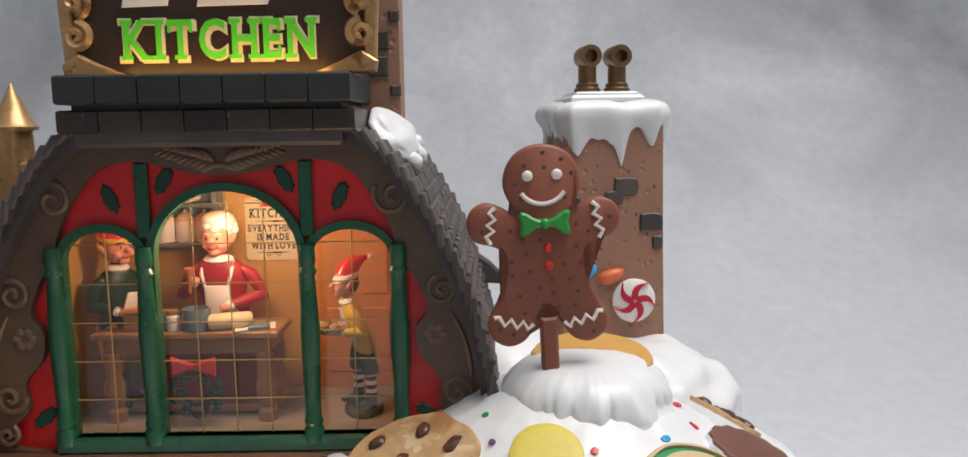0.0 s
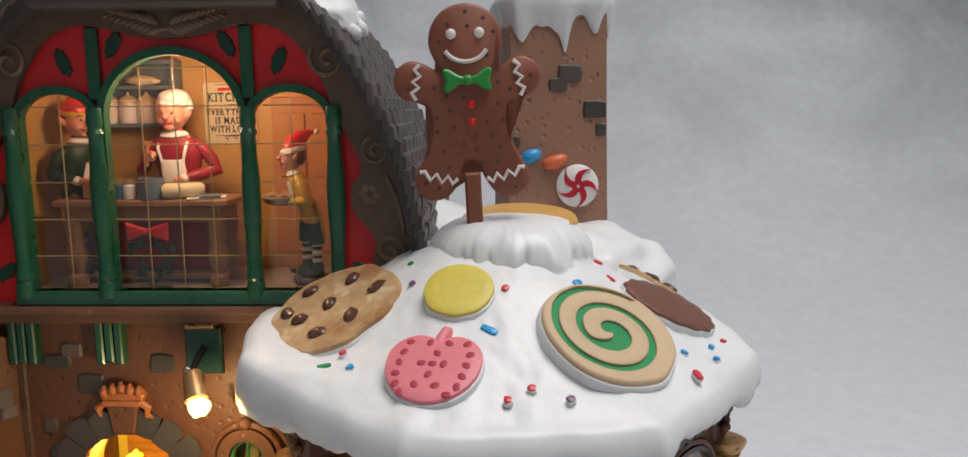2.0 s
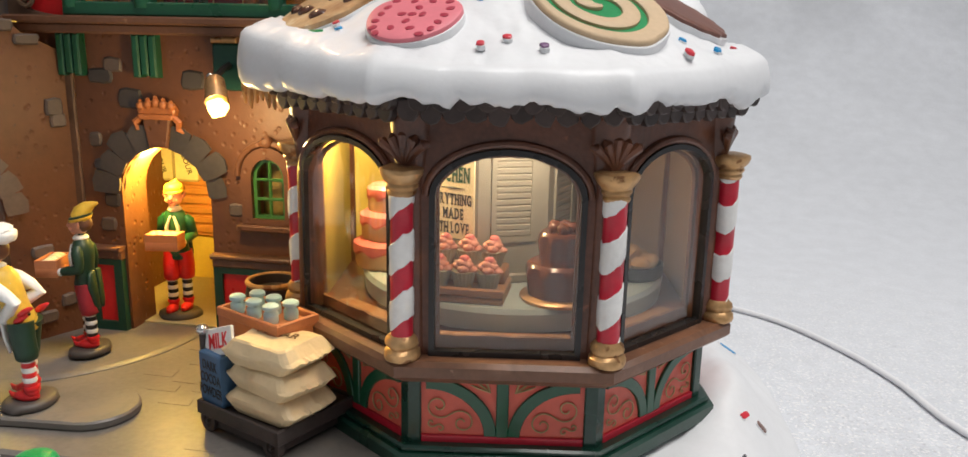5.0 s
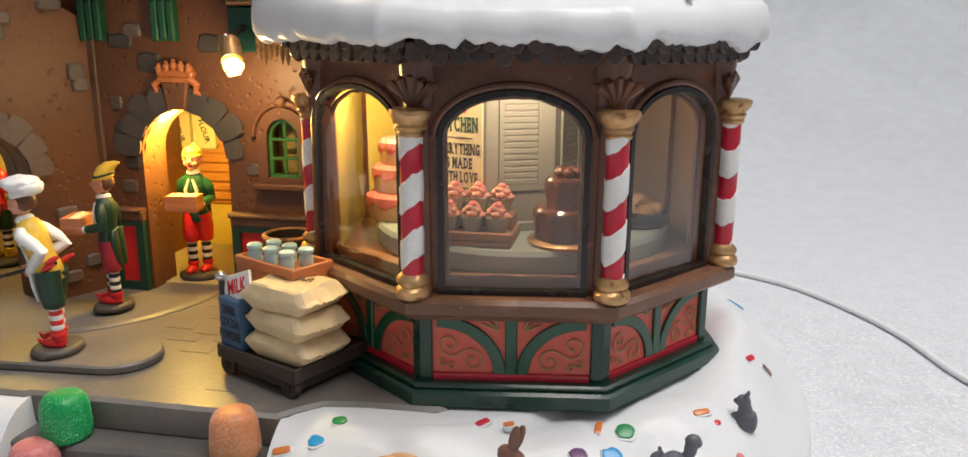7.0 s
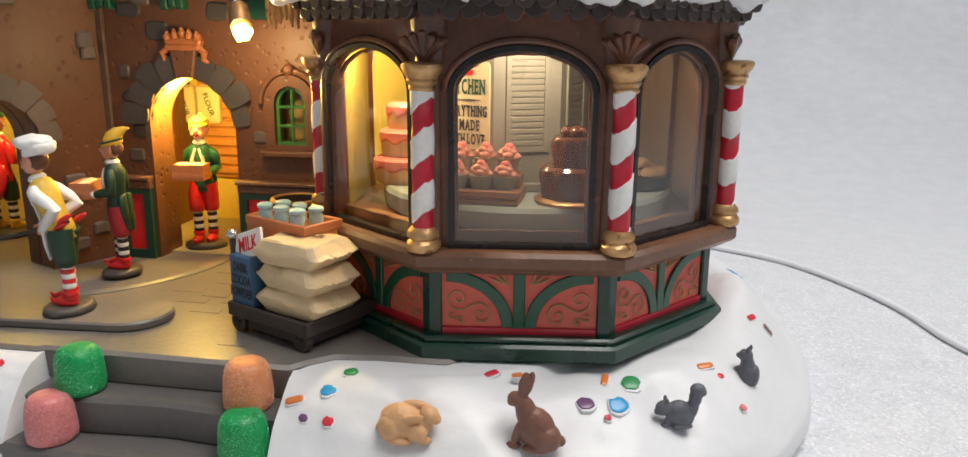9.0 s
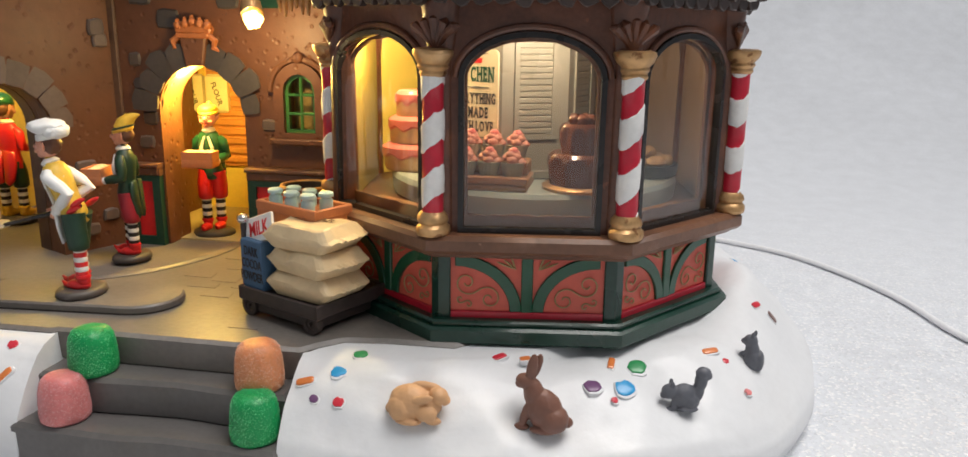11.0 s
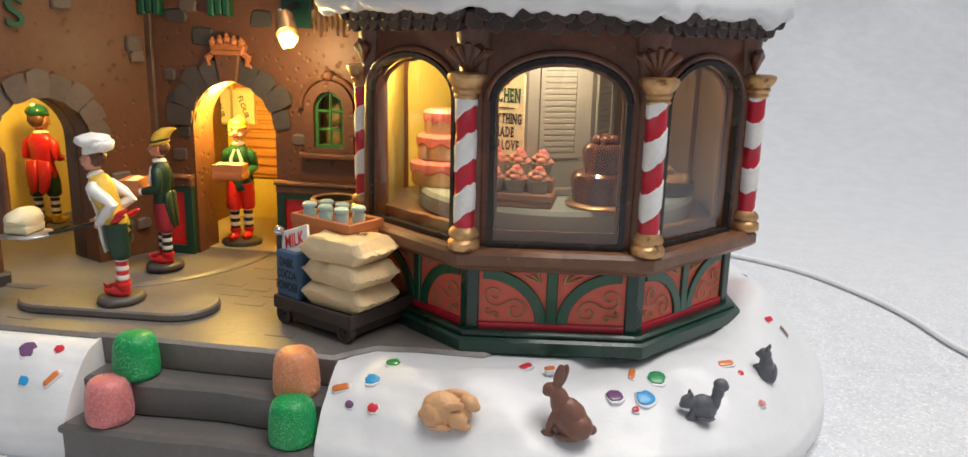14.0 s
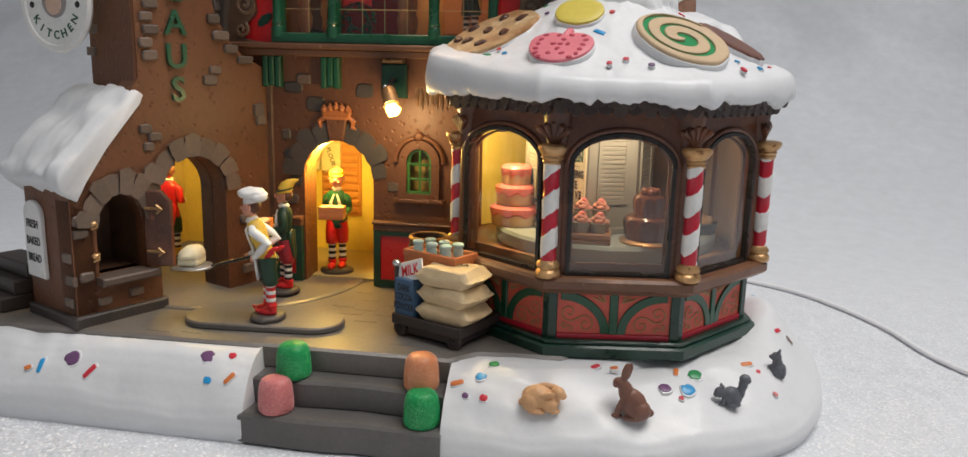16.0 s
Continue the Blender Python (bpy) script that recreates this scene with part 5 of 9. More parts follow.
# ---- sweets on the snow roof ----
PINK = material("pink_fondant", (0.72, 0.20, 0.24), 0.42, vary=0.08)
PINK_DOT = material("deep_pink_dimple", (0.38, 0.03, 0.06), 0.45, vary=0.1)
COOKIE = material("baked_cookie", (0.50, 0.32, 0.16), 0.6, vary=0.3, grain=4, bump=0.8, speck=(0.60, 0.45, 0.27), speck_at=0.56, speck_scale=1.5, wear=(0.33, 0.16, 0.06), wear_at=0.53)
CHOC = material("dark_chocolate", (0.085, 0.035, 0.025), 0.3, vary=0.2, coat=0.2)
MILK_CHOC = material("milk_chocolate", (0.17, 0.075, 0.055), 0.35, vary=0.15)
LEMON = material("lemon_fondant", (0.62, 0.50, 0.08), 0.45, vary=0.1)
SWIRL_GREEN = material("emerald_icing", (0.012, 0.24, 0.075), 0.35, vary=0.12)
GINGER = material("gingerbread", (0.235, 0.074, 0.043), 0.5, vary=0.14, grain=4, bump=0.4, speck=(0.10, 0.03, 0.02), speck_at=0.7, speck_scale=6)
ICING = material("white_icing", (0.78, 0.72, 0.68), 0.4, vary=0.06)
BOW = material("bright_green_bow", (0.03, 0.28, 0.05), 0.35, vary=0.15)
COLOURS = {"red": (0.60, 0.03, 0.05), "blue": (0.02, 0.30, 0.62), "green": (0.02, 0.26, 0.08), "purple": (0.16, 0.07, 0.17), "orange": (0.68, 0.20, 0.05), "pink": (0.70, 0.22, 0.22), "brown": (0.20, 0.11, 0.09)}
CANDY = {k: material(k + "_candy", c, 0.3, vary=0.12, coat=0.2) for k, c in COLOURS.items()}


def surface_pose(p, n, spin=0.0):
    """Pose (metres) that stands on a slope: third axis along n, second axis uphill, then turned by spin degrees."""
    n = Vector(n).normalized()
    up = Vector((0, 0, 1)) if n.z < 0.98 else Vector((0, 1, 0))
    y = (up - n * up.dot(n)).normalized()
    x = y.cross(n)
    m = Matrix((x, y, n)).transposed().to_4x4()
    m.translation = Vector(p) * CM
    return m @ Matrix.Rotation(radians(spin), 4, "Z")


def roof_pose(x, y, spin=0.0, sink=0.1, lean=(0, 0)):
    e = 0.5
    nx = (roof_height(x - e, y) - roof_height(x + e, y)) / (2 * e)
    ny = (roof_height(x, y - e) - roof_height(x, y + e)) / (2 * e)
    n = Vector((nx + lean[0], ny + lean[1], 1)).normalized()
    return surface_pose(Vector((x, y, roof_height(x, y))) - n * sink, n, spin)


def wobble(r, n, amp, seed=0.0, sx=1.0, sy=1.0):
    return [(sx * r * (1 + amp * noise.noise(Vector((2 * math.cos(2 * math.pi * i / n), 2 * math.sin(2 * math.pi * i / n), seed)))) * math.cos(2 * math.pi * i / n),
             sy * r * (1 + amp * noise.noise(Vector((2 * math.cos(2 * math.pi * i / n), 2 * math.sin(2 * math.pi * i / n), seed)))) * math.sin(2 * math.pi * i / n)) for i in range(n)]


def dome(bm, poly, z0, z1, crown=0.08, bevel=0.08):
    """A disc with a rounded rim and a slightly crowned top."""
    rings = [[(x, y, z0) for x, y in poly], [(x, y, z1 - bevel) for x, y in poly]]
    for f, dz in ((0.985, 0.7), (0.95, 1.0), (0.7, 1.0 + crown * 4), (0.35, 1.0 + crown * 6)):
        rings.append([(x * f, y * f, z1 - bevel + bevel * dz) for x, y in poly])
    loft(bm, rings)


def rim(poly, thing_, z=0.3):
    bm = bmesh.new()
    grown = [(x * 1.03, y * 1.03 - 0.02) for x, y in poly]
    dome(bm, grown, -0.1, z, 0, 0.05)
    part("snow_rim", bm, SNOW, thing_)


def chip_cookie(m, r, sy, label, seed):
    ob = thing("chocolate_chip_cookie", 0, 0, 0, label, "cookie", "sweets on the roof")
    ob.matrix_world = m
    poly = wobble(r, 60, 0.09, seed, 1.0, sy)
    rim(poly, ob)
    bm = bmesh.new()
    dome(bm, poly, 0.27, 0.42, 0.05, 0.06)
    for v in bm.verts:
        v.co.z += 0.03 * noise.noise(v.co * 3)
    part("biscuit", bm, COOKIE, ob)
    rnd = random.Random(seed)
    for x, y in ((-0.55, 0.45), (0.1, 0.62), (0.62, 0.3), (-0.05, 0.05), (0.45, -0.3), (-0.4, -0.25), (0.05, -0.62), (-0.72, -0.05)):
        bm = bmesh.new()
        blob(bm, x * r, y * r * sy, 0.44, 0.26, 0.19, 0.11, 0.25, 2, sub=2, turn=Matrix.Rotation(rnd.uniform(0, 3), 3, "Z"))
        part("chocolate_chip", bm, CHOC, ob)
    return ob


chip_cookie(roof_pose(-1.72, 19.7, 25, 0.16, (0.12, -0.2)), 1.85, 0.86, "golden round cookie with dark chocolate chips on the snow roof", 3)
chip_cookie(roof_pose(6.45, 22.95, 0), 1.25, 0.8, "golden chocolate chip cookie on the far roof slope", 8)


def build_roof_sweets():
    ob = thing("lemon_cookie", 0, 0, 0, "smooth round lemon-yellow cookie set in the snow roof", "cookie", "sweets on the roof")
    ob.matrix_world = roof_pose(1.42, 18.55, 0, 0.18)
    poly = wobble(0.82, 40, 0.05, 5)
    rim(poly, ob)
    bm = bmesh.new()
    dome(bm, poly, 0.27, 0.39, 0.05, 0.06)
    part("icing_top", bm, LEMON, ob)

    ob = thing("strawberry_cookie", 0, 0, 0, "pink strawberry-shaped cookie with dimples and a stem", "cookie", "sweets on the roof")
    ob.matrix_world = roof_pose(0.98, 16.62, 0, 0.18)
    poly = []
    for i in range(56):
        a = 2 * math.pi * i / 56 + math.pi / 2
        top = math.exp(-((a - math.pi / 2) % (2 * math.pi)) ** 2 / 0.08) + math.exp(-((math.pi / 2 - a) % (2 * math.pi)) ** 2 / 0.08)
        poly.append((1.02 * math.cos(a) * (1 + 0.13 * math.sin(a)) * (1 + 0.04 * math.sin(2 * a) ** 2), 0.98 * math.sin(a) - 0.2 * min(top, 1) - 0.02))
    rim(poly, ob)
    bm = bmesh.new()
    dome(bm, poly, 0.27, 0.4, 0.06, 0.06)
    part("fondant", bm, PINK, ob)
    bm = bmesh.new()
    tube(bm, [(0, 0.6, 0.25), (0.03, 0.86, 0.32), (0.1, 1.06, 0.3), (0.14, 1.14, 0.28)], [0.15, 0.13, 0.14, 0.08], 12)
    part("stem", bm, PINK, ob)
    bm0 = bmesh.new()
    lathe(bm0, [(0.1, -0.03), (0.1, 0.0), (0.085, 0.006), (0.01, 0.002)], 0, 0, 14, squash=0.85)
    first = part("dimple", bm0, PINK_DOT, ob)
    first.location, first.scale = (0, 0, 0.43 * CM), (1.0, 0.9, 1)
    for j, y in enumerate((0.62, 0.32, 0.02, -0.28, -0.56, -0.78)):
        w = 0.95 * math.sqrt(max(0.05, 1 - y * y))
        n = (4, 3, 4, 3, 4, 2)[j]
        for k in range(n):
            x = (k - (n - 1) / 2) * 2 * w * 0.8 / max(n - 1, 1) + 0.05 * math.sin(7 * k + j)
            if abs(x) < 0.1 and abs(y) < 0.1:
                continue
            d = new("dimple", first.data)
            d.parent = ob
            d.rotation_euler, d.scale = (0, 0, 1.3 * k + j), (1.0, 0.9, 1)
            rr = math.hypot(x, y)
            d.location = (x * CM, (y - 0.02) * CM, (0.435 - 0.014 * max(0, rr - 0.2) / 0.6) * CM)

    ob = thing("spiral_cookie", 0, 0, 0, "large tan cookie with an emerald green spiral", "cookie", "sweets on the roof")
    ob.matrix_world = roof_pose(4.74, 17.92, 0, 0.2)
    poly = wobble(1.56, 56, 0.03, 7)
    rim(poly, ob, 0.33)
    bm = bmesh.new()
    rings = [[(x, y, 0.3) for x, y in poly]]
    for f, z in ((1.0, 0.37), (0.985, 0.42), (0.96, 0.44), (0.935, 0.44), (0.925, 0.35), (0.9, 0.33)):
        rings.append([(x * f, y * f, z) for x, y in poly])
    loft(bm, rings)
    part("biscuit", bm, TAN, ob)
    bm = bmesh.new()
    lathe(bm, [(1.45, 0.3), (1.45, 0.36), (0.02, 0.365)], 0, 0, 48)
    part("green_icing", bm, SWIRL_GREEN, ob, "sunken emerald green icing")
    bm = bmesh.new()
    pitch, turns = 0.58, 2.55
    lo, hi = [], []
    for i in range(150):
        t = i / 149
        a = radians(60) + (1 - t) * turns * 2 * math.pi
        r = max(-0.06 + pitch * turns * t, 0.0)
        w = 0.06 + 0.03 * min(1, t * 2)
        thin = min(1, 0.25 + t * 9)
        inner, outer = r + w, r + w + (pitch - 2 * w) * thin
        inner, outer = min(inner, 1.49), 1.49 if outer > 1.38 else outer
        lo.append((inner * math.cos(a), inner * math.sin(a)))
        hi.append((outer * math.cos(a), outer * math.sin(a)))

    def mixed(f, z):
        return [(p[0] + (q[0] - p[0]) * f, p[1] + (q[1] - p[1]) * f, z) for p, q in zip(lo, hi)]

    joined = [0.442 if math.hypot(*q) > 1.38 else None for q in hi]
    rows = [mixed(0, 0.34), mixed(0.02, 0.42), mixed(0.12, 0.442), mixed(0.88, 0.442), mixed(0.98, 0.42), mixed(1, 0.34)]
    for row in rows[4:]:
        row[:] = [(x, y, j or z) for (x, y, z), j in zip(row, joined)]
    loft(bm, rows, cap=False, closed=False)
    part("biscuit_spiral", bm, TAN, ob, "raised tan spiral")

    ob = thing("chocolate_cookie", 0, 0, 0, "oval milk-chocolate cookie with a crimped edge", "cookie", "sweets on the roof")
    ob.matrix_world = roof_pose(6.5, 20.35, 25) @ Matrix.Rotation(radians(-8), 4, "Y")
    poly = [(0.82 * (1 + 0.03 * math.cos(14 * a)) * math.cos(a), 1.3 * (1 + 0.03 * math.cos(14 * a)) * math.sin(a)) for a in [2 * math.pi * i / 84 for i in range(84)]]
    rim(poly, ob)
    bm = bmesh.new()
    dome(bm, poly, 0.27, 0.38, 0.04, 0.05)
    part("chocolate_top", bm, MILK_CHOC, ob)


build_roof_sweets()


# ---- sprinkles ----
def sprinkle(m, colour, long_, group, r=0.13):
    """A candy bar or drop, pressed into the snow, with the snow drawn up round it."""
    ob = thing("candy_sprinkle", 0, 0, 0, (colour + " candy bar pressed into white snow") if long_ else ("round " + colour + " candy drop pressed into snow"), "candy", group)
    ob.matrix_world = m
    seed = m.translation.x * 700
    if group.endswith('roof'):
        long_, r = long_ * 0.8, 0.095
    if long_:
        poly = [(x * (1 + 0.15 * noise.noise(Vector((x * 9, y * 9, seed)))), y * (1 + 0.3 * noise.noise(Vector((y * 9, x * 9, seed))))) for x, y in
                [(long_ / 2, -0.05), (long_ / 2, 0.05), (long_ / 2 - 0.06, 0.08), (-long_ / 2 + 0.06, 0.08), (-long_ / 2, 0.05), (-long_ / 2, -0.05), (-long_ / 2 + 0.06, -0.08), (long_ / 2 - 0.06, -0.08)]]
    else:
        poly = wobble(r, 14, 0.3, seed, 1.0, 0.88)
    bm = bmesh.new()
    grow = 1.04 if group.endswith("roof") else 1.18
    dome(bm, [(x * grow + 0.015, y * (grow + 0.06) - 0.02) for x, y in poly], -0.08, 0.02 if grow < 1.1 else 0.035, 0, 0.02)
    part("snow_rim", bm, SNOW, ob)
    bm = bmesh.new()
    dome(bm, poly, 0.0, 0.06, 0.1, 0.02)
    part("sweet", bm, CANDY[colour], ob)
    return ob


for x, y, colour, long_, spin in (
        (0.1, 20.23, "green", 0, 0), (0.25, 19.27, "purple", 0, 0), (2.48, 18.6, "red", 0.22, 50), (2.13, 17.57, "blue", 0.5, -30), (-1.18, 17.83, "red", 0, 0), (-0.91, 17.23, "blue", 0, 0),
        (-1.58, 17.46, "green", 0.5, 20), (3.02, 16.21, "red", 0, 0), (5.14, 20.52, "red", 0.34, 80), (4.2, 19.34, "blue", 0.3, -10), (6.62, 18.56, "blue", 0.2, -50), (7.42, 18.79, "blue", 0.22, -20),
        (6.74, 17.7, "red", 0.35, 70), (2.53, 15.9, "red", 0.2, 0), (3.8, 16.0, "purple", 0, 0), (7.6, 20.4, "purple", 0.2, 30), (7.9, 20.0, "red", 0.2, 10), (4.9, 21.2, "red", 0.4, -30), (7.5, 19.6, "blue", 0.25, 0)):
    sprinkle(roof_pose(x, y, spin, 0.02), colour, long_, "sprinkles on the roof")

for x, y, z, n, colour, long_, spin, r in (
        (-0.58, 14.77, 2.61, (0, -0.14, 0.99), "green", 0, 0, 0.18), (-0.91, 14.12, 2.43, (0.06, -0.36, 0.93), "blue", 0, 0, 0.18), (-1.6, 13.86, 2.26, (-0.05, -0.66, 0.75), "orange", 0.42, 20, 0), (-1.28, 13.57, 2.0, (0, -0.73, 0.68), "purple", 0, 0, 0.11),
        (-0.7, 13.55, 1.98, (0, -0.7, 0.71), "red", 0, 0, 0.13), (2.63, 15.36, 2.6, (0.09, -0.17, 0.98), "red", 0.36, 50, 0), (3.23, 15.44, 2.57, (-0.05, -0.15, 0.99), "orange", 0.25, 20, 0), (5.22, 16.08, 2.37, (0.17, -0.25, 0.95), "orange", 0.4, 50, 0),
        (5.83, 16.17, 2.3, (0.14, -0.41, 0.9), "green", 0, 0, 0.24), (4.84, 15.11, 2.18, (0.16, -0.35, 0.92), "purple", 0, 0, 0.2), (5.58, 15.34, 2.1, (0.26, -0.46, 0.85), "blue", 0, 0, 0.24), (5.35, 14.94, 1.97, (0.31, -0.45, 0.84), "red", 0, 0, 0.09),
        (7.62, 17.33, 2.39, (0.17, -0.41, 0.89), "orange", 0.42, 5, 0), (8.0, 17.29, 2.17, (0.27, -0.4, 0.88), "red", 0, 0, 0.09), (8.5, 16.65, 1.68, (0.47, -0.31, 0.83), "pink", 0, 0, 0.1), (9.03, 20.02, 2.79, (0.52, -0.37, 0.77), "red", 0.34, 0, 0),
        (9.53, 20.26, 2.38, (0.79, -0.25, 0.55), "brown", 0.45, -60, 0), (9.45, 26.71, 2.03, (0.52, 0.16, 0.84), "blue", 0.6, 70, 0), (-16.25, 13.23, 1.69, (0.06, -0.84, 0.53), "orange", 0.25, 30, 0), (-15.81, 13.29, 1.77, (0, -0.81, 0.59), "blue", 0.5, 85, 0),
        (-14.73, 13.47, 2.07, (-0.03, -0.81, 0.59), "purple", 0, 0, 0.27), (-13.96, 13.26, 1.76, (0.05, -0.87, 0.5), "red", 0.55, 50, 0), (-9.95, 13.76, 2.43, (0.02, -0.6, 0.8), "purple", 0, 0, 0.25), (-9.15, 13.89, 2.48, (0.09, -0.64, 0.77), "red", 0, 0, 0.13),
        (-9.74, 13.28, 1.83, (0, -0.8, 0.6), "blue", 0, 0, 0.15), (-9.0, 13.32, 1.94, (-0.11, -0.73, 0.67), "orange", 0.45, 60, 0)):
    sprinkle(surface_pose((x, y, z), n, spin), colour, long_, "sprinkles on the base", r)


# ---- gingerbread figure ----
def build_gingerbread():
    ob = thing("gingerbread_cookie", 1.72, 20.9, 14.6, "brown gingerbread cookie on a stick with white icing and green bow", "cookie", rz=4)
    ob.scale = (1.03, 1.03, 1.03)
    ob.rotation_euler.y = radians(-2.5)
    f = face_place(0, 0, 0)
    half = [(0.0, 2.02), (0.16, 1.9), (0.36, 1.5), (0.6, 1.2), (0.98, 1.1), (1.32, 1.3), (1.42, 1.62), (1.25, 2.0), (1.08, 2.35), (0.97, 2.75), (0.94, 3.1), (1.02, 3.38),
            (1.3, 3.52), (1.6, 3.62), (1.78, 3.95), (1.68, 4.32), (1.35, 4.5), (1.0, 4.4), (0.72, 4.22), (0.6, 4.18), (0.74, 4.42), (0.89, 4.85), (0.8, 5.3), (0.5, 5.65), (0.0, 5.79)]
    loop = [(x, z) for x, z in half] + [(-x, z) for x, z in reversed(half[1:-1])]
    loop = [tuple(p) for p in smooth_loop(loop, 150)]
    area = sum(a[0] * b[1] - b[0] * a[1] for a, b in zip(loop, loop[1:] + loop[:1]))
    if area < 0:
        loop.reverse()
    bm = bmesh.new()
    p = inset(loop, 0.07)
    rings = [[f(*q, -0.22) for q in p], [f(*q, -0.15) for q in loop], [f(*q, 0.12) for q in loop], [f(*q, 0.19) for q in p]]
    loft(bm, rings)
    bmesh.ops.triangulate(bm, faces=[x for x in bm.faces if len(x.verts) > 4])
    part("cookie_body", bm, GINGER, ob, smooth=50)
    for s in (-1, 1):
        for pts in ([(0.36, 1.62), (0.5, 1.5), (0.6, 1.7), (0.76, 1.54), (0.88, 1.76), (1.04, 1.62), (1.16, 1.84), (1.28, 1.82)], [(1.12, 4.4), (1.26, 4.28), (1.14, 4.12), (1.32, 4.0), (1.18, 3.86), (1.36, 3.74), (1.26, 3.56)]):
            bm = bmesh.new()
            tube(bm, [f(s * x, z, 0.2) for x, z in pts], 0.055, 7)
            part("icing_line", bm, ICING, ob)
        bm = bmesh.new()
        blob(bm, *f(s * 0.34, 5.08, 0.2), 0.13, 0.07, 0.13, sub=2)
        part("eye", bm, ICING, ob)
    bm = bmesh.new()
    tube(bm, [f(0.56 * math.sin(a), 4.92 - 0.5 * math.cos(a), 0.2) for a in [-1.1 + 2.2 * i / 12 for i in range(13)]], 0.055, 7)
    part("smile", bm, ICING, ob)
    bow = new("bow")
    bow.parent = ob
    tagged(bow, "bright green bow tie")
    for s in (-1, 1):
        bm = bmesh.new()
        poly = [(0.06, 3.9), (0.22, 3.88), (0.4, 3.74), (0.52, 3.7), (0.58, 3.76), (0.56, 3.88), (0.53, 3.98), (0.57, 4.1), (0.6, 4.2), (0.54, 4.27), (0.42, 4.24), (0.22, 4.1), (0.06, 4.06)]
        poly = [(s * x, z) for x, z in poly]
        slab(bm, poly if s > 0 else poly[::-1], 0.15, 0.38, 0.05, f)
        part("bow_loop", bm, BOW, bow)
    bm = bmesh.new()
    blob(bm, *f(0, 3.98, 0.3), 0.14, 0.12, 0.13, sub=2)
    part("knot", bm, BOW, bow)
    for z in (3.4, 2.98):
        bm = bmesh.new()
        blob(bm, *f(0.06, z, 0.2), 0.11, 0.08, 0.11, sub=2)
        part("button", bm, RED, ob, "red candy button")
    bm = bmesh.new()
    box(bm, -0.2, 0.2, 0.0, 1.75, -0.1, 0.26, 0.06, f)
    part("stick", bm, GINGER, ob, "flat brown stick")
    # dark dots imitate the shaded dimples pricked into the dough
    rnd = random.Random(2)
    first = None
    dots = []
    for k in range(900):
        x, z = rnd.uniform(-1.6, 1.6), rnd.uniform(1.3, 5.6)
        inside = (abs(x) < 0.84 and 1.75 < z < 3.6) or math.hypot(x, z - 4.9) < 0.76 or (abs(x) < 1.05 and 3.55 < z < 4.1) or math.hypot(abs(x) - 1.0, z - 1.5) < 0.26 or math.hypot(abs(x) - 1.45, z - 3.95) < 0.16
        busy = (abs(x) < 0.72 and 3.62 < z < 4.3) or (math.hypot(x, z - 4.92) < 0.62 and z < 5.0 and abs(x) > 0.0) or math.hypot(abs(x) - 0.34, z - 5.08) < 0.24 or (abs(x) < 0.24 and z < 1.9) or math.hypot(x - 0.06, z - 3.2) < 0.42
        if not inside or busy or any(math.hypot(x - a, z - b) < 0.33 for a, b in dots):
            continue
        dots.append((x, z))
        if first is None:
            bm = bmesh.new()
            blob(bm, 0, 0, 0, 0.06, 0.02, 0.055, sub=1)
            d = part("spice_dot", bm, CHOC, ob)
            first = d.data
        else:
            d = new("spice_dot", first)
            d.parent = ob
        d.location = Vector(f(x, z, 0.19)) * CM


build_gingerbread()


# ---- gumdrops on the steps ----
def gum_material(name, colour):
    m = material(name, colour, 0.42, vary=0.2, grain=9, bump=0.8, speck=tuple(min(1, c * 0.8 + 0.1) for c in colour), speck_at=0.66, speck_scale=9)
    p = m.node_tree.nodes["Principled BSDF"]
    p.inputs["Subsurface Weight"].default_value = 0.6
    p.inputs["Subsurface Radius"].default_value = (0.003, 0.003, 0.003)
    return m


GUM_SHAPE = [(0.49, 0.0), (0.55, 0.07), (0.565, 0.22), (0.55, 0.5), (0.525, 0.78), (0.49, 0.94), (0.43, 1.04), (0.34, 1.1), (0.18, 1.13), (0.03, 1.135)]


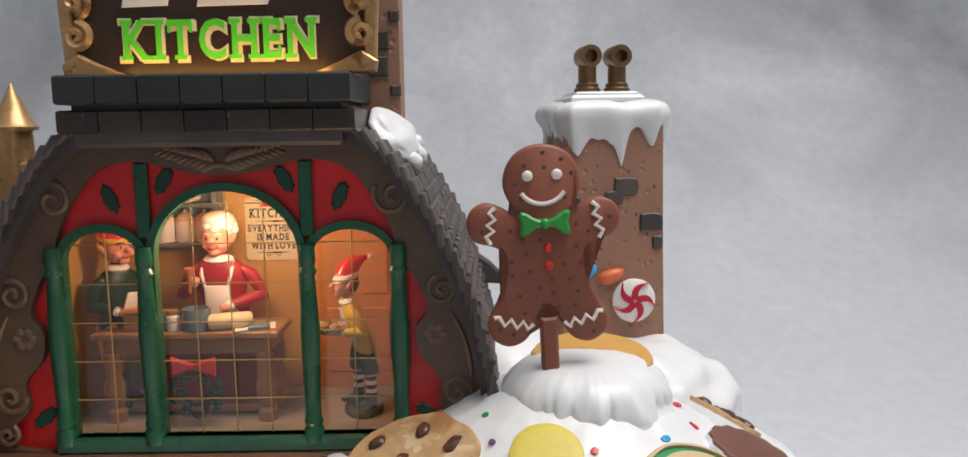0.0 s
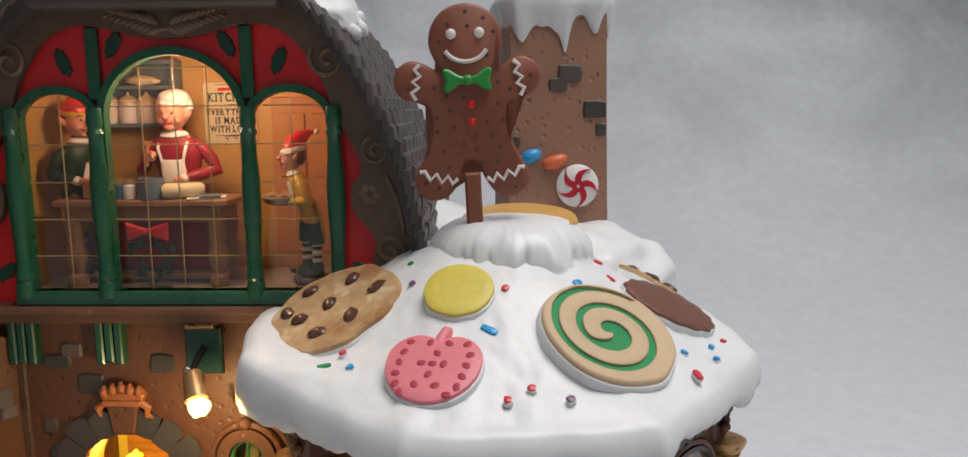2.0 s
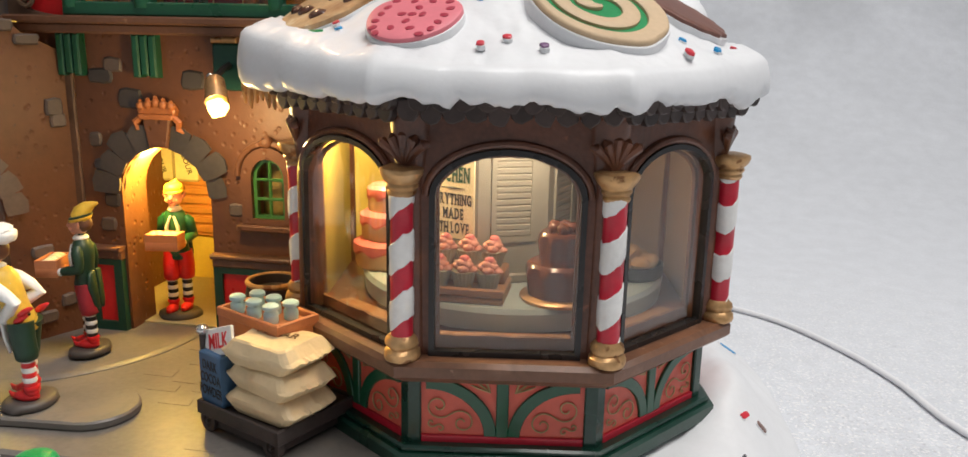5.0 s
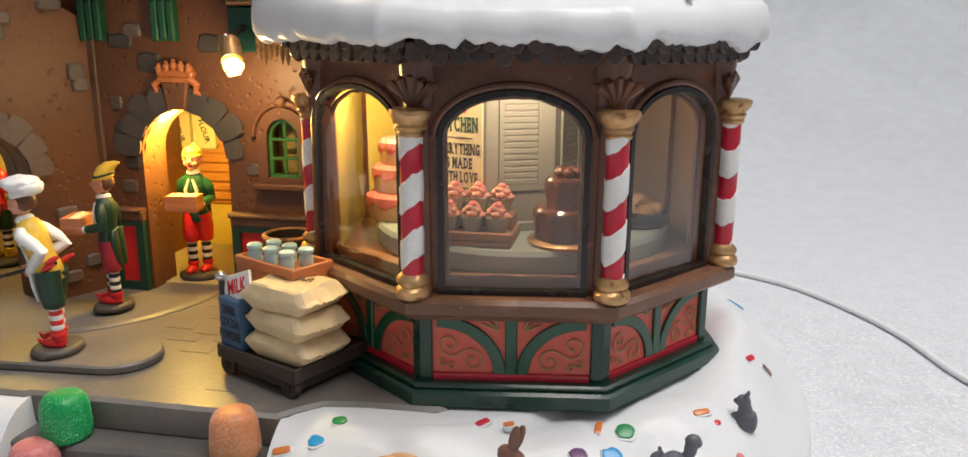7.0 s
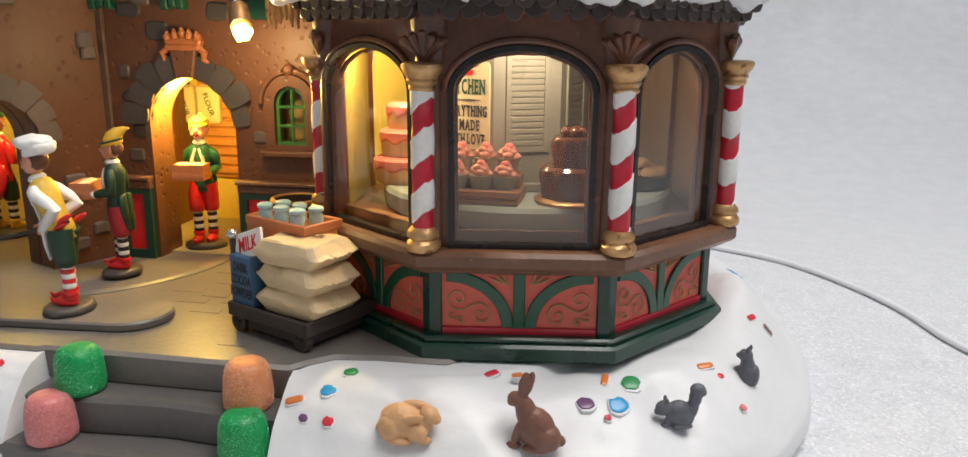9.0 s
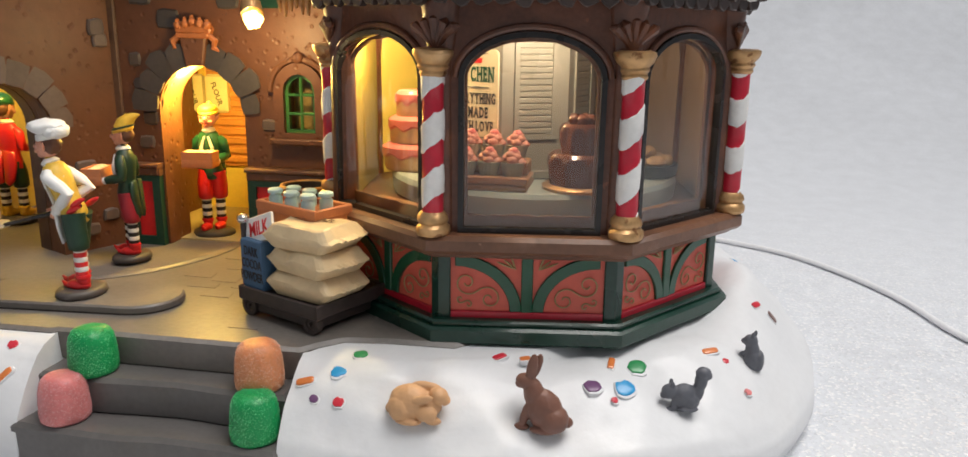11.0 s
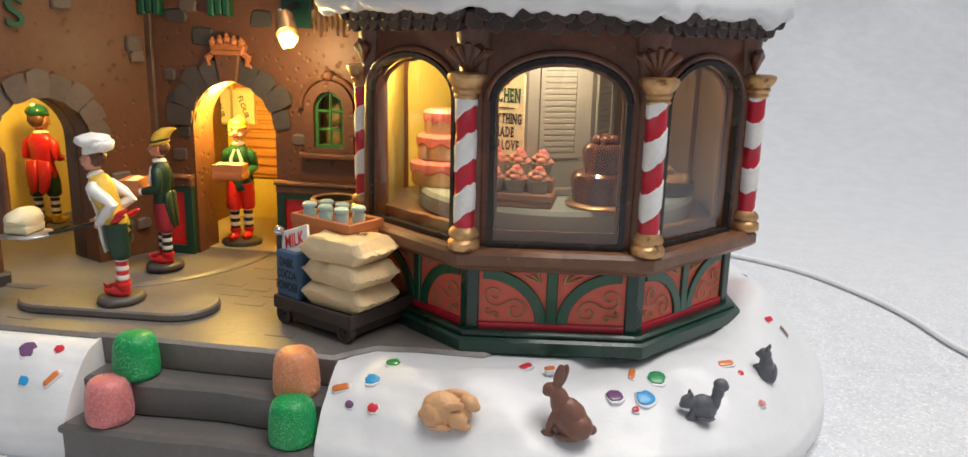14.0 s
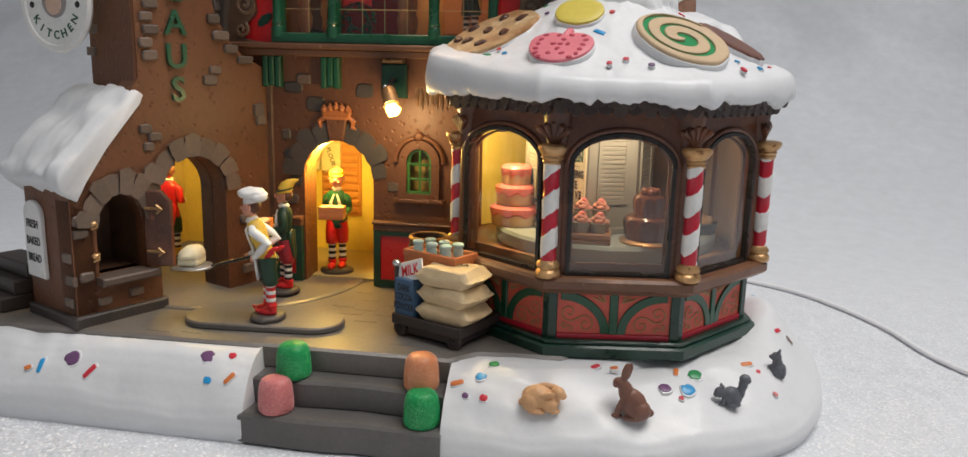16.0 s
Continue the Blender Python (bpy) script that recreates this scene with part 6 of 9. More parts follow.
def gumdrop(x, y, z, mat, coat, word, rz):
    ob = thing("gumdrop", x, y, z, "sugar-coated " + word + " gumdrop standing on a grey step", "gumdrop", "gumdrops on the steps", rz)
    bm = bmesh.new()
    lathe(bm, GUM_SHAPE, 0, 0, 36)
    for v in bm.verts:
        v.co *= 1 + 0.035 * noise.noise(v.co * 2.2 + Vector((x, y, 0)))
        v.co += Vector((noise.noise(v.co * 14), noise.noise(v.co * 14 + Vector((5, 0, 0))), 0)) * 0.008
        v.co.z = max(v.co.z, 0)
    part("jelly", bm, mat, ob, smooth=80)
    rnd = random.Random(int(x * 100))
    bm = bmesh.new()
    for k in range(4200):
        a, h = rnd.uniform(0, 2 * math.pi), rnd.uniform(0.05, 1.1) if k % 6 else rnd.uniform(1.02, 1.134)
        for (r0, h0), (r1, h1) in zip(GUM_SHAPE, GUM_SHAPE[1:]):
            if h0 <= h <= h1:
                r = r0 + (r1 - r0) * (h - h0) / (h1 - h0)
                break
        c = Vector((r * math.cos(a), r * math.sin(a), h))
        s = rnd.uniform(0.009, 0.022)
        vs = [bm.verts.new(c + Vector((rnd.uniform(-1, 1), rnd.uniform(-1, 1), rnd.uniform(-1, 1))).normalized() * s) for _ in range(4)]
        for tri in ((0, 1, 2), (0, 2, 3), (0, 3, 1), (1, 3, 2)):
            bm.faces.new([vs[q] for q in tri])
    sugar = part("sugar_coat", bm, coat, ob, smooth=0)
    tagged(sugar, kind="stuff")


def sugar(name, colour):
    return material(name, colour, 0.12, vary=0.1)


SUGAR_G, SUGAR_O, SUGAR_P = sugar("green_sugar", (0.16, 0.62, 0.28)), sugar("peach_sugar", (0.82, 0.52, 0.38)), sugar("pink_sugar", (0.74, 0.42, 0.42))
GUM_G, GUM_O, GUM_P = gum_material("green_gumdrop", (0.001, 0.30, 0.085)), gum_material("orange_gumdrop", (0.68, 0.27, 0.12)), gum_material("pink_gumdrop", (0.62, 0.20, 0.20))
gumdrop(-7.1, 14.02, 1.95, GUM_G, SUGAR_G, "emerald green", 0)
gumdrop(-2.8, 14.02, 1.95, GUM_O, SUGAR_O, "peach orange", 40)
gumdrop(-2.6, 13.28, 1.05, GUM_G, SUGAR_G, "emerald green", 80)
gumdrop(-7.4, 13.25, 1.05, GUM_P, SUGAR_P, "rosy pink", 120)

# ---- animal ornaments on the base, each one plain mesh ----
FUR_TAN = material("tan_ornament", (0.60, 0.34, 0.17), 0.5, vary=0.15, wear=(0.45, 0.22, 0.10))
FUR_BROWN = material("brown_ornament", (0.185, 0.085, 0.06), 0.45, vary=0.2, grain=5, bump=0.4)
FUR_GREY = material("charcoal_ornament", (0.115, 0.12, 0.14), 0.45, vary=0.2)


def ornament(name, x, y, z, rz, mat, label, lumps):
    """lumps: (x, y, z, rx, ry, rz, turn about y in degrees)"""
    bm = bmesh.new()
    for k, (a, b, c, r, s, t, turn) in enumerate(lumps):
        blob(bm, a, b, c, r, s, t, 0.06, 2, sub=3, turn=Matrix.Rotation(radians(turn), 3, "Y"), seed=k)
    ob = link(name, bm, mat, smooth=0)
    skin = ob.modifiers.new("skin", "REMESH")
    skin.mode, skin.voxel_size, skin.use_smooth_shade = "VOXEL", 0.00015, True
    soften = ob.modifiers.new("soften", "SMOOTH")
    soften.iterations, soften.factor = 4, 0.5
    ob.matrix_world = pose(x * CM, y * CM, z * CM, 0, 0, rz)
    return tagged(ob, label, "ornament", "animal ornaments on the base")


ornament("crouching_rabbit_ornament", 1.12, 13.62, 1.72, 0, FUR_TAN, "crouching tan rabbit ornament on white snow",
         [(-0.16, 0, 0.42, 0.5, 0.36, 0.42, 6), (-0.34, -0.14, 0.34, 0.32, 0.28, 0.32, 0), (0.2, 0, 0.4, 0.34, 0.28, 0.3, 0), (0.22, -0.24, 0.3, 0.26, 0.14, 0.2, 10), (0.47, -0.02, 0.63, 0.22, 0.2, 0.2, 20), (0.6, -0.02, 0.55, 0.13, 0.13, 0.12, 0),
          (0.14, -0.27, 0.62, 0.28, 0.07, 0.1, -16), (0.16, 0.12, 0.76, 0.34, 0.1, 0.12, 4), (0.36, -0.16, 0.1, 0.2, 0.1, 0.1, 0), (-0.16, -0.26, 0.08, 0.3, 0.12, 0.09, 0), (-0.64, 0, 0.24, 0.11, 0.12, 0.12, 0)])
ornament("sitting_rabbit_ornament", 3.75, 14.05, 1.53, 0, FUR_BROWN, "chocolate-brown rabbit ornament sitting upright with raised ears",
         [(0.12, 0, 0.5, 0.4, 0.32, 0.52, -25), (0.3, -0.05, 0.34, 0.36, 0.33, 0.34, 0), (-0.12, 0, 0.85, 0.24, 0.22, 0.4, -15), (-0.3, 0, 1.15, 0.25, 0.18, 0.18, 18), (-0.42, 0, 1.1, 0.13, 0.12, 0.11, 0),
          (-0.18, -0.07, 1.5, 0.12, 0.07, 0.34, 10), (-0.1, 0.08, 1.48, 0.11, 0.07, 0.32, 18), (-0.3, -0.08, 0.4, 0.1, 0.1, 0.36, 16), (-0.38, -0.06, 0.1, 0.18, 0.11, 0.08, 0), (0.12, -0.16, 0.1, 0.32, 0.14, 0.1, 0), (0.62, 0, 0.26, 0.13, 0.12, 0.13, 0)])
ornament("squirrel_ornament", 6.85, 15.5, 1.66, 10, FUR_GREY, "charcoal grey squirrel ornament with a curled tail",
         [(0.08, 0, 0.34, 0.3, 0.22, 0.3, 15), (0.2, 0, 0.24, 0.24, 0.24, 0.24, 0), (-0.26, 0, 0.44, 0.2, 0.16, 0.18, -25), (-0.38, 0, 0.36, 0.1, 0.1, 0.09, 0), (-0.22, -0.09, 0.64, 0.05, 0.04, 0.08, 0), (-0.22, 0.09, 0.64, 0.05, 0.04, 0.08, 0),
          (-0.16, -0.08, 0.14, 0.08, 0.08, 0.16, 0), (-0.2, -0.08, 0.05, 0.13, 0.08, 0.05, 0), (0.16, -0.12, 0.06, 0.24, 0.12, 0.07, 0), (0.38, 0, 0.44, 0.15, 0.13, 0.3, 10), (0.44, 0, 0.7, 0.15, 0.14, 0.26, 4), (0.48, 0, 0.9, 0.18, 0.15, 0.15, 0), (0.58, 0, 0.84, 0.11, 0.11, 0.11, 0)])
ornament("squirrel_ornament", 8.7, 17.62, 1.86, -20, FUR_GREY, "charcoal grey squirrel ornament sitting upright",
         [(0.0, 0, 0.3, 0.24, 0.22, 0.32, 0), (-0.02, 0, 0.52, 0.18, 0.17, 0.28, 0), (-0.08, 0, 0.78, 0.18, 0.15, 0.17, 0), (-0.22, 0, 0.76, 0.1, 0.09, 0.08, 0), (0.0, 0.08, 0.96, 0.05, 0.04, 0.1, 10), (-0.02, -0.08, 0.96, 0.05, 0.04, 0.1, 10),
          (0.16, 0, 0.3, 0.13, 0.16, 0.28, 0), (-0.16, -0.1, 0.06, 0.2, 0.09, 0.06, 0), (-0.2, -0.08, 0.46, 0.14, 0.06, 0.06, -20)])

# ---- flat cart with sacks, boxes and bottles ----
CARTWOOD = material("dark_cart_wood", (0.05, 0.037, 0.033), 0.45, vary=0.3, wear=(0.10, 0.075, 0.065))
SACK = material("cream_paper_sack", (0.68, 0.52, 0.31), 0.42, vary=0.1, bump=0.4, wear=(0.50, 0.36, 0.19), wear_at=0.66)
CRATE = material("orange_crate", (0.55, 0.20, 0.085), 0.45, vary=0.12)
BLUEBOX = material("blue_cardboard", (0.06, 0.13, 0.235), 0.5, vary=0.1)
BOTTLE = material("pale_blue_bottle", (0.42, 0.60, 0.62), 0.35, vary=0.1)
CART = pose(-2.62 * CM, 16.98 * CM, 2.76 * CM, 0, 0, -25)


def cart_local(ob, x, y, z, rz=0.0, rx=0.0, ry=0.0):
    ob.matrix_world = CART @ pose(x * CM, y * CM, z * CM, rx, ry, rz)
    return ob


def build_cart():
    cart = thing("flat_cart", 0, 0, 0, "dark brown wooden flat cart with small wheels", "cart")
    cart.matrix_world = CART
    for k in range(4):
        bm = bmesh.new()
        box(bm, -1.4, 1.4, -1.22 + 0.61 * k, -1.22 + 0.61 * (k + 1) - 0.02, 0.5, 0.72, 0.03)
        part("plank", bm, CARTWOOD, cart)
    bm = bmesh.new()
    box(bm, -1.44, 1.44, -1.27, -1.2, 0.42, 0.8, 0.03)
    box(bm, -1.44, 1.44, 1.2, 1.27, 0.42, 0.8, 0.03)
    box(bm, -1.46, -1.38, -1.27, 1.27, 0.42, 0.8, 0.03)
    box(bm, 1.38, 1.46, -1.27, 1.27, 0.42, 0.8, 0.03)
    part("side_rail", bm, CARTWOOD, cart)
    bm = bmesh.new()
    box(bm, -1.3, 1.3, -1.14, 1.14, 0.14, 0.5, 0.03)
    part("underframe", bm, CARTWOOD, cart)
    for x in (-1.15, 1.15):
        for y in (-1.12, 1.12):
            wheel = new("wheel")
            wheel.parent = cart
            wheel.location = (x * CM, y * CM, 0.28 * CM)
            bm = bmesh.new()
            g = face_place(0, 0, 0)
            lathe(bm, [(0.1, -0.1), (0.27, -0.1), (0.28, -0.05), (0.28, 0.05), (0.27, 0.1), (0.16, 0.1), (0.14, 0.06), (0.05, 0.06), (0.04, 0.14)], 0, 0, 18, place=lambda u, v, d: g(u, v, d))
            part("tyre", bm, CARTWOOD, wheel)
    bm = bmesh.new()
    tube(bm, [(-1.5, -0.92, 0.5), (-1.53, -0.94, 1.9), (-1.53, -0.95, 2.42)], [0.09, 0.08, 0.08], 8)
    part("handle_post", bm, CARTWOOD, cart)
    bm = bmesh.new()
    blob(bm, -1.53, -0.95, 2.5, 0.16, 0.16, 0.14, sub=2)
    part("knob", bm, material("silver_knob", (0.6, 0.6, 0.6), 0.25, metal=0.9, vary=0.1), cart, "silver knob")

    def sack(z, rz, seed, dx):
        ob = thing("paper_sack", 0, 0, 0, "creased cream paper sack stacked on the cart", "sack", "sacks on the cart")
        cart_local(ob, 0.5 + dx, -0.3, z, rz)
        bm = bmesh.new()
        rings = []
        for w, d, z_, seam in ((0.78, 0.66, 0.0, 0), (0.84, 0.72, 0.03, 0), (1.04, 0.8, 0.24, 0.3), (1.14, 0.81, 0.31, 1), (1.15, 0.81, 0.34, 1), (1.04, 0.8, 0.4, 0.3), (0.86, 0.72, 0.6, 0), (0.8, 0.66, 0.64, 0), (0.4, 0.3, 0.65, 0)):
            ring = []
            for i in range(72):
                a = 2 * math.pi * i / 72
                c_, s_ = math.cos(a), math.sin(a)
                kk = 1 / max(abs(c_), abs(s_), (abs(c_) + abs(s_)) / 1.88)
                x_, y_ = w * kk * c_, d * kk * s_
                end = max(0, abs(c_) - abs(s_)) ** 0.5 if abs(c_) > abs(s_) else 0
                x_ += 0.09 * seam * end * (1 if c_ > 0 else -1) * (1 - abs(s_))
                crease = abs(noise.noise(Vector((x_ * 1.6, y_ * 1.6, seed + z_ * 2)))) * 0.13 - 0.03
                fine = 0.03 * abs(noise.noise(Vector((x_ * 5, y_ * 5, seed + 3 + z_ * 3))))
                pleat = 0.035 * math.sin(40 * s_ * kk) * seam * end
                zz = z_ - (crease + fine) * (z_ > 0.1) * (0.4 if seam == 1 else 1) + pleat
                ring.append((x_ - c_ * crease * 0.5, y_ - s_ * crease * 0.5, min(0.66, max(0, zz))))
            rings.append(ring)
        loft(bm, rings)
        part("paper_bag", bm, SACK, ob, smooth=11)
        return ob

    sack(0.72, 2, 1.0, 0)
    sack(1.34, -3, 5.0, 0.02)
    top = sack(1.96, 4, 9.0, -0.06)
    writing("sack_lettering", "SUGAR", 0.36, material("brown_ink", (0.16, 0.09, 0.04), 0.6, vary=0.2), top, Matrix.Translation((0.0, 0.05, 0.69)) @ Matrix.Rotation(radians(8), 4, "Z"), 0.004)

    boxb = thing("cocoa_box", 0, 0, 0, "blue cardboard cocoa powder box on the cart", "box")
    cart_local(boxb, -1.0, -0.78, 0.72, -3)
    bm = bmesh.new()
    box(bm, -0.42, 0.42, -0.38, 0.38, 0.0, 1.32, 0.03)
    part("carton", bm, BLUEBOX, boxb)
    writing("box_lettering", "DARK\nCOCOA\nPOWDER", 0.35, INK, boxb, Matrix.Translation((0, -0.39, 0.68)) @ Matrix.Rotation(radians(90), 4, "X"), 0.004, wide=0.62)
    crate = thing("bottle_crate", 0, 0, 0, "orange crate holding pale blue bottles on the cart", "crate")
    cart_local(crate, -0.62, 0.28, 0.72, -2)
    bm = bmesh.new()
    box(bm, -1.1, 1.2, -0.62, 0.62, 0.0, 2.0, 0.05)
    part("crate_body", bm, CRATE, crate)
    bm = bmesh.new()
    for x0, x1, y0, y1 in ((-1.12, 1.22, -0.64, -0.54), (-1.12, 1.22, 0.54, 0.64), (-1.12, -1.02, -0.54, 0.54), (1.12, 1.22, -0.54, 0.54)):
        box(bm, x0, x1, y0, y1, 1.9, 2.16, 0.03)
    part("crate_rim", bm, CRATE, crate)
    tag = new("milk_sign")
    tag.parent = crate
    tag.matrix_local = pose(-0.26 * CM, -1.2 * CM, 1.6 * CM, -12, -20, 0)
    tag.scale = (1.25, 1.25, 1.25)
    tagged(tag, "small white sign with red lettering")
    bm = bmesh.new()
    box(bm, -0.46, 0.46, -0.03, 0.03, -0.27, 0.27, 0.015)
    part("board", bm, WHITE, tag)
    writing("sign_lettering", "MILK", 0.42, RED, tag, Matrix.Translation((0, -0.035, 0)) @ Matrix.Rotation(radians(90), 4, "X"), 0.006, wide=0.72)
    bottle = None
    for k in range(6):
        x, y = -0.72 + 0.62 * (k % 3) + 0.15 * (k // 3), -0.28 + 0.5 * (k // 3)
        m = CART @ pose((-0.62 + x) * CM, (0.28 + y) * CM, 2.72 * CM)
        if bottle is None:
            bottle = thing("milk_bottle", 0, 0, 0, "small pale blue bottle with a rounded cap in the crate", "bottle", "bottles in the crate")
            bottle.matrix_world = m
            bm = bmesh.new()
            lathe(bm, [(0.17, 0.0), (0.18, 0.05), (0.18, 0.24), (0.14, 0.3), (0.14, 0.34)], 0, 0, 14)
            part("bottle_body", bm, BOTTLE, bottle)
            bm = bmesh.new()
            lathe(bm, [(0.15, 0.33), (0.2, 0.35), (0.2, 0.43), (0.15, 0.47), (0.03, 0.475)], 0, 0, 14)
            part("cap", bm, BOTTLE, bottle)
        else:
            copy_thing(bottle, m)


build_cart()

# ---- white cable on the cloth ----
bm = bmesh.new()
pts = [Vector(p) for p in ((7.4, 33.0, 0.6), (7.9, 36.4, 0.13), (9.0, 37.9, 0.13), (10.6, 37.4, 0.13), (13.0, 35.6, 0.13), (14.9, 32.7, 0.13), (16.1, 29.8, 0.13), (16.8, 26.6, 0.13), (18.0, 24.1, 0.13), (20.5, 20.5, 0.13), (26, 15, 0.13), (36, 9, 0.13))]
fine = []
for i in range(len(pts) - 1):
    p0, p1, p2, p3 = (pts[min(max(i + k - 1, 0), len(pts) - 1)] for k in range(4))
    for s in range(10):
        t = s / 10
        fine.append(0.5 * (2 * p1 + (p2 - p0) * t + (2 * p0 - 5 * p1 + 4 * p2 - p3) * t * t + (3 * p1 - p0 - 3 * p2 + p3) * t ** 3))
tube(bm, fine, 0.115, 10)
link("power_cable", bm, material("white_cable_sheath", (0.80, 0.80, 0.82), 0.4, vary=0.05), label="thin white power cable lying on the snow cloth", category="cable", smooth=80)

# ---- details of the ground-floor wall ----
def build_wall_details():
    for x in (-11.15, -8.66, -3.6):
        b = new("bracket")
        b.parent = house
        tagged(b, "dark green ribbed bracket")
        for k in range(3):
            bm = bmesh.new()
            u = x - HX + (k - 1) * 0.27
            slab(bm, [(u - 0.12, 10.95 + 0.06 * (k % 2)), (u + 0.12, 10.95 + 0.06 * (k % 2)), (u + 0.12, 12.2), (u - 0.12, 12.2)], -0.05, 0.34, 0.05, front)
            part("rib", bm, GREEN, b)
    # lamp plate, arm, shade, glowing bulb
    lampo = thing("wall_lamp", -6.03, 22.2, 11.4, "small gold wall spotlight, switched on, on a dark plate", "lamp")
    g = face_place(0, 0, 0)
    bm = bmesh.new()
    box(bm, -0.52, 0.52, -0.75, 0.6, -0.02, 0.2, 0.05, g)
    part("plate", bm, LEAF, lampo)
    bm = bmesh.new()
    box(bm, -0.4, 0.4, 0.62, 0.78, -0.02, 0.5, 0.05, g)
    part("gold_strip", bm, GOLD, lampo)
    bm = bmesh.new()
    tube(bm, [(0, -0.1, 0.0), (0.02, -0.6, -0.12), (0.06, -1.2, -0.35)], 0.1, 10)
    part("arm", bm, BLACK, lampo)
    bm = bmesh.new()
    a, b = Vector((0.06, -1.2, -0.35)), Vector((0.46, -1.85, -1.2))
    tube(bm, [a.lerp(b, t) for t in (0, 0.08, 0.5, 0.72, 0.74)], [0.2, 0.27, 0.31, 0.33, 0.27], 18)
    part("shade", bm, GOLD, lampo, "gold lamp shade")
    bm = bmesh.new()
    blob(bm, a.x - 0.12, a.y, a.z + 0.05, 0.12, 0.12, 0.12, sub=2)
    part("clip", bm, material("steel_clip", (0.5, 0.5, 0.5), 0.25, metal=0.9, vary=0.1), lampo, "shiny steel clip")
    bm = bmesh.new()
    c = a.lerp(b, 0.88)
    blob(bm, c.x, c.y, c.z, 0.29, 0.27, 0.27, 0.35, 2.2)
    glow = material("lit_bulb", (1.0, 0.72, 0.20), 0.4, vary=0.3, grain=2, emit=6.0)
    part("bulb", bm, glow, lampo, "glowing warm white bulb")
    # keystone and its crown ornament
    bm = bmesh.new()
    slab(bm, [(-2.05 - 0.3, 8.85), (-2.05 + 0.3, 8.85), (-2.05 + 0.46, 9.75), (-2.05 - 0.46, 9.75)], -0.1, 0.3, 0.05, front)
    part("keystone", bm, STUCCO, house, "orange-brown keystone")
    bm = bmesh.new()
    for k in range(5):
        u = -2.05 + (k - 2) * 0.25
        blob(bm, *front(u, 10.2 - 0.05 * abs(k - 2), 0.2), 0.14, 0.15, 0.15, 0.2, 2, sub=2, seed=k)
        blob(bm, *front(u, 10.36 - 0.06 * abs(k - 2), 0.22), 0.07, 0.1, 0.08, sub=1)
    for s in (-1, 1):
        tube(bm, [front(-2.05 + s * 0.5, 9.8, 0.16), front(-2.05 + s * 0.72, 9.62, 0.18), front(-2.05 + s * 0.66, 9.42, 0.16), front(-2.05 + s * 0.86, 9.3, 0.1)], [0.1, 0.12, 0.1, 0.05], 7)
    slab(bm, [(-2.62, 9.84), (-1.48, 9.84), (-1.42, 9.98), (-1.5, 10.12), (-2.6, 10.12), (-2.68, 9.98)], -0.05, 0.26, 0.05, front)
    slab(bm, [(-2.56, 9.7), (-1.54, 9.7), (-1.48, 9.78), (-1.5, 9.86), (-2.6, 9.86), (-2.62, 9.78)], -0.05, 0.32, 0.03, front)
    # the lamp's orange light on the crown is put into its base colour
    part("keystone_crown", bm, material("lamplit_orange_crown", (0.46, 0.15, 0.045), 0.45, vary=0.25), house, "carved crown ornament")
    # little green window
    win = new("window")
    win.parent = house
    bm = bmesh.new()
    holed(bm, arch(0.85, 6.55, 8.1, 0.9, 1.42, 14), [arch(0.52, 6.8, 8.1, 0.55, 1.42, 14)], -0.1, 0.22, front)
    part("stone_surround", bm, STUCCO, win, "rounded stucco surround")
    bm = bmesh.new()
    box(bm, 0.4, 2.5, 6.42, 6.62, -0.1, 0.35, 0.05, front)
    part("window_sill", bm, STUCCO, win)
    bm = bmesh.new()
    holed(bm, arch(0.54, 6.78, 8.1, 0.57, 1.42, 14), [arch(0.41, 6.9, 8.1, 0.44, 1.42, 14)], -0.12, 0.06, front)
    green2 = material("leaf_green_paint", (0.05, 0.17, 0.04), 0.35, vary=0.15)
    part("window_frame", bm, green2, win, "leaf green window frame")
    for pts in (((1.42, 6.85), (1.42, 8.6)), ((0.95, 7.4), (1.9, 7.4)), ((0.95, 8.0), (1.9, 8.0))):
        bm = bmesh.new()
        tube(bm, [front(*p, 0.0) for p in pts], 0.055, 6)
        part("glazing_bar", bm, green2, win)
    # added board: the panes' dim, yellow-patched room light is in its colour
    bm = bmesh.new()
    slab(bm, arch(0.7, 6.6, 8.1, 0.72, 1.42, 14), -0.72, -0.62, 0.02, front)
    part("inner_board", bm, material("dim_pane_light_tone", (0.30, 0.21, 0.06), 0.4, vary=0.4, wear=(0.5, 0.38, 0.12), wear_at=0.55), win, "added olive board imitating dim light behind the bars")
    bm = bmesh.new()
    blob(bm, *front(1.42, 9.15, 0.15), 0.2, 0.15, 0.2, sub=2)
    tube(bm, [front(1.42 + 1.0 * math.cos(math.pi * i / 12), 8.1 + 1.02 * math.sin(math.pi * i / 12), 0.12) for i in range(13)], 0.1, 8)
    part("hood_moulding", bm, STUCCO, win)
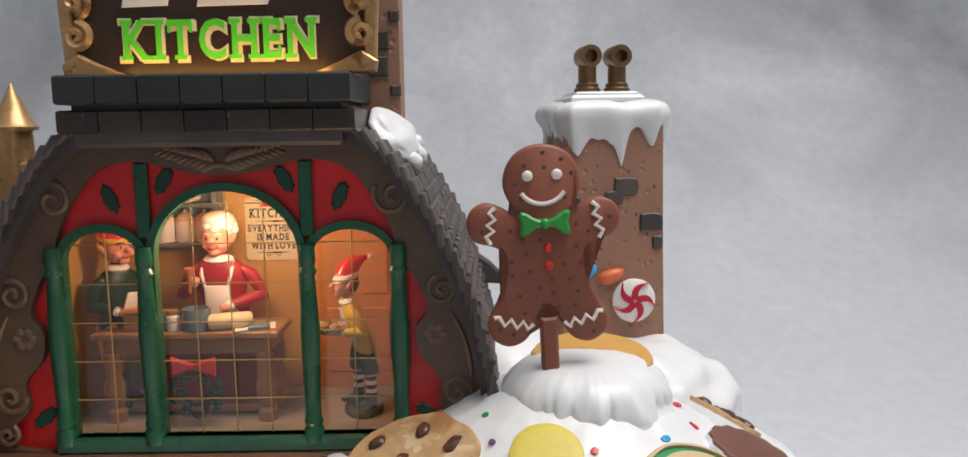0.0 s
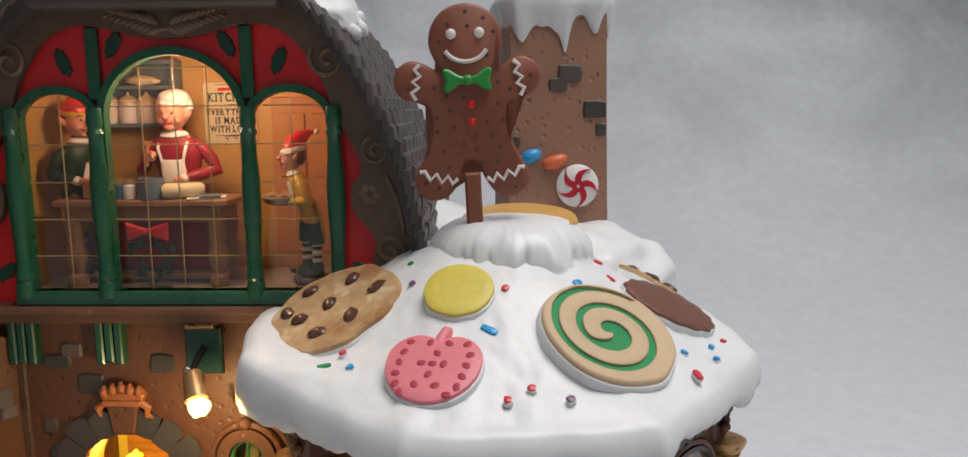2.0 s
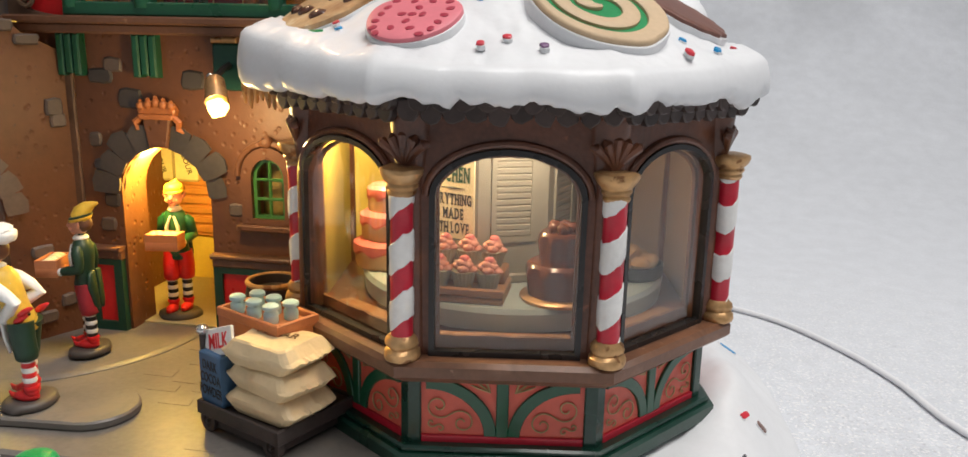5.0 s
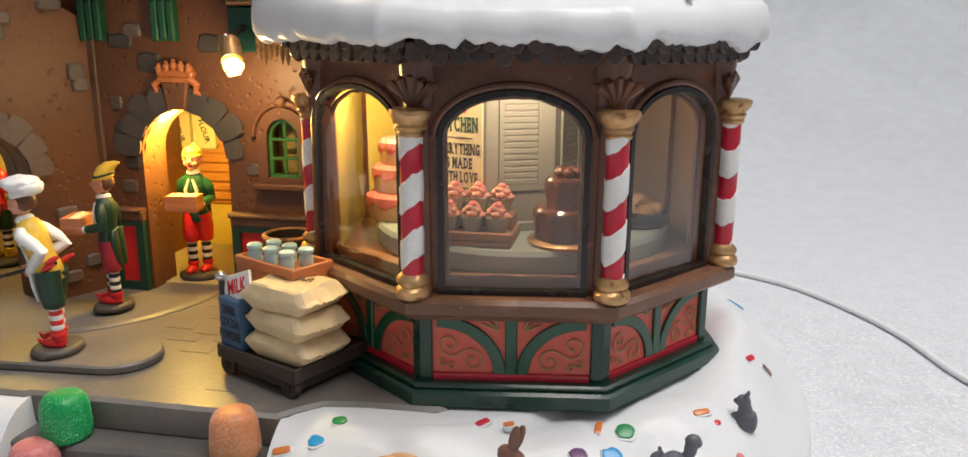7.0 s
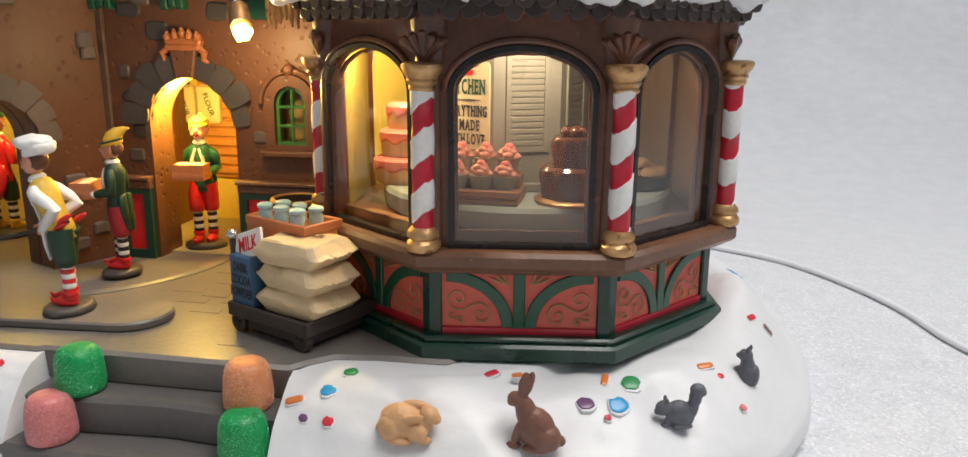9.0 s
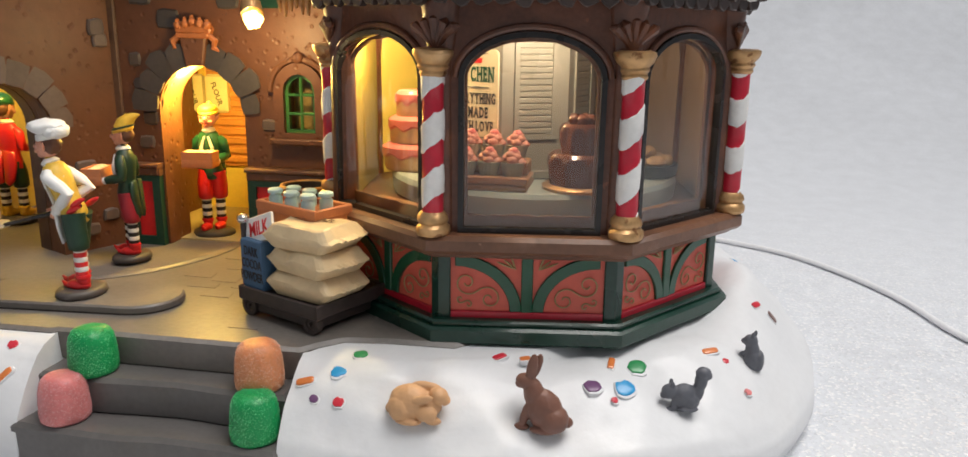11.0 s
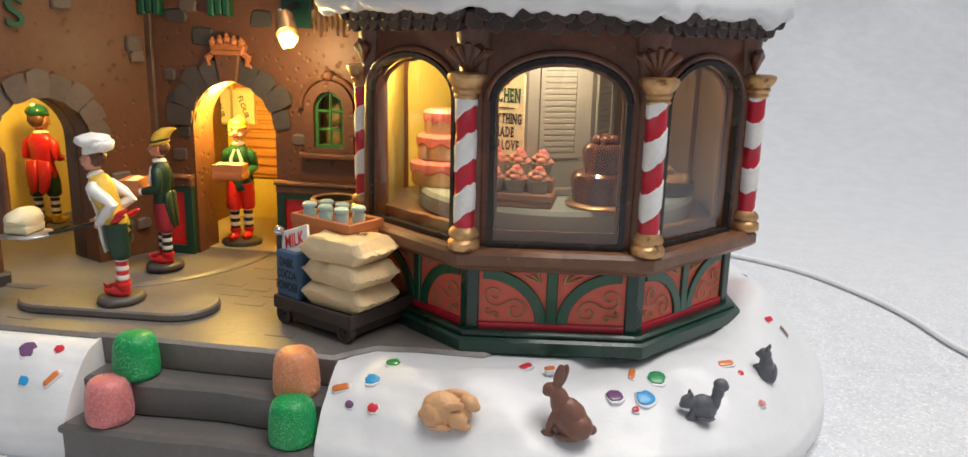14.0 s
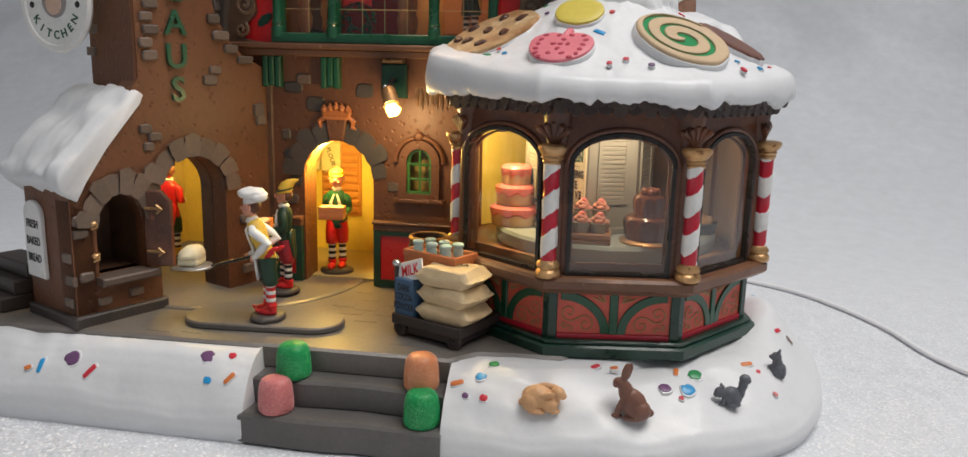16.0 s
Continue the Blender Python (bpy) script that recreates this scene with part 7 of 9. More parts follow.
    # wainscot: ledge and red panels
    for x0, x1 in ((-4.85, -3.62), (-0.5, 3.0)):
        bm = bmesh.new()
        box(bm, x0, x1, 5.2, 5.5, -0.1, 0.3, 0.06, front)
        box(bm, x0 - 0.02, x1 + 0.02, 5.48, 5.62, -0.1, 0.4, 0.04, front)
        part("wainscot_ledge", bm, SILL, house)
        bm = bmesh.new()
        holed(bm, [(x0 + 0.02, 2.8), (x1 - 0.02, 2.8), (x1 - 0.02, 5.2), (x0 + 0.02, 5.2)], [[(x0 + 0.3, 3.1), (x1 - 0.3, 3.1), (x1 - 0.3, 5.0), (x0 + 0.3, 5.0)]], -0.05, 0.24, front)
        part("panel_frame", bm, LEAF, house)
        bm = bmesh.new()
        box(bm, x0 + 0.2, x1 - 0.2, 3.0, 5.1, -0.05, 0.14, 0.02, front)
        part("panel", bm, RED, house, "red wall panel")
    # dark strip in place of a board: the inner corner's shade as colour
    bm = bmesh.new()
    box(bm, -5.25, -4.85, 2.8, 12.2, -0.2, 0.1, 0.05, front)
    part("corner_board", bm, REVEAL, house, "dark umber strip standing in for the shaded corner")
    for u, v, w, h, dark in ((-3.0, 10.3, 0.75, 0.55, 1), (-3.95, 10.95, 0.75, 0.42, 1), (-3.5, 11.3, 0.6, 0.4, 0), (-4.3, 9.0, 0.4, 0.4, 0), (-4.1, 6.3, 0.5, 0.4, 0), (-3.9, 7.1, 0.5, 0.4, 1), (-0.9, 10.9, 0.7, 0.5, 1), (0.1, 11.4, 0.6, 0.36, 1),
                             (-4.1, 8.2, 0.6, 0.36, 1), (0.3, 7.0, 0.5, 0.35, 0)):
        bm = bmesh.new()
        slab(bm, rubble(u, v, w * 1.08, h * 1.15), -0.1, 0.07, 0.06, front)
        part("brick", bm, BRICK_DARK if dark else BRICK, house)
    # gold tinsel of hanging ornament under the roof edge, beside the lamp
    bm = bmesh.new()
    for k in range(9):
        x = -4.55 + 0.21 * k
        tube(bm, [(x, 19.9 - 0.1 * k, 11.15), (x + 0.05, 19.85 - 0.1 * k, 10.8 - 0.06 * math.sin(k * 1.7)), (x + 0.08, 19.8 - 0.1 * k, 10.5 - 0.12 * math.sin(k * 1.7))], [0.07, 0.09, 0.03], 6)
    part("gold_fringe", bm, GOLD, pavilion, "gold fringe under the eave")
    # flour bags hanging in the yellow room
    for x in (-11.75, -10.7):
        ob = thing("flour_sack", x, 27.55, 7.5, "cream flour sack hung on the room wall", "sack", "flour sacks", rz=0)
        bm = bmesh.new()
        box(bm, -0.46, 0.46, -0.22, 0.0, -0.75, 0.75, 0.1)
        part("cloth_bag", bm, CREAM, ob)
        writing("bag_lettering", "FLOUR", 0.3, INK, ob, Matrix.Translation((0, -0.235, 0)) @ Matrix.Rotation(radians(90), 4, "X") @ Matrix.Rotation(radians(-72), 4, "Z"), 0.005)
    # barrel beside the cart
    ob = thing("barrel", -4.1, 20.2, 2.76, "dark barrel with a gold rim", "barrel")
    bm = bmesh.new()
    lathe(bm, [(0.62, 0), (0.72, 0.3), (0.82, 1.3), (0.78, 2.4), (0.7, 2.75), (0.6, 2.75), (0.58, 2.5), (0.05, 2.48)], 0, 0, 24)
    part("cask", bm, CARTWOOD, ob)
    for z, r in ((2.72, 0.7), (0.6, 0.78), (2.0, 0.82)):
        bm = bmesh.new()
        tube(bm, [(r * math.cos(2 * math.pi * i / 28), r * math.sin(2 * math.pi * i / 28), z) for i in range(29)], 0.08, 8)
        part("hoop", bm, GOLD, ob, "gold hoop")


build_wall_details()


# ---- tower letters and signs ----
def build_signs():
    way = 64
    for ch, s, z in (("A", 4.35, 13.25), ("U", 4.35, 12.05), ("S", 4.35, 10.85), ("L", 4.35, 14.45)):
        x, y, _ = tw(s, 0, 0.06)
        writing("letter", ch, 1.25, GREEN, tower, upright(x, y, z, way), 0.06, wide=1.05)
    # rounded sign on the left face
    plate = new("side_sign")
    plate.parent = tower
    tagged(plate, "white rounded sign with dark lettering")
    bm = bmesh.new()
    slab(bm, arch(0.62, 4.2, 6.5, 0.5, 0.75, 12), 0.0, 0.16, 0.03, tl)
    part("board", bm, WHITE, plate)
    for k, word in enumerate(("FRESH", "BAKED", "BREAD")):
        x, y, _ = tl(0.75, 0, 0.17)
        writing("sign_lettering", word, 0.42, INK, plate, upright(x, y, 6.15 - 0.62 * k, -26), 0.008, wide=0.72)
    # round hanging sign
    hang = thing("hanging_sign", -17.3, 17.5, 13.85, "round white hanging sign with green lettering round its rim", "sign", rz=-14)
    g = face_place(0, 0, 0)
    bm = bmesh.new()
    lathe(bm, [(1.68, -0.12), (1.74, 0.0), (1.68, 0.14), (1.5, 0.14), (1.46, 0.09), (0.05, 0.09)], 0, 0, 48, place=lambda u, v, d: g(u, v, d))
    part("disc", bm, WHITE, hang)
    bm = bmesh.new()
    lathe(bm, [(0.62, 0.08), (0.6, 0.13), (0.05, 0.14)], 0, 0, 28, place=lambda u, v, d: g(u, v + 0.1, d))
    part("emblem", bm, material("grey_emblem", (0.30, 0.27, 0.26), 0.5), hang, "plain grey round emblem")
    bm = bmesh.new()
    lathe(bm, [(0.4, 0.12), (0.38, 0.16), (0.04, 0.17)], 0, 0, 24, place=lambda u, v, d: g(u, v - 0.02, d))
    part("emblem_centre", bm, material("beige_emblem", (0.62, 0.42, 0.32), 0.5), hang)
    word = "KITCHEN"
    for k, ch in enumerate(word):
        a = radians(-90 + (k - 3) * 20)
        writing("letter", ch, 0.42, GREEN, hang, Matrix.Translation((1.12 * math.cos(a), -0.1, 1.12 * math.sin(a))) @ Matrix.Rotation(-(a + math.pi / 2), 4, "Y") @ Matrix.Rotation(radians(90), 4, "X"), 0.01)
    for s in (-1, 1):
        bm = bmesh.new()
        blob(bm, *g(s * 1.15, -0.05, 0.1), 0.13, 0.04, 0.13, sub=1)
        part("stud", bm, INK, hang)
    bm = bmesh.new()
    tube(bm, [(0, 0, 1.6), (0, 0, 2.4)], 0.06, 8)
    tube(bm, [(-0.6, -0.05, 2.4), (1.2, 0.0, 2.4), (2.6, 0.6, 2.4)], 0.1, 8)
    part("bracket_arm", bm, BROWN, hang)
    # dark side steps at the tower's flank
    st = thing("side_steps", -19.6, 16.6, 2.76, "dark wooden side steps leading down from the tower", "steps", rz=-26)
    for k in range(3):
        bm = bmesh.new()
        box(bm, -1.6 + 0.1 * k, 1.3, -0.9 + 0.5 * k, 1.2, 0.55 * k, 0.55 * (k + 1), 0.06)
        part("tread", bm, CARTWOOD, st)


build_signs()


# ---- lit sign over the gable ----
def build_top_sign():
    ob = thing("kitchen_sign", HX + 0.25, 21.5, 22.3, "dark kitchen sign with green letters and a scrolled gold border", "sign")
    g = face_place(0, 0, 0)
    bm = bmesh.new()
    slab(bm, [(-3.6, 0.0), (3.6, 0.0), (3.55, 1.6), (3.0, 2.6), (1.5, 3.1), (-1.5, 3.1), (-3.0, 2.6), (-3.55, 1.6)], -0.25, 0.0, 0.04, g)
    part("board", bm, material("dark_brown_board", (0.035, 0.02, 0.012), 0.4, vary=0.25), ob)
    for s in (-1, 1):
        for cu, cz, r, a0, h in ((3.4, 0.95, 0.34, 1.6, 1), (3.4, 1.75, 0.34, 4.6, -1), (3.0, 2.55, 0.4, 0.5, 1)):
            bm = bmesh.new()
            swirl(bm, g, s * cu, cz, r, 1.5, s * h, a0 if s > 0 else math.pi - a0, 0.12, 0.06)
            part("scroll", bm, GOLD, ob, "gold scroll")
        bm = bmesh.new()
        slab(bm, [(s * 2.2, 0.02), (s * 3.75, 0.02), (s * 3.8, 0.3), (s * 3.4, 0.55), (s * 2.9, 0.3)][::s], -0.05, 0.14, 0.05, g)
        part("foot_scroll", bm, GOLD, ob)
        bm = bmesh.new()
        slab(bm, [(s * 3.45, 0.3), (s * 3.75, 0.3), (s * 3.85, 2.2), (s * 3.5, 2.2)][::s], -0.2, 0.08, 0.05, g)
        part("side_border", bm, GOLD, ob)
    serif_writing("letters_edge", "KITCHEN", 1.02, 4.64, CREAM, ob, Matrix.Translation((0.0, -0.02, 0.86)) @ Matrix.Rotation(radians(90), 4, "X"), 0.03, 0.03, 0.035)
    glow = material("bright_green_letter", (0.10, 0.62, 0.03), 0.35, vary=0.1)
    serif_writing("letters", "KITCHEN", 0.94, 4.56, glow, ob, Matrix.Translation((0.0, -0.06, 0.86)) @ Matrix.Rotation(radians(90), 4, "X"), 0.03, 0.015)
    for k, w in enumerate((1.1, 1.7)):
        bm = bmesh.new()
        x0 = -2.3 + 1.8 * k
        slab(bm, [(x0, 1.62), (x0 + w, 1.65), (x0 + w + 0.1, 2.05), (x0 + 0.1, 2.02)], -0.02, 0.07, 0.03, g)
        part("name_bar", bm, ICING, ob)
    # brick stack behind the sign and the snow patch on the roof
    st = thing("brick_stack", -2.75, 24.8, 19.8, "tall reddish-brown brick stack rising behind the roof", "chimney")
    bm = bmesh.new()
    box(bm, -0.55, 0.62, -0.6, 0.6, 0, 7.5, 0.05)
    part("shaft", bm, CHIMNEY, st)
    for u, v, w, h in ((0.05, 3.55, 0.6, 0.5), (0.05, 2.85, 0.55, 0.55), (0.5, 2.2, 0.3, 0.3), (0.5, 4.2, 0.3, 0.3), (-0.3, 4.4, 0.4, 0.35)):
        bm = bmesh.new()
        box(bm, u - w / 2, u + w / 2, v - h / 2, v + h / 2, 0.55, 0.7, 0.05, face_place(0, 0, 0))
        part("brick", bm, BRICK_DARK, st)
    bm = bmesh.new()
    box(bm, -0.68, 0.75, -0.72, 0.72, 5.35, 5.9, 0.2)
    part("snow_cap", bm, SNOW, st)
    bm = bmesh.new()
    turn = Matrix.Rotation(radians(28), 3, "X") @ Matrix.Rotation(radians(46), 3, "Y")
    blob(bm, -2.22, 23.35, 20.8, 0.85, 0.85, 0.36, 0.2, 1.8, turn=turn, sub=4)
    for side, ln in ((-0.55, 0.55), (-0.05, 0.75), (0.4, 0.5)):
        c = Vector((-2.22, 23.35, 20.8)) + turn @ Vector((0.5 + 0.35 * ln, side, 0.02))
        blob(bm, c.x, c.y, c.z, 0.5 * ln, 0.24, 0.22, 0.15, 2.0, turn=turn, seed=side)
    link("roof_snow_patch", bm, SNOW, kind="structure", label="white snow patch lying on the dark roof", smooth=70)
    # gold turret
    t = thing("gold_turret", -12.85, 24.2, 17.6, "matte gold turret with a pointed cap", "turret")
    bm = bmesh.new()
    lathe(bm, [(0.55, 0.0), (0.5, 2.0), (0.45, 3.4), (0.5, 3.5)], 0, 0, 20)
    part("drum", bm, GOLD, t)
    bm = bmesh.new()
    lathe(bm, [(0.6, 3.45), (0.62, 3.55), (0.5, 3.65), (0.3, 4.15), (0.02, 4.75)], 0, 0, 20)
    part("cap", bm, GOLD, t, "pointed gold cap")
    bm = bmesh.new()
    box(bm, -0.95, 0.75, -0.4, 0.8, 1.0, 2.6, 0.08)
    part("buttress", bm, GOLD, t)
    bm = bmesh.new()
    blob(bm, -13.4, 24.6, 18.3, 1.6, 1.5, 0.9, 0.12, 1.5)
    link("tower_snow", bm, SNOW, kind="structure", label="rounded white snow on the side roof", smooth=70)


build_top_sign()

# ---- figurines: each one plain mesh ----
SKIN = material("painted_skin", (0.68, 0.31, 0.21), 0.45, vary=0.18, wear=(0.62, 0.2, 0.13), wear_at=0.58)
HAIR = material("brown_hair_paint", (0.12, 0.05, 0.03), 0.5, vary=0.2)
FROCK_RED = material("crimson_cloth_paint", (0.34, 0.02, 0.035), 0.45, vary=0.2)
YELLOW_CLOTH = material("yellow_cloth_paint", (0.68, 0.43, 0.05), 0.45, vary=0.22, bump=0.4, wear=(0.42, 0.22, 0.03), wear_at=0.6)
TROUSER = material("dark_green_cloth_paint", (0.015, 0.045, 0.025), 0.45, vary=0.2)
SILVER = material("silver_tray_paint", (0.52, 0.50, 0.48), 0.3, metal=0.7, vary=0.15)
SLOT = [SKIN, WHITE, RED, GREEN, TROUSER, YELLOW_CLOTH, HAIR, BRICK_DARK, CRATE, FROCK_RED, GOLD, BLACK, CREAM, SILVER, COOKIE]
PAINT = {"skin": 0, "white": 1, "red": 2, "green": 3, "dark": 4, "yellow": 5, "hair": 6, "stone": 7, "crate": 8, "crimson": 9, "gold": 10, "black": 11, "cream": 12, "silver": 13, "cookie": 14}


def figurine(name, x, y, z, rz, label, coat, legs, boots, hat, hat_kind, h=5.0, load=None, base=True, apron=False, group="elf figurines", lean=0.0, head=1.0, hair="hair", stripe="black", stout=1.0, tails=False, sleeve=None):
    """A plain painted figure that faces -y before it is turned by rz. h is its height in cm, lean tips it forward from the hips."""
    k = h / 5.2
    bm = bmesh.new()
    c, lg, bt, ht, hr = (PAINT[q] for q in (coat, legs, boots, hat, hair))
    ca, sa = math.cos(radians(lean)), math.sin(radians(lean))
    white, sl, st = PAINT["white"], PAINT[sleeve or coat], PAINT[stripe]
    wide = stout

    def P(a, b, d):
        return (a * k, b * k, d * k)

    def B(a, b, d):
        a *= wide
        return P(a, b * ca - (d - 2.3) * sa, 2.3 + b * sa + (d - 2.3) * ca) if d > 2.3 else P(a, b, d)

    neck = B(0, 0, 4.0)

    def H(a, b, d):
        return (neck[0] + a * head * k, neck[1] + b * head * k, neck[2] + (d - 4.0) * head * k)

    def ball(p, a, b, d, rough=0.0, freq=2.0, mat=0, sub=2, seed=0, turn=None):
        blob(bm, *p, a * k, b * k, d * k, rough, freq, mat=mat, sub=sub, seed=seed, turn=turn)

    def face(p, a, b, d, mat=0, sub=2):
        ball(p, a * head, b * head, d * head, mat=mat, sub=sub)

    if base:
        rings = []
        for r, zz in ((0.7, 0), (0.78, 0.07), (0.75, 0.2), (0.6, 0.25), (0.05, 0.26)):
            rings.append([P(r * (1 + 0.12 * noise.noise(Vector((math.cos(t) * 1.6, math.sin(t) * 1.6, x)))) * math.cos(t), 0.82 * r * (1 + 0.12 * noise.noise(Vector((math.cos(t) * 1.6, math.sin(t) * 1.6, x)))) * math.sin(t) - 0.08, zz) for t in [2 * math.pi * i / 24 for i in range(24)]])
        loft(bm, rings, mat=PAINT["stone"])
    for s in (-1, 1):
        f, lx = 0.13 * s, 0.21 * s * wide
        ball(P(lx, -0.14 + f, 0.36), 0.19, 0.36, 0.16, 0.1, 3, bt)
        tube(bm, [P(lx, -0.38 + f, 0.34), P(lx, -0.54 + f, 0.36), P(lx, -0.63 + f, 0.46)], [0.11 * k, 0.07 * k, 0.02 * k], 8, mat=bt)
        ball(P(lx, 0.02 + f, 0.48), 0.17, 0.19, 0.17, 0.12, 3, bt)
        tube(bm, [P(lx, 0.01 + f, 0.52), P(lx, 0.01 + f, 0.6), P(lx, 0.01 + f, 0.66)], [0.18 * k, 0.22 * k, 0.19 * k], 10, mat=bt)
        for q in range(6):
            paint = white if q % 2 else st
            tube(bm, [P(lx, f, 0.62 + 0.14 * q), P(lx, f, 0.69 + 0.14 * q), P(lx, f, 0.77 + 0.14 * q)], [0.165 * k, (0.18 + 0.01 * (q % 2)) * k, 0.165 * k], 10, mat=paint)
        tube(bm, [P(lx, f, 1.36), P(lx, f, 1.42), P(lx, f * 0.9, 1.6), P(0.22 * s * wide, f * 0.6, 1.95), P(0.17 * s * wide, 0.03, 2.4)], [0.17 * k, 0.27 * k, 0.29 * k, 0.3 * k, 0.32 * k], 12, mat=lg)
    # torso with a soft waist and uneven folds
    rings = []
    for r, zz in ((0.34, 2.1), (0.42, 2.16), (0.42, 2.45), (0.37, 2.68), (0.38, 2.95), (0.43, 3.3), (0.43, 3.55), (0.33, 3.8), (0.17, 3.92), (0.13, 4.1)):
        ring = []
        for i in range(20):
            t = 2 * math.pi * i / 20
            rr = r * (1 + 0.07 * noise.noise(Vector((1.8 * math.cos(t), 1.8 * math.sin(t), zz * 2.2 + x))))
            ring.append(B(rr * math.cos(t), 0.74 * rr * math.sin(t), zz))
        rings.append(ring)
    loft(bm, rings, mat=c)
    if tails:
        for s in (-1, 1):
            poly = [(0.03, 1.62), (0.2, 1.5), (0.36, 1.75), (0.44, 2.3), (0.4, 2.8), (0.03, 2.85)]
            poly = [(s * u, v) for u, v in poly]
            slab(bm, poly if s > 0 else poly[::-1], 0.2, 0.36, 0.05, lambda u, v, d: B(u, d + 0.12 * max(0, 2.3 - v), v), c)
        for s in (-1, 1):
            tube(bm, [B(0.06 * s, -0.3, 3.7), B(0.2 * s, -0.33, 3.3), B(0.14 * s, -0.32, 2.7)], [0.04 * k, 0.07 * k, 0.04 * k], 7, mat=white)
    lathe(bm, [(0.2, 3.82), (0.25, 3.9), (0.2, 3.98), (0.12, 4.02)], 0, -0.03, 14, mat=white, place=lambda u, v, d: B(u, v, d))
    if apron:
        slab(bm, [(-0.2, 1.6), (0.22, 1.52), (0.38, 2.0), (0.36, 2.5), (0.22, 2.8), (0.2, 3.3), (-0.2, 3.3), (-0.22, 2.8), (-0.36, 2.5), (-0.36, 2.0)], 0.3, 0.4, 0.04, lambda u, v, d: B(u, -d, v), white)
        for s in (-1, 1):
            tube(bm, [B(0.18 * s, -0.36, 3.25), B(0.24 * s, -0.3, 3.6), B(0.24 * s, -0.05, 3.84), B(0.16 * s, 0.26, 3.4)], 0.045 * k, 6, mat=white)
    if load == "peel":
        for s, dy, dz in ((1, 0.1, 0.05), (1, 0.32, 0.2), (-1, 0.25, 0.1)):
            ball(B(0.34 * s, 0.12 + dy, 2.42 + dz), 0.1, 0.26, 0.085, 0.2, 2, PAINT["red"], turn=Matrix.Rotation(0.55, 3, "X"))
    # arms: shoulder, elbow, wrist
    for s in (-1, 1):
        if load == "peel":
            elbow, wrist = B(0.52 * s, 0.42, 2.95), P(0.22 * s, -0.42 - (0.3 if s < 0 else 0), 2.42)
        elif load == "spoon":
            elbow, wrist = B(0.66 * s, 0.0, 2.95), (P(-0.6, -0.52, 3.3) if s < 0 else P(0.4, -0.7, 2.75))
        else:
            elbow, wrist = B(0.56 * s, 0.08, 2.98), P(0.42 * s, -0.55 - 0.5 * sa, 2.86)
        tube(bm, [B(0.34 * s, 0, 3.66), B(0.47 * s, 0.02, 3.5), Vector(B(0.47 * s, 0.02, 3.5)).lerp(Vector(elbow), 0.6), elbow, Vector(elbow).lerp(Vector(wrist), 0.5), wrist],
             [0.12 * k, 0.175 * k, 0.17 * k, 0.165 * k, 0.16 * k, 0.12 * k], 10, mat=sl)
        ball(wrist, 0.14, 0.14, 0.13, 0.1, 3, white)
        hand = Vector(wrist) + (Vector(wrist) - Vector(elbow)).normalized() * 0.13 * k
        ball(hand, 0.12, 0.14, 0.11, 0.2, 4)
        for q in range(3):
            ball(hand + Vector(P(-0.06 * s, -0.08, 0.06 - 0.06 * q)), 0.045, 0.07, 0.04)
        # ears, cheeks, eyes, brows
        tube(bm, [H(0.26 * s, 0.02, 4.3), H(0.34 * s, 0.05, 4.38), H(0.37 * s, 0.1, 4.48)], [0.08 * k * head, 0.06 * k * head, 0.012 * k], 7, mat=0)
        face(H(0.14 * s, -0.21, 4.23), 0.11, 0.1, 0.09)
        face(H(0.11 * s, -0.3, 4.38), 0.032, 0.02, 0.035, PAINT["black"], 1)
        tube(bm, [H(0.05 * s, -0.31, 4.46), H(0.12 * s, -0.31, 4.48), H(0.19 * s, -0.26, 4.46)], 0.02 * k * head, 5, mat=hr)
    face(H(0, -0.03, 4.34), 0.29, 0.3, 0.33, sub=3)
    face(H(0, -0.2, 4.1), 0.13, 0.12, 0.1)
    tube(bm, [H(0, -0.26, 4.36), H(0, -0.37, 4.31), H(0, -0.42, 4.29)], [0.06 * k * head, 0.075 * k * head, 0.04 * k * head], 8, mat=0)
    tube(bm, [H(-0.1, -0.29, 4.18), H(0, -0.325, 4.15), H(0.1, -0.29, 4.18)], 0.02 * k * head, 5, mat=PAINT["crimson"])
    blob(bm, *H(0, 0.08, 4.38), 0.3 * k * head, 0.27 * k * head, 0.3 * k * head, 0.14, 5, mat=hr)
    if hat_kind == "pointed":
        lathe(bm, [(0.3, 4.46), (0.35, 4.49), (0.35, 4.58), (0.29, 4.63)], 0, 0.02, 18, mat=white if hat != "yellow" else PAINT["yellow"], place=lambda u, v, d: H(u, v, d + 0.25 * v))
        tube(bm, [H(0, 0.03, 4.56), H(0, 0.1, 4.74), H(0, 0.26, 4.9), H(0.01, 0.46, 5.0), H(0.02, 0.62, 5.04)], [0.31 * k * head, 0.28 * k * head, 0.2 * k * head, 0.1 * k * head, 0.03 * k], 14, mat=ht)
        if hat == "yellow":
            lathe(bm, [(0.345, 4.56), (0.36, 4.58), (0.35, 4.63), (0.32, 4.64)], 0, 0.03, 18, mat=PAINT["dark"], place=lambda u, v, d: H(u, v, d + 0.25 * v))
        else:
            ball(H(0.02, 0.66, 5.02), 0.1, 0.1, 0.1, 0.3, 6, white)
    elif hat_kind == "toque":
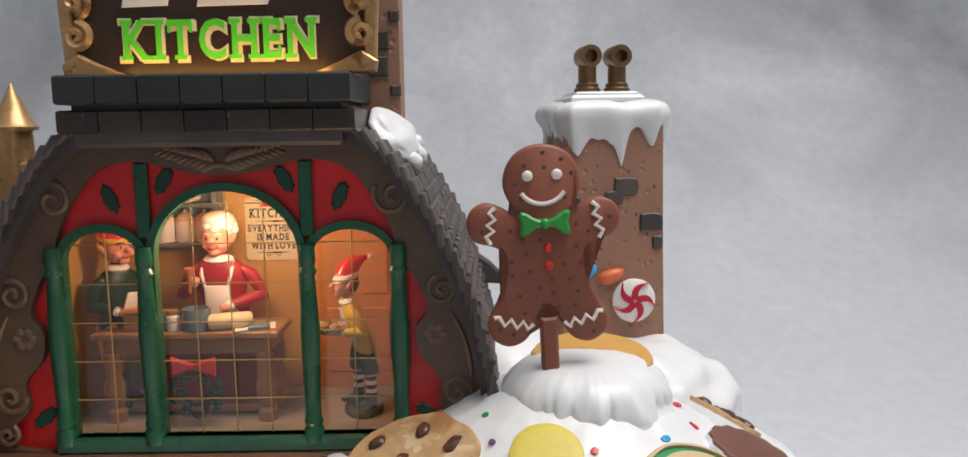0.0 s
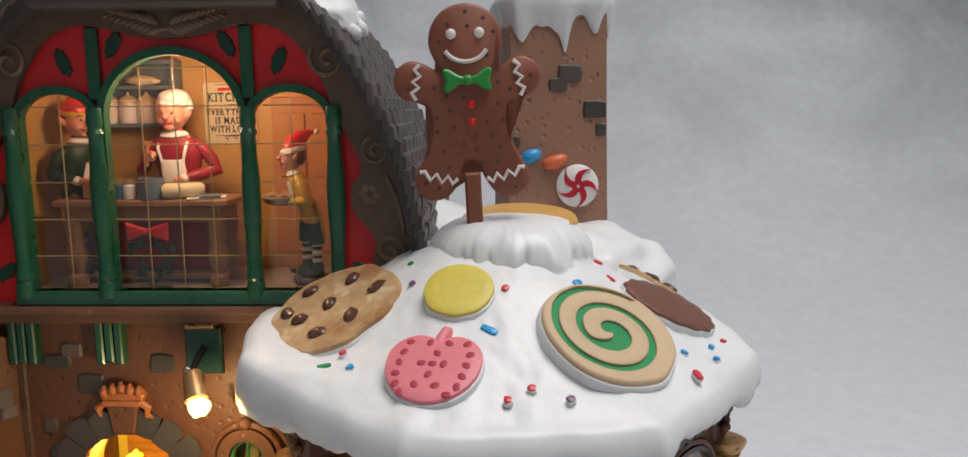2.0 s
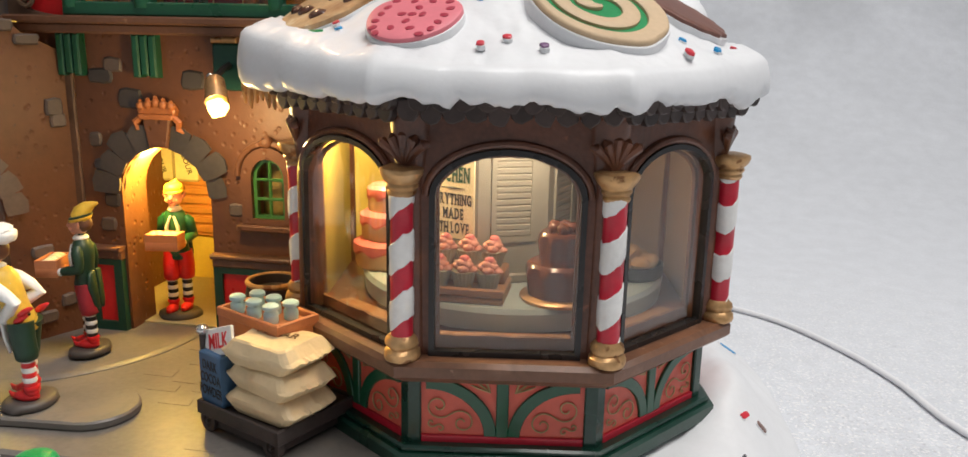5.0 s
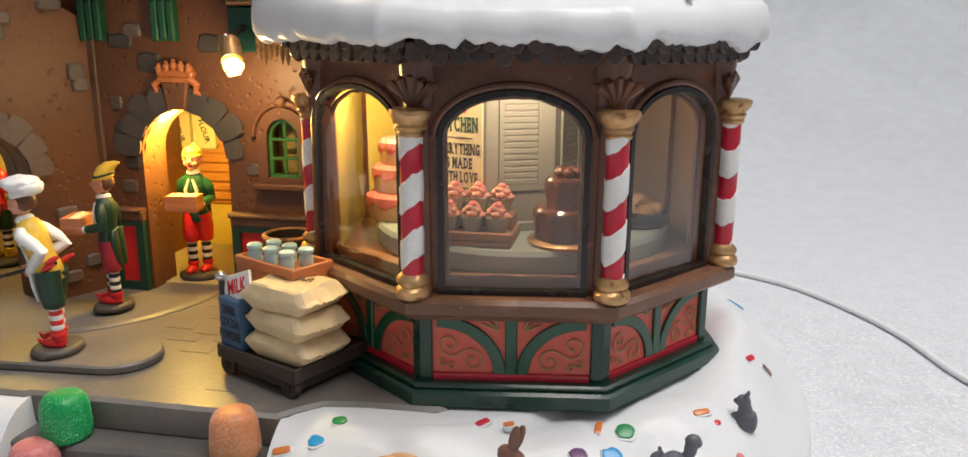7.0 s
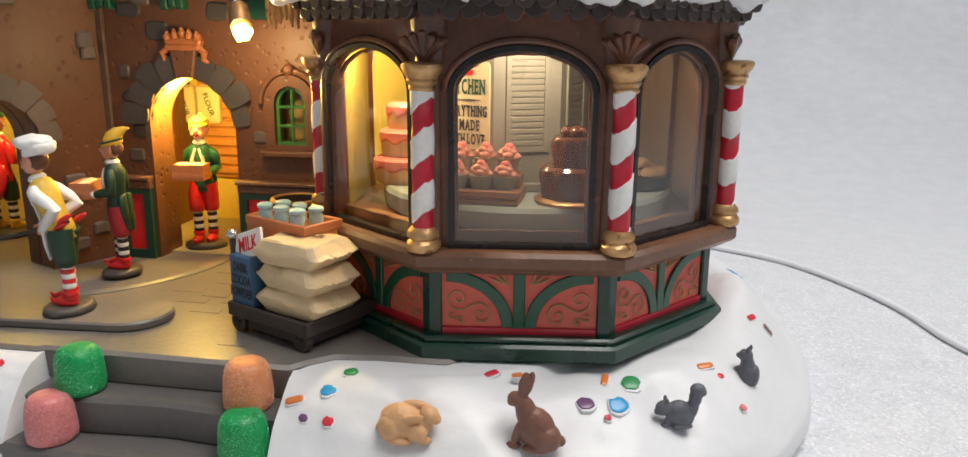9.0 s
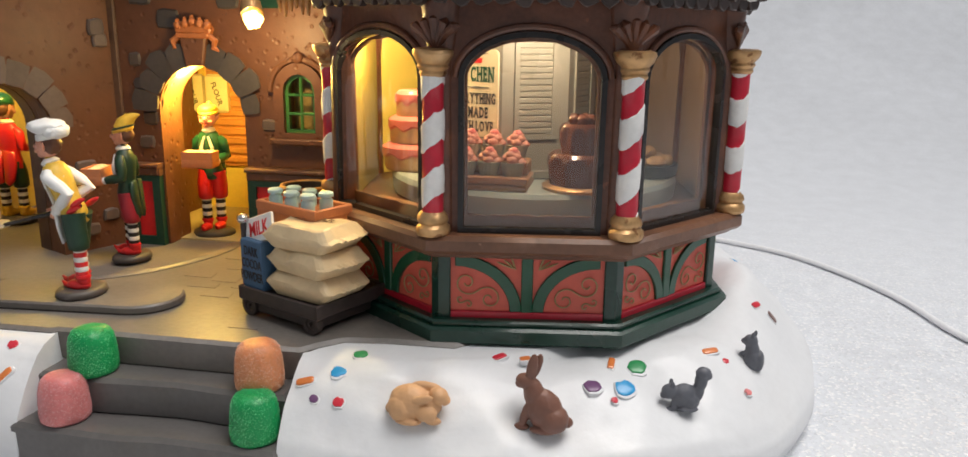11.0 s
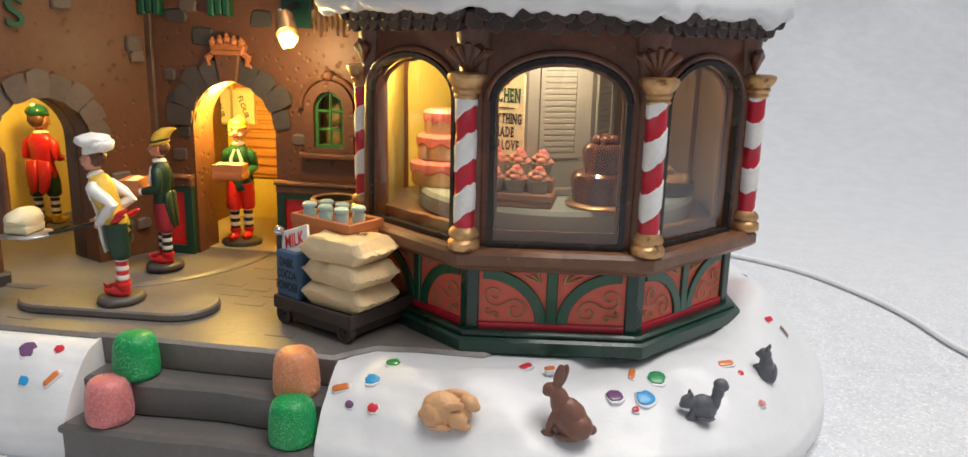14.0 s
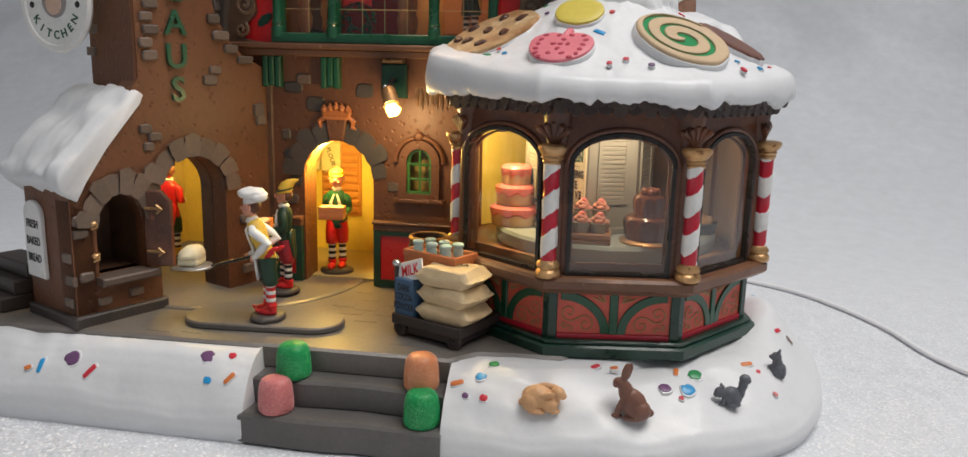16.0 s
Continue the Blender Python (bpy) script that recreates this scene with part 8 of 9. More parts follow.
        lathe(bm, [(0.29, 4.5), (0.33, 4.54), (0.33, 4.7)], 0, 0.04, 18, mat=ht, place=lambda u, v, d: H(u, v, d + 0.2 * v))
        blob(bm, *H(0.0, 0.02, 4.86), 0.44 * k, 0.5 * k, 0.22 * k, 0.25, 2.8, mat=ht)
        blob(bm, *H(0.02, 0.26, 4.76), 0.38 * k, 0.34 * k, 0.22 * k, 0.22, 3, mat=ht)
    elif hat_kind == "curls":
        for q in range(26):
            a, e = q * 2.4, 0.1 + 0.85 * (q / 26)
            rr = math.cos(e * 1.4)
            ball(H(0.32 * rr * math.cos(a), 0.1 + 0.28 * rr * math.sin(a), 4.48 + 0.3 * math.sin(e * 1.4)), 0.11 * head, 0.11 * head, 0.1 * head, 0.2, 4, ht, seed=q)
        blob(bm, *H(0, 0.1, 4.72), 0.34 * k * head, 0.34 * k * head, 0.2 * k * head, 0.12, 5, mat=white)
    else:
        blob(bm, *H(0, 0.05, 4.6), 0.34 * k * head, 0.34 * k * head, 0.24 * k * head, 0.14, 4, mat=ht)
        lathe(bm, [(0.31, 4.47), (0.35, 4.5), (0.35, 4.58), (0.3, 4.61)], 0, 0.03, 18, mat=PAINT["yellow"] if hat == "red" else ht, place=lambda u, v, d: H(u, v, d + 0.2 * v))
        ball(H(0, 0.2, 4.82), 0.09, 0.09, 0.09, 0.2, 4, white if hat == "green" else ht)
    if load == "box":
        z0, z1 = 2.7 * k, 3.26 * k
        holed(bm, [(-0.55 * k, -1.3 * k), (0.55 * k, -1.3 * k), (0.55 * k, -0.62 * k), (-0.55 * k, -0.62 * k)],
              [[(-0.47 * k, -1.22 * k), (0.47 * k, -1.22 * k), (0.47 * k, -0.7 * k), (-0.47 * k, -0.7 * k)]], z0 + 0.3 * k, z1, flat, PAINT["crate"])
        box(bm, -0.55 * k, 0.55 * k, -1.3 * k, -0.62 * k, z0, z0 + 0.31 * k, 0.02, mat=PAINT["crate"])
        for q in range(7):
            ball(P(-0.38 + 0.127 * q, -0.96 + 0.1 * (q % 2), 3.2), 0.16, 0.22, 0.1, 0.25, 3, PAINT["cream"], seed=q)
    if load == "peel":
        tube(bm, [P(0.12, 0.25, 2.62), P(0.0, -0.9, 2.3), P(0.0, -2.2, 1.95)], [0.055 * k, 0.06 * k, 0.05 * k], 8, mat=PAINT["black"])
        slab(bm, [(-0.6 * k, -3.5 * k), (0.6 * k, -3.5 * k), (0.62 * k, -2.5 * k), (0.2 * k, -2.15 * k), (-0.2 * k, -2.15 * k), (-0.62 * k, -2.5 * k)], 1.86 * k, 1.95 * k, 0.03, mat=PAINT["silver"])
        box(bm, -0.42 * k, 0.42 * k, -3.3 * k, -2.6 * k, 1.95 * k, 2.3 * k, 0.08, mat=PAINT["cream"])
        tube(bm, [P(-0.43, -2.95, 2.26), P(-0.4, -2.95, 2.3), P(0.0, -2.95, 2.33), P(0.4, -2.95, 2.3), P(0.43, -2.95, 2.26)], [0.24 * k, 0.36 * k, 0.39 * k, 0.36 * k, 0.24 * k], 16, mat=PAINT["cream"])
    if load == "bowl":
        lathe(bm, [(0.2 * k, 2.72 * k), (0.5 * k, 2.82 * k), (0.62 * k, 3.02 * k), (0.56 * k, 3.05 * k), (0.35 * k, 2.92 * k), (0.05, 2.9 * k)], 0, -1.0 * k, 16, mat=PAINT["silver"])
        for q in range(7):
            ball(P(0.36 * math.cos(q * 0.9), -1.0 + 0.36 * math.sin(q * 0.9), 3.05), 0.19, 0.19, 0.12, 0.25, 3, PAINT["cookie"], seed=q)
    if load == "spoon":
        tube(bm, [P(-0.66, -0.6, 3.05), P(-0.62, -0.66, 3.5), P(-0.6, -0.68, 3.7)], [0.05 * k, 0.06 * k, 0.14 * k], 8, mat=PAINT["crate"])
    if load == "paper":
        slab(bm, [(-0.4 * k, 2.9 * k), (0.3 * k, 2.85 * k), (0.36 * k, 3.3 * k), (-0.34 * k, 3.36 * k)], 0.78 * k, 0.82 * k, 0.01, lambda u, v, d: (u, -d - 0.3 * (v - 2.9 * k), v), white)
    ob = link(name, bm, SLOT, smooth=60)
    ob.matrix_world = pose(x * CM, y * CM, z * CM, 0, 0, rz)
    return tagged(ob, label, "figurine", group)


figurine("elf_figurine", -9.1, 23.7, 2.82, 8, "painted elf figurine in green coat holding a box in the doorway", "green", "red", "red", "yellow", "round", 5.0, "box", tails=True)
figurine("elf_figurine", -9.95, 20.1, 2.84, -78, "dark green elf figurine with yellow pointed hat carrying a box", "dark", "crimson", "red", "yellow", "pointed", 4.75, "box", tails=True)
figurine("elf_figurine", -17.1, 23.6, 2.84, 175, "painted elf figurine in a red coat standing in the tower doorway", "red", "dark", "yellow", "green", "round", 5.0, tails=True, stout=1.35, head=1.2)


def build_chef():
    ob = thing("sliding_plate", -9.25, 16.55, 2.76, "flat grey-brown plate with rounded ends on the courtyard floor", "plate", rz=4)
    bm = bmesh.new()
    poly = [(1.85 + 1.05 * math.cos(a), 1.05 * math.sin(a)) for a in [-math.pi / 2 + math.pi * i / 14 for i in range(15)]]
    poly += [(-1.85 + 1.05 * math.cos(a), 1.05 * math.sin(a)) for a in [math.pi / 2 + math.pi * i / 14 for i in range(15)]]
    slab(bm, poly, 0.0, 0.24, 0.05)
    part("plate_body", bm, DECK, ob)
    figurine("chef_figurine", -8.95, 16.35, 2.99, -86, "painted chef figurine in white with a bread peel and loaf", "yellow", "dark", "red", "white", "toque", 4.95, "peel", apron=True, group="chef figurines", lean=20, stripe="red", sleeve="white")


build_chef()


# ---- upstairs kitchen ----
def build_kitchen():
    z0 = 12.8
    table = thing("kitchen_table", -8.25, 24.3, z0, "brown wooden kitchen table with turned legs", "table")
    bm = bmesh.new()
    box(bm, -2.6, 2.6, -0.8, 0.9, 2.4, 2.62, 0.05)
    part("tabletop", bm, WOOD, table)
    bm = bmesh.new()
    box(bm, -2.35, 2.35, -0.66, 0.75, 1.95, 2.4, 0.04)
    part("apron", bm, WOOD, table)
    for x in (-2.15, 2.15):
        for y in (-0.5, 0.6):
            bm = bmesh.new()
            lathe(bm, [(0.28, 0), (0.28, 0.3), (0.18, 0.4), (0.28, 0.7), (0.32, 1.0), (0.2, 1.3), (0.26, 1.5), (0.26, 2.0)], x, y, 12)
            part("leg", bm, WOOD, table)
    bm = bmesh.new()
    box(bm, -2.2, 2.2, -0.2, 0.3, 0.12, 0.32, 0.04)
    part("stretcher", bm, WOOD, table)
    cloth = thing("red_cloth", -8.1, 24.62, z0, "dark red cloth hanging behind the table", "cloth")
    bm = bmesh.new()
    box(bm, -1.4, 1.5, -0.06, 0.06, 0.3, 1.95, 0.03)
    part("fabric", bm, FROCK_RED, cloth)
    wreath = thing("wreath", -7.95, 23.5, z0 + 0.95, "dark green wreath with a red bow hung on the table", "wreath")
    bm = bmesh.new()
    rnd = random.Random(4)
    for k in range(90):
        a, b = rnd.uniform(0, 2 * math.pi), rnd.uniform(0, 2 * math.pi)
        r = 0.55 + 0.17 * math.cos(b)
        blob(bm, r * math.cos(a), 0.14 * math.sin(b) - 0.1, r * math.sin(a), 0.12, 0.05, 0.05, sub=1, turn=Matrix.Rotation(rnd.uniform(0, 6), 3, "Y"))
    part("greenery", bm, LEAF, wreath)
    bm = bmesh.new()
    for s in (-1, 1):
        slab(bm, [(0, 0.7), (s * 0.6, 0.5), (s * 0.62, 1.05), (0, 0.85)][::s], 0.16, 0.34, 0.05, face_place(0, 0, 0))
    part("bow", bm, RED, wreath, "red ribbon bow")
    figurine("baker_figurine", -7.6, 25.2, z0, -4, "baker figurine in crimson dress and white apron behind a table", "crimson", "crimson", "dark", "white", "curls", 6.0, "spoon", base=False, apron=True, group="kitchen figurines", lean=10, head=1.2, hair="cream", stout=1.6)
    figurine("elf_figurine", -10.6, 24.6, z0, 62, "painted elf figurine in dark green and red hat at the table", "dark", "yellow", "dark", "red", "round", 5.75, "paper", base=False, group="kitchen figurines", head=1.25, stout=1.3, lean=6)
    figurine("elf_figurine", -3.4, 24.3, z0, -70, "yellow-clad elf figurine with a red pointed hat and bowl", "yellow", "dark", "dark", "red", "pointed", 4.55, "bowl", base=True, group="kitchen figurines", head=1.25, stout=1.85, lean=18, tails=True)
    top = z0 + 2.62
    grey = material("blue_grey_enamel", (0.16, 0.22, 0.27), 0.35, vary=0.15)
    mug = thing("enamel_mug", -8.0, 23.85, top, "blue-grey enamel mug on the table", "mug")
    bm = bmesh.new()
    lathe(bm, [(0.36, 0), (0.38, 0.05), (0.38, 0.62), (0.34, 0.62), (0.33, 0.1), (0.02, 0.1)], 0, 0, 20)
    part("cup", bm, grey, mug)
    bm = bmesh.new()
    tube(bm, [(-0.36, 0, 0.5), (-0.58, 0, 0.45), (-0.58, 0, 0.2), (-0.36, 0, 0.14)], 0.05, 6)
    part("handle", bm, grey, mug)
    pin = thing("dough_roll", -7.05, 23.85, top, "pale rolled dough lying on the table", "dough", rz=20)
    bm = bmesh.new()
    tube(bm, [(-0.6, 0, 0.24), (-0.5, 0, 0.24), (0.5, 0, 0.24), (0.6, 0, 0.24)], [0.16, 0.23, 0.23, 0.16], 12)
    part("roll", bm, CREAM, pin)
    paper = thing("recipe_sheet", -6.4, 24.0, top, "white paper sheets spread on the table", "paper", rz=15)
    bm = bmesh.new()
    box(bm, -0.55, 0.55, -0.4, 0.4, 0.0, 0.05, 0.01)
    part("sheet", bm, WHITE, paper)
    bm = bmesh.new()
    box(bm, -0.2, 0.4, -0.45, 0.1, 0.05, 0.12, 0.01)
    part("booklet", bm, grey, paper)
    for x, mat, word in ((-8.95, BLUEBOX, "blue"), (-8.65, WHITE, "silver")):
        jar = thing("spice_jar", x, 23.8, top, "small " + word + " jar with a lid on the table", "jar", "jars on the table")
        bm = bmesh.new()
        lathe(bm, [(0.17, 0), (0.19, 0.05), (0.19, 0.4), (0.14, 0.46)], 0, 0, 14)
        part("glass", bm, mat, jar)
        bm = bmesh.new()
        lathe(bm, [(0.16, 0.45), (0.17, 0.48), (0.17, 0.58), (0.03, 0.6)], 0, 0, 14)
        part("lid", bm, GOLD, jar)
    boxy = thing("wooden_toolbox", -9.7, 24.0, top, "small dark wooden box on the table", "box")
    bm = bmesh.new()
    box(bm, -0.3, 0.3, -0.3, 0.3, 0, 0.5, 0.04)
    part("case", bm, WOOD, boxy)
    bm = bmesh.new()
    box(bm, -0.33, 0.33, -0.33, 0.3, 0.5, 0.62, 0.04)
    part("lid", bm, ORANGE_SLAT, boxy)
    bowl = thing("mixing_bowl", -7.9, 24.45, top, "shallow brown wooden mixing bowl on the table", "bowl")
    bm = bmesh.new()
    lathe(bm, [(0.3, 0), (0.55, 0.16), (0.62, 0.34), (0.56, 0.35), (0.4, 0.2), (0.02, 0.16)], 0, 0, 22)
    part("dish", bm, WOOD, bowl)
    # shelf with pots, poster, door
    shelf = thing("wall_shelf", -9.35, 26.45, 17.45, "blue-grey wall shelf with white canisters", "shelf")
    for z in (0.0, 1.2, 2.0):
        bm = bmesh.new()
        box(bm, -1.25, 1.25, -0.5, 0.15, z, z + 0.14, 0.03)
        part("board", bm, grey, shelf)
    bm = bmesh.new()
    box(bm, -1.25, 1.25, 0.08, 0.16, 0, 2.0, 0.02)
    part("back", bm, grey, shelf)
    for x in (-1.3, 1.3):
        bm = bmesh.new()
        box(bm, x - 0.07, x + 0.07, -0.5, 0.15, -0.1, 2.15, 0.03)
        part("side", bm, grey, shelf)
    can = None
    for z in (0.14,):
        for k in range(4):
            m = pose((-9.35 - 0.9 + 0.6 * k) * CM, 26.25 * CM, (17.45 + z) * CM)
            if can is None:
                can = thing("canister", 0, 0, 0, "white lidded canister on the wall shelf", "canister", "canisters on the shelf")
                can.matrix_world = m
                bm = bmesh.new()
                lathe(bm, [(0.26, 0), (0.3, 0.06), (0.3, 0.6), (0.24, 0.7)], 0, 0, 14)
                part("pot", bm, WHITE, can)
                bm = bmesh.new()
                lathe(bm, [(0.3, 0.66), (0.3, 0.74), (0.2, 0.84), (0.06, 0.9), (0.05, 0.98), (0.01, 1.0)], 0, 0, 14)
                part("lid", bm, CREAM, can)
            else:
                copy_thing(can, m)
    loaf = thing("bread_loaf", -9.1, 26.2, 17.45 + 1.34, "pale flat bread loaf lying on the wall shelf", "bread")
    bm = bmesh.new()
    blob(bm, 0, 0, 0.16, 0.55, 0.2, 0.17, 0.25, 2.5)
    part("crust", bm, CREAM, loaf)
    poster = thing("wall_poster", -6.45, 26.58, 17.9, "cream poster with green and black lettering on the kitchen wall", "poster")
    lettered_poster(poster, 0.86, 0.98)
    door = thing("plank_door", -3.9, 26.5, z0, "orange-brown panelled door in the kitchen wall", "door")
    bm = bmesh.new()
    box(bm, -1.2, 1.2, 0.0, 0.12, 0, 5.6, 0.03)
    part("leaf", bm, ORANGE_SLAT, door)
    for x in (-0.55, 0.55):
        for z in (0.5, 3.0):
            bm = bmesh.new()
            box(bm, x - 0.42, x + 0.42, -0.06, 0.05, z, z + 2.1, 0.05)
            part("panel", bm, ORANGE_SLAT, door)


def lettered_poster(parent, w, h):
    """A poster in its parent's frame: w and h are half sizes; it faces -y."""
    g = face_place(0, 0, 0)
    bm = bmesh.new()
    slab(bm, [(-w + 0.08, -h), (w - 0.08, -h), (w, -h + 0.1), (w, h - 0.1), (w - 0.08, h), (-w + 0.08, h), (-w, h - 0.1), (-w, -h + 0.1)], 0.0, 0.06, 0.015, g)
    part("sheet", bm, CREAM, parent)
    flat_up = Matrix.Rotation(radians(90), 4, "X")
    bm = bmesh.new()
    slab(bm, [(-0.45 * w, 0.72 * h), (0.3 * w, 0.74 * h), (0.34 * w, 0.84 * h), (-0.42 * w, 0.82 * h)], 0.05, 0.075, 0.01, g)
    part("name_bar", bm, RED, parent)
    for word, z, tall, width, ink in (("KITCHEN", 0.52, 0.3, 1.62, GREEN), ("EVERYTHING", 0.04, 0.22, 1.78, INK), ("IS MADE", -0.24, 0.22, 1.15, INK), ("WITH LOVE", -0.52, 0.22, 1.6, INK)):
        serif_writing("poster_lettering", word, tall * h, width * w, ink, parent, Matrix.Translation((0, -0.062, z * h)) @ flat_up, 0.006, 0.03)
    for z in (0.26, 0.92, -0.74):
        bm = bmesh.new()
        tube(bm, [g(-0.6 * w, z * h, 0.06), g(-0.1 * w, z * h, 0.065), g(0.1 * w, z * h, 0.065), g(0.6 * w, z * h, 0.06)], [0.008, 0.012, 0.03, 0.008], 5)
        part("ornament_line", bm, INK, parent)
    bm = bmesh.new()
    swirl(bm, g, -0.16 * w, -0.82 * h, 0.09, 1.2, 1, 0, 0.012, 0.065)
    swirl(bm, g, 0.16 * w, -0.82 * h, 0.09, 1.2, -1, math.pi, 0.012, 0.065)
    part("flourish", bm, INK, parent)


build_kitchen()


# ---- inside the pavilion: pillar, turntable, cakes ----
def build_display():
    px, py = 2.55, 21.6
    z0 = 5.5
    table = thing("turntable", px, py, z0, "grey-green round display turntable inside the pavilion", "turntable")
    bm = bmesh.new()
    lathe(bm, [(0.3, 0.0), (4.0, 0.0), (4.15, 0.05), (4.2, 0.5), (4.12, 0.62), (0.3, 0.62)], 0, 0, 64)
    part("disc", bm, FLOOR_IN, table)
    cx_, cy_ = 1.85, 21.67
    pil = thing("display_pillar", cx_, cy_, z0 + 0.62, "grey-white eight-sided pillar with shutters and a poster", "pillar")
    wallpaint = material("pale_grey_panel", (0.29, 0.275, 0.23), 0.4, vary=0.08)
    bm = bmesh.new()
    r = 2.45
    corner = [(r * math.cos(radians(-87.5 + 45 * k)), r * math.sin(radians(-87.5 + 45 * k))) for k in range(8)]
    slab(bm, corner, 0.0, 4.4, 0.03)
    slab(bm, [(x * 1.04, y * 1.04) for x, y in corner], 0.0, 0.25, 0.04)
    part("core", bm, wallpaint, pil)
    for k in range(7):
        a, b = Vector(corner[k]), Vector(corner[(k + 1) % 8])
        mid = (a + b) / 2
        way = math.degrees(math.atan2(b.y - a.y, b.x - a.x))
        g = face_place(mid.x, mid.y, way)
        bm = bmesh.new()
        holed(bm, [(-0.6, 1.1), (0.6, 1.1), (0.6, 4.0), (-0.6, 4.0)], [[(-0.46, 1.25), (0.46, 1.25), (0.46, 3.85), (-0.46, 3.85)]], -0.02, 0.06, g)
        part("shutter_frame", bm, wallpaint, pil)
        if k in (2, 3, 4):
            continue
        for j in range(16):
            bm = bmesh.new()
            box(bm, -0.47, 0.47, 1.26 + 0.162 * j, 1.405 + 0.162 * j, -0.03, 0.035, 0.025, g)
            part("slat", bm, wallpaint, pil)
    a, b = Vector(corner[7]), Vector(corner[0])
    mid = a.lerp(b, 0.56)
    way = math.degrees(math.atan2(b.y - a.y, b.x - a.x))
    post = thing("wall_poster", cx_ + mid.x, cy_ + mid.y, z0 + 2.75, "cream poster with green and black lettering on the pillar", "poster", rz=way)
    lettered_poster(post, 0.74, 1.34)
    top = z0 + 0.62

    def ring(angle, r=3.35):
        return px + r * math.cos(radians(angle)), py + r * math.sin(radians(angle))

    gloss = material("chocolate_ganache", (0.12, 0.042, 0.025), 0.25, vary=0.2, coat=0.3)
    berry = material("pink_frosting", (0.62, 0.16, 0.14), 0.4, vary=0.15)
    sponge = material("pale_sponge", (0.58, 0.38, 0.22), 0.6, vary=0.2)
    # two-tier chocolate cake
    x, y = ring(-62)
    cake = thing("chocolate_cake", x, y, top, "two-tier dark chocolate cake on a gold plate", "cake", "cakes on the turntable")
    bm = bmesh.new()
    lathe(bm, [(0.95, 0), (0.98, 0.08), (0.9, 0.14), (0.05, 0.14)], 0, 0, 26)
    part("plate", bm, GOLD, cake)
    for r_, a_, b_ in ((0.8, 0.14, 0.95), (0.52, 0.95, 1.7)):
        bm = bmesh.new()
        rings = []
        for rr, zz, dr in ((r_ * 0.98, a_, 0), (r_, a_ + 0.3 * (b_ - a_), 0.04), (r_ * 1.03, b_ - 0.25, 0.06), (r_ * 1.02, b_ - 0.08, 0), (r_ * 0.9, b_, 0), (0.05, b_ + 0.02, 0)):
            rings.append([((rr + dr * math.sin(9 * t)) * math.cos(t), (rr + dr * math.sin(9 * t)) * math.sin(t), zz) for t in [2 * math.pi * i / 40 for i in range(40)]])
        loft(bm, rings)
        part("tier", bm, gloss, cake)
    for k in range(5):
        bm = bmesh.new()
        blob(bm, 0.22 * math.cos(k * 1.25), 0.22 * math.sin(k * 1.25), 1.8, 0.17, 0.17, 0.14, 0.3, 2, sub=2, seed=k)
        part("truffle", bm, gloss, cake)
    # pink three-tier cake
    x, y = ring(-164, 3.5)
    cake = thing("pink_cake", x, y, top, "three-tier sponge cake with pink frosting", "cake", "cakes on the turntable")
    for r_, a_ in ((0.92, 0.0), (0.74, 0.78), (0.55, 1.5)):
        bm = bmesh.new()
        lathe(bm, [(r_ * 0.95, a_), (r_, a_ + 0.1), (r_, a_ + 0.45)], 0, 0, 26)
        part("tier", bm, sponge, cake)
        bm = bmesh.new()
        rings = []
        for rr, zz, w in ((r_ * 0.98, a_ + 0.38, 1), (r_ * 1.07, a_ + 0.46, 1), (r_ * 1.05, a_ + 0.66, 0), (r_ * 0.85, a_ + 0.76, 0), (0.05, a_ + 0.77, 0)):
            rings.append([(rr * math.cos(t), rr * math.sin(t), zz + 0.07 * w * math.sin(8 * t)) for t in [2 * math.pi * i / 40 for i in range(40)]])
        loft(bm, rings)
        part("frosting", bm, berry, cake, "pink frosting")
    # cupcake stand
    x, y = ring(-101, 3.3)
    stand = thing("cupcake_stand", x, y, top, "brown wooden stand with cupcakes and strawberries", "stand", rz=0)
    for x0, x1, y0, y1, z0_, z1_ in ((-1.15, 0.95, -0.7, 0.8, 0.0, 0.14), (-1.15, 0.95, -0.7, -0.58, 0.17, 0.38), (-1.15, 0.95, -0.56, 0.8, 0.16, 0.3), (-1.05, 0.88, 0.05, 0.8, 0.3, 0.66)):
        bm = bmesh.new()
        box(bm, x0, x1, y0, y1, z0_, z1_, 0.035)
        part("slat", bm, WOOD, stand)
    cup = None
    wrapper = material("sage_cupcake_case", (0.32, 0.31, 0.22), 0.55, vary=0.2)
    rose = material("dusky_pink_frosting", (0.56, 0.24, 0.17), 0.45, vary=0.3, speck=(0.66, 0.42, 0.28), speck_at=0.58, speck_scale=2.0)
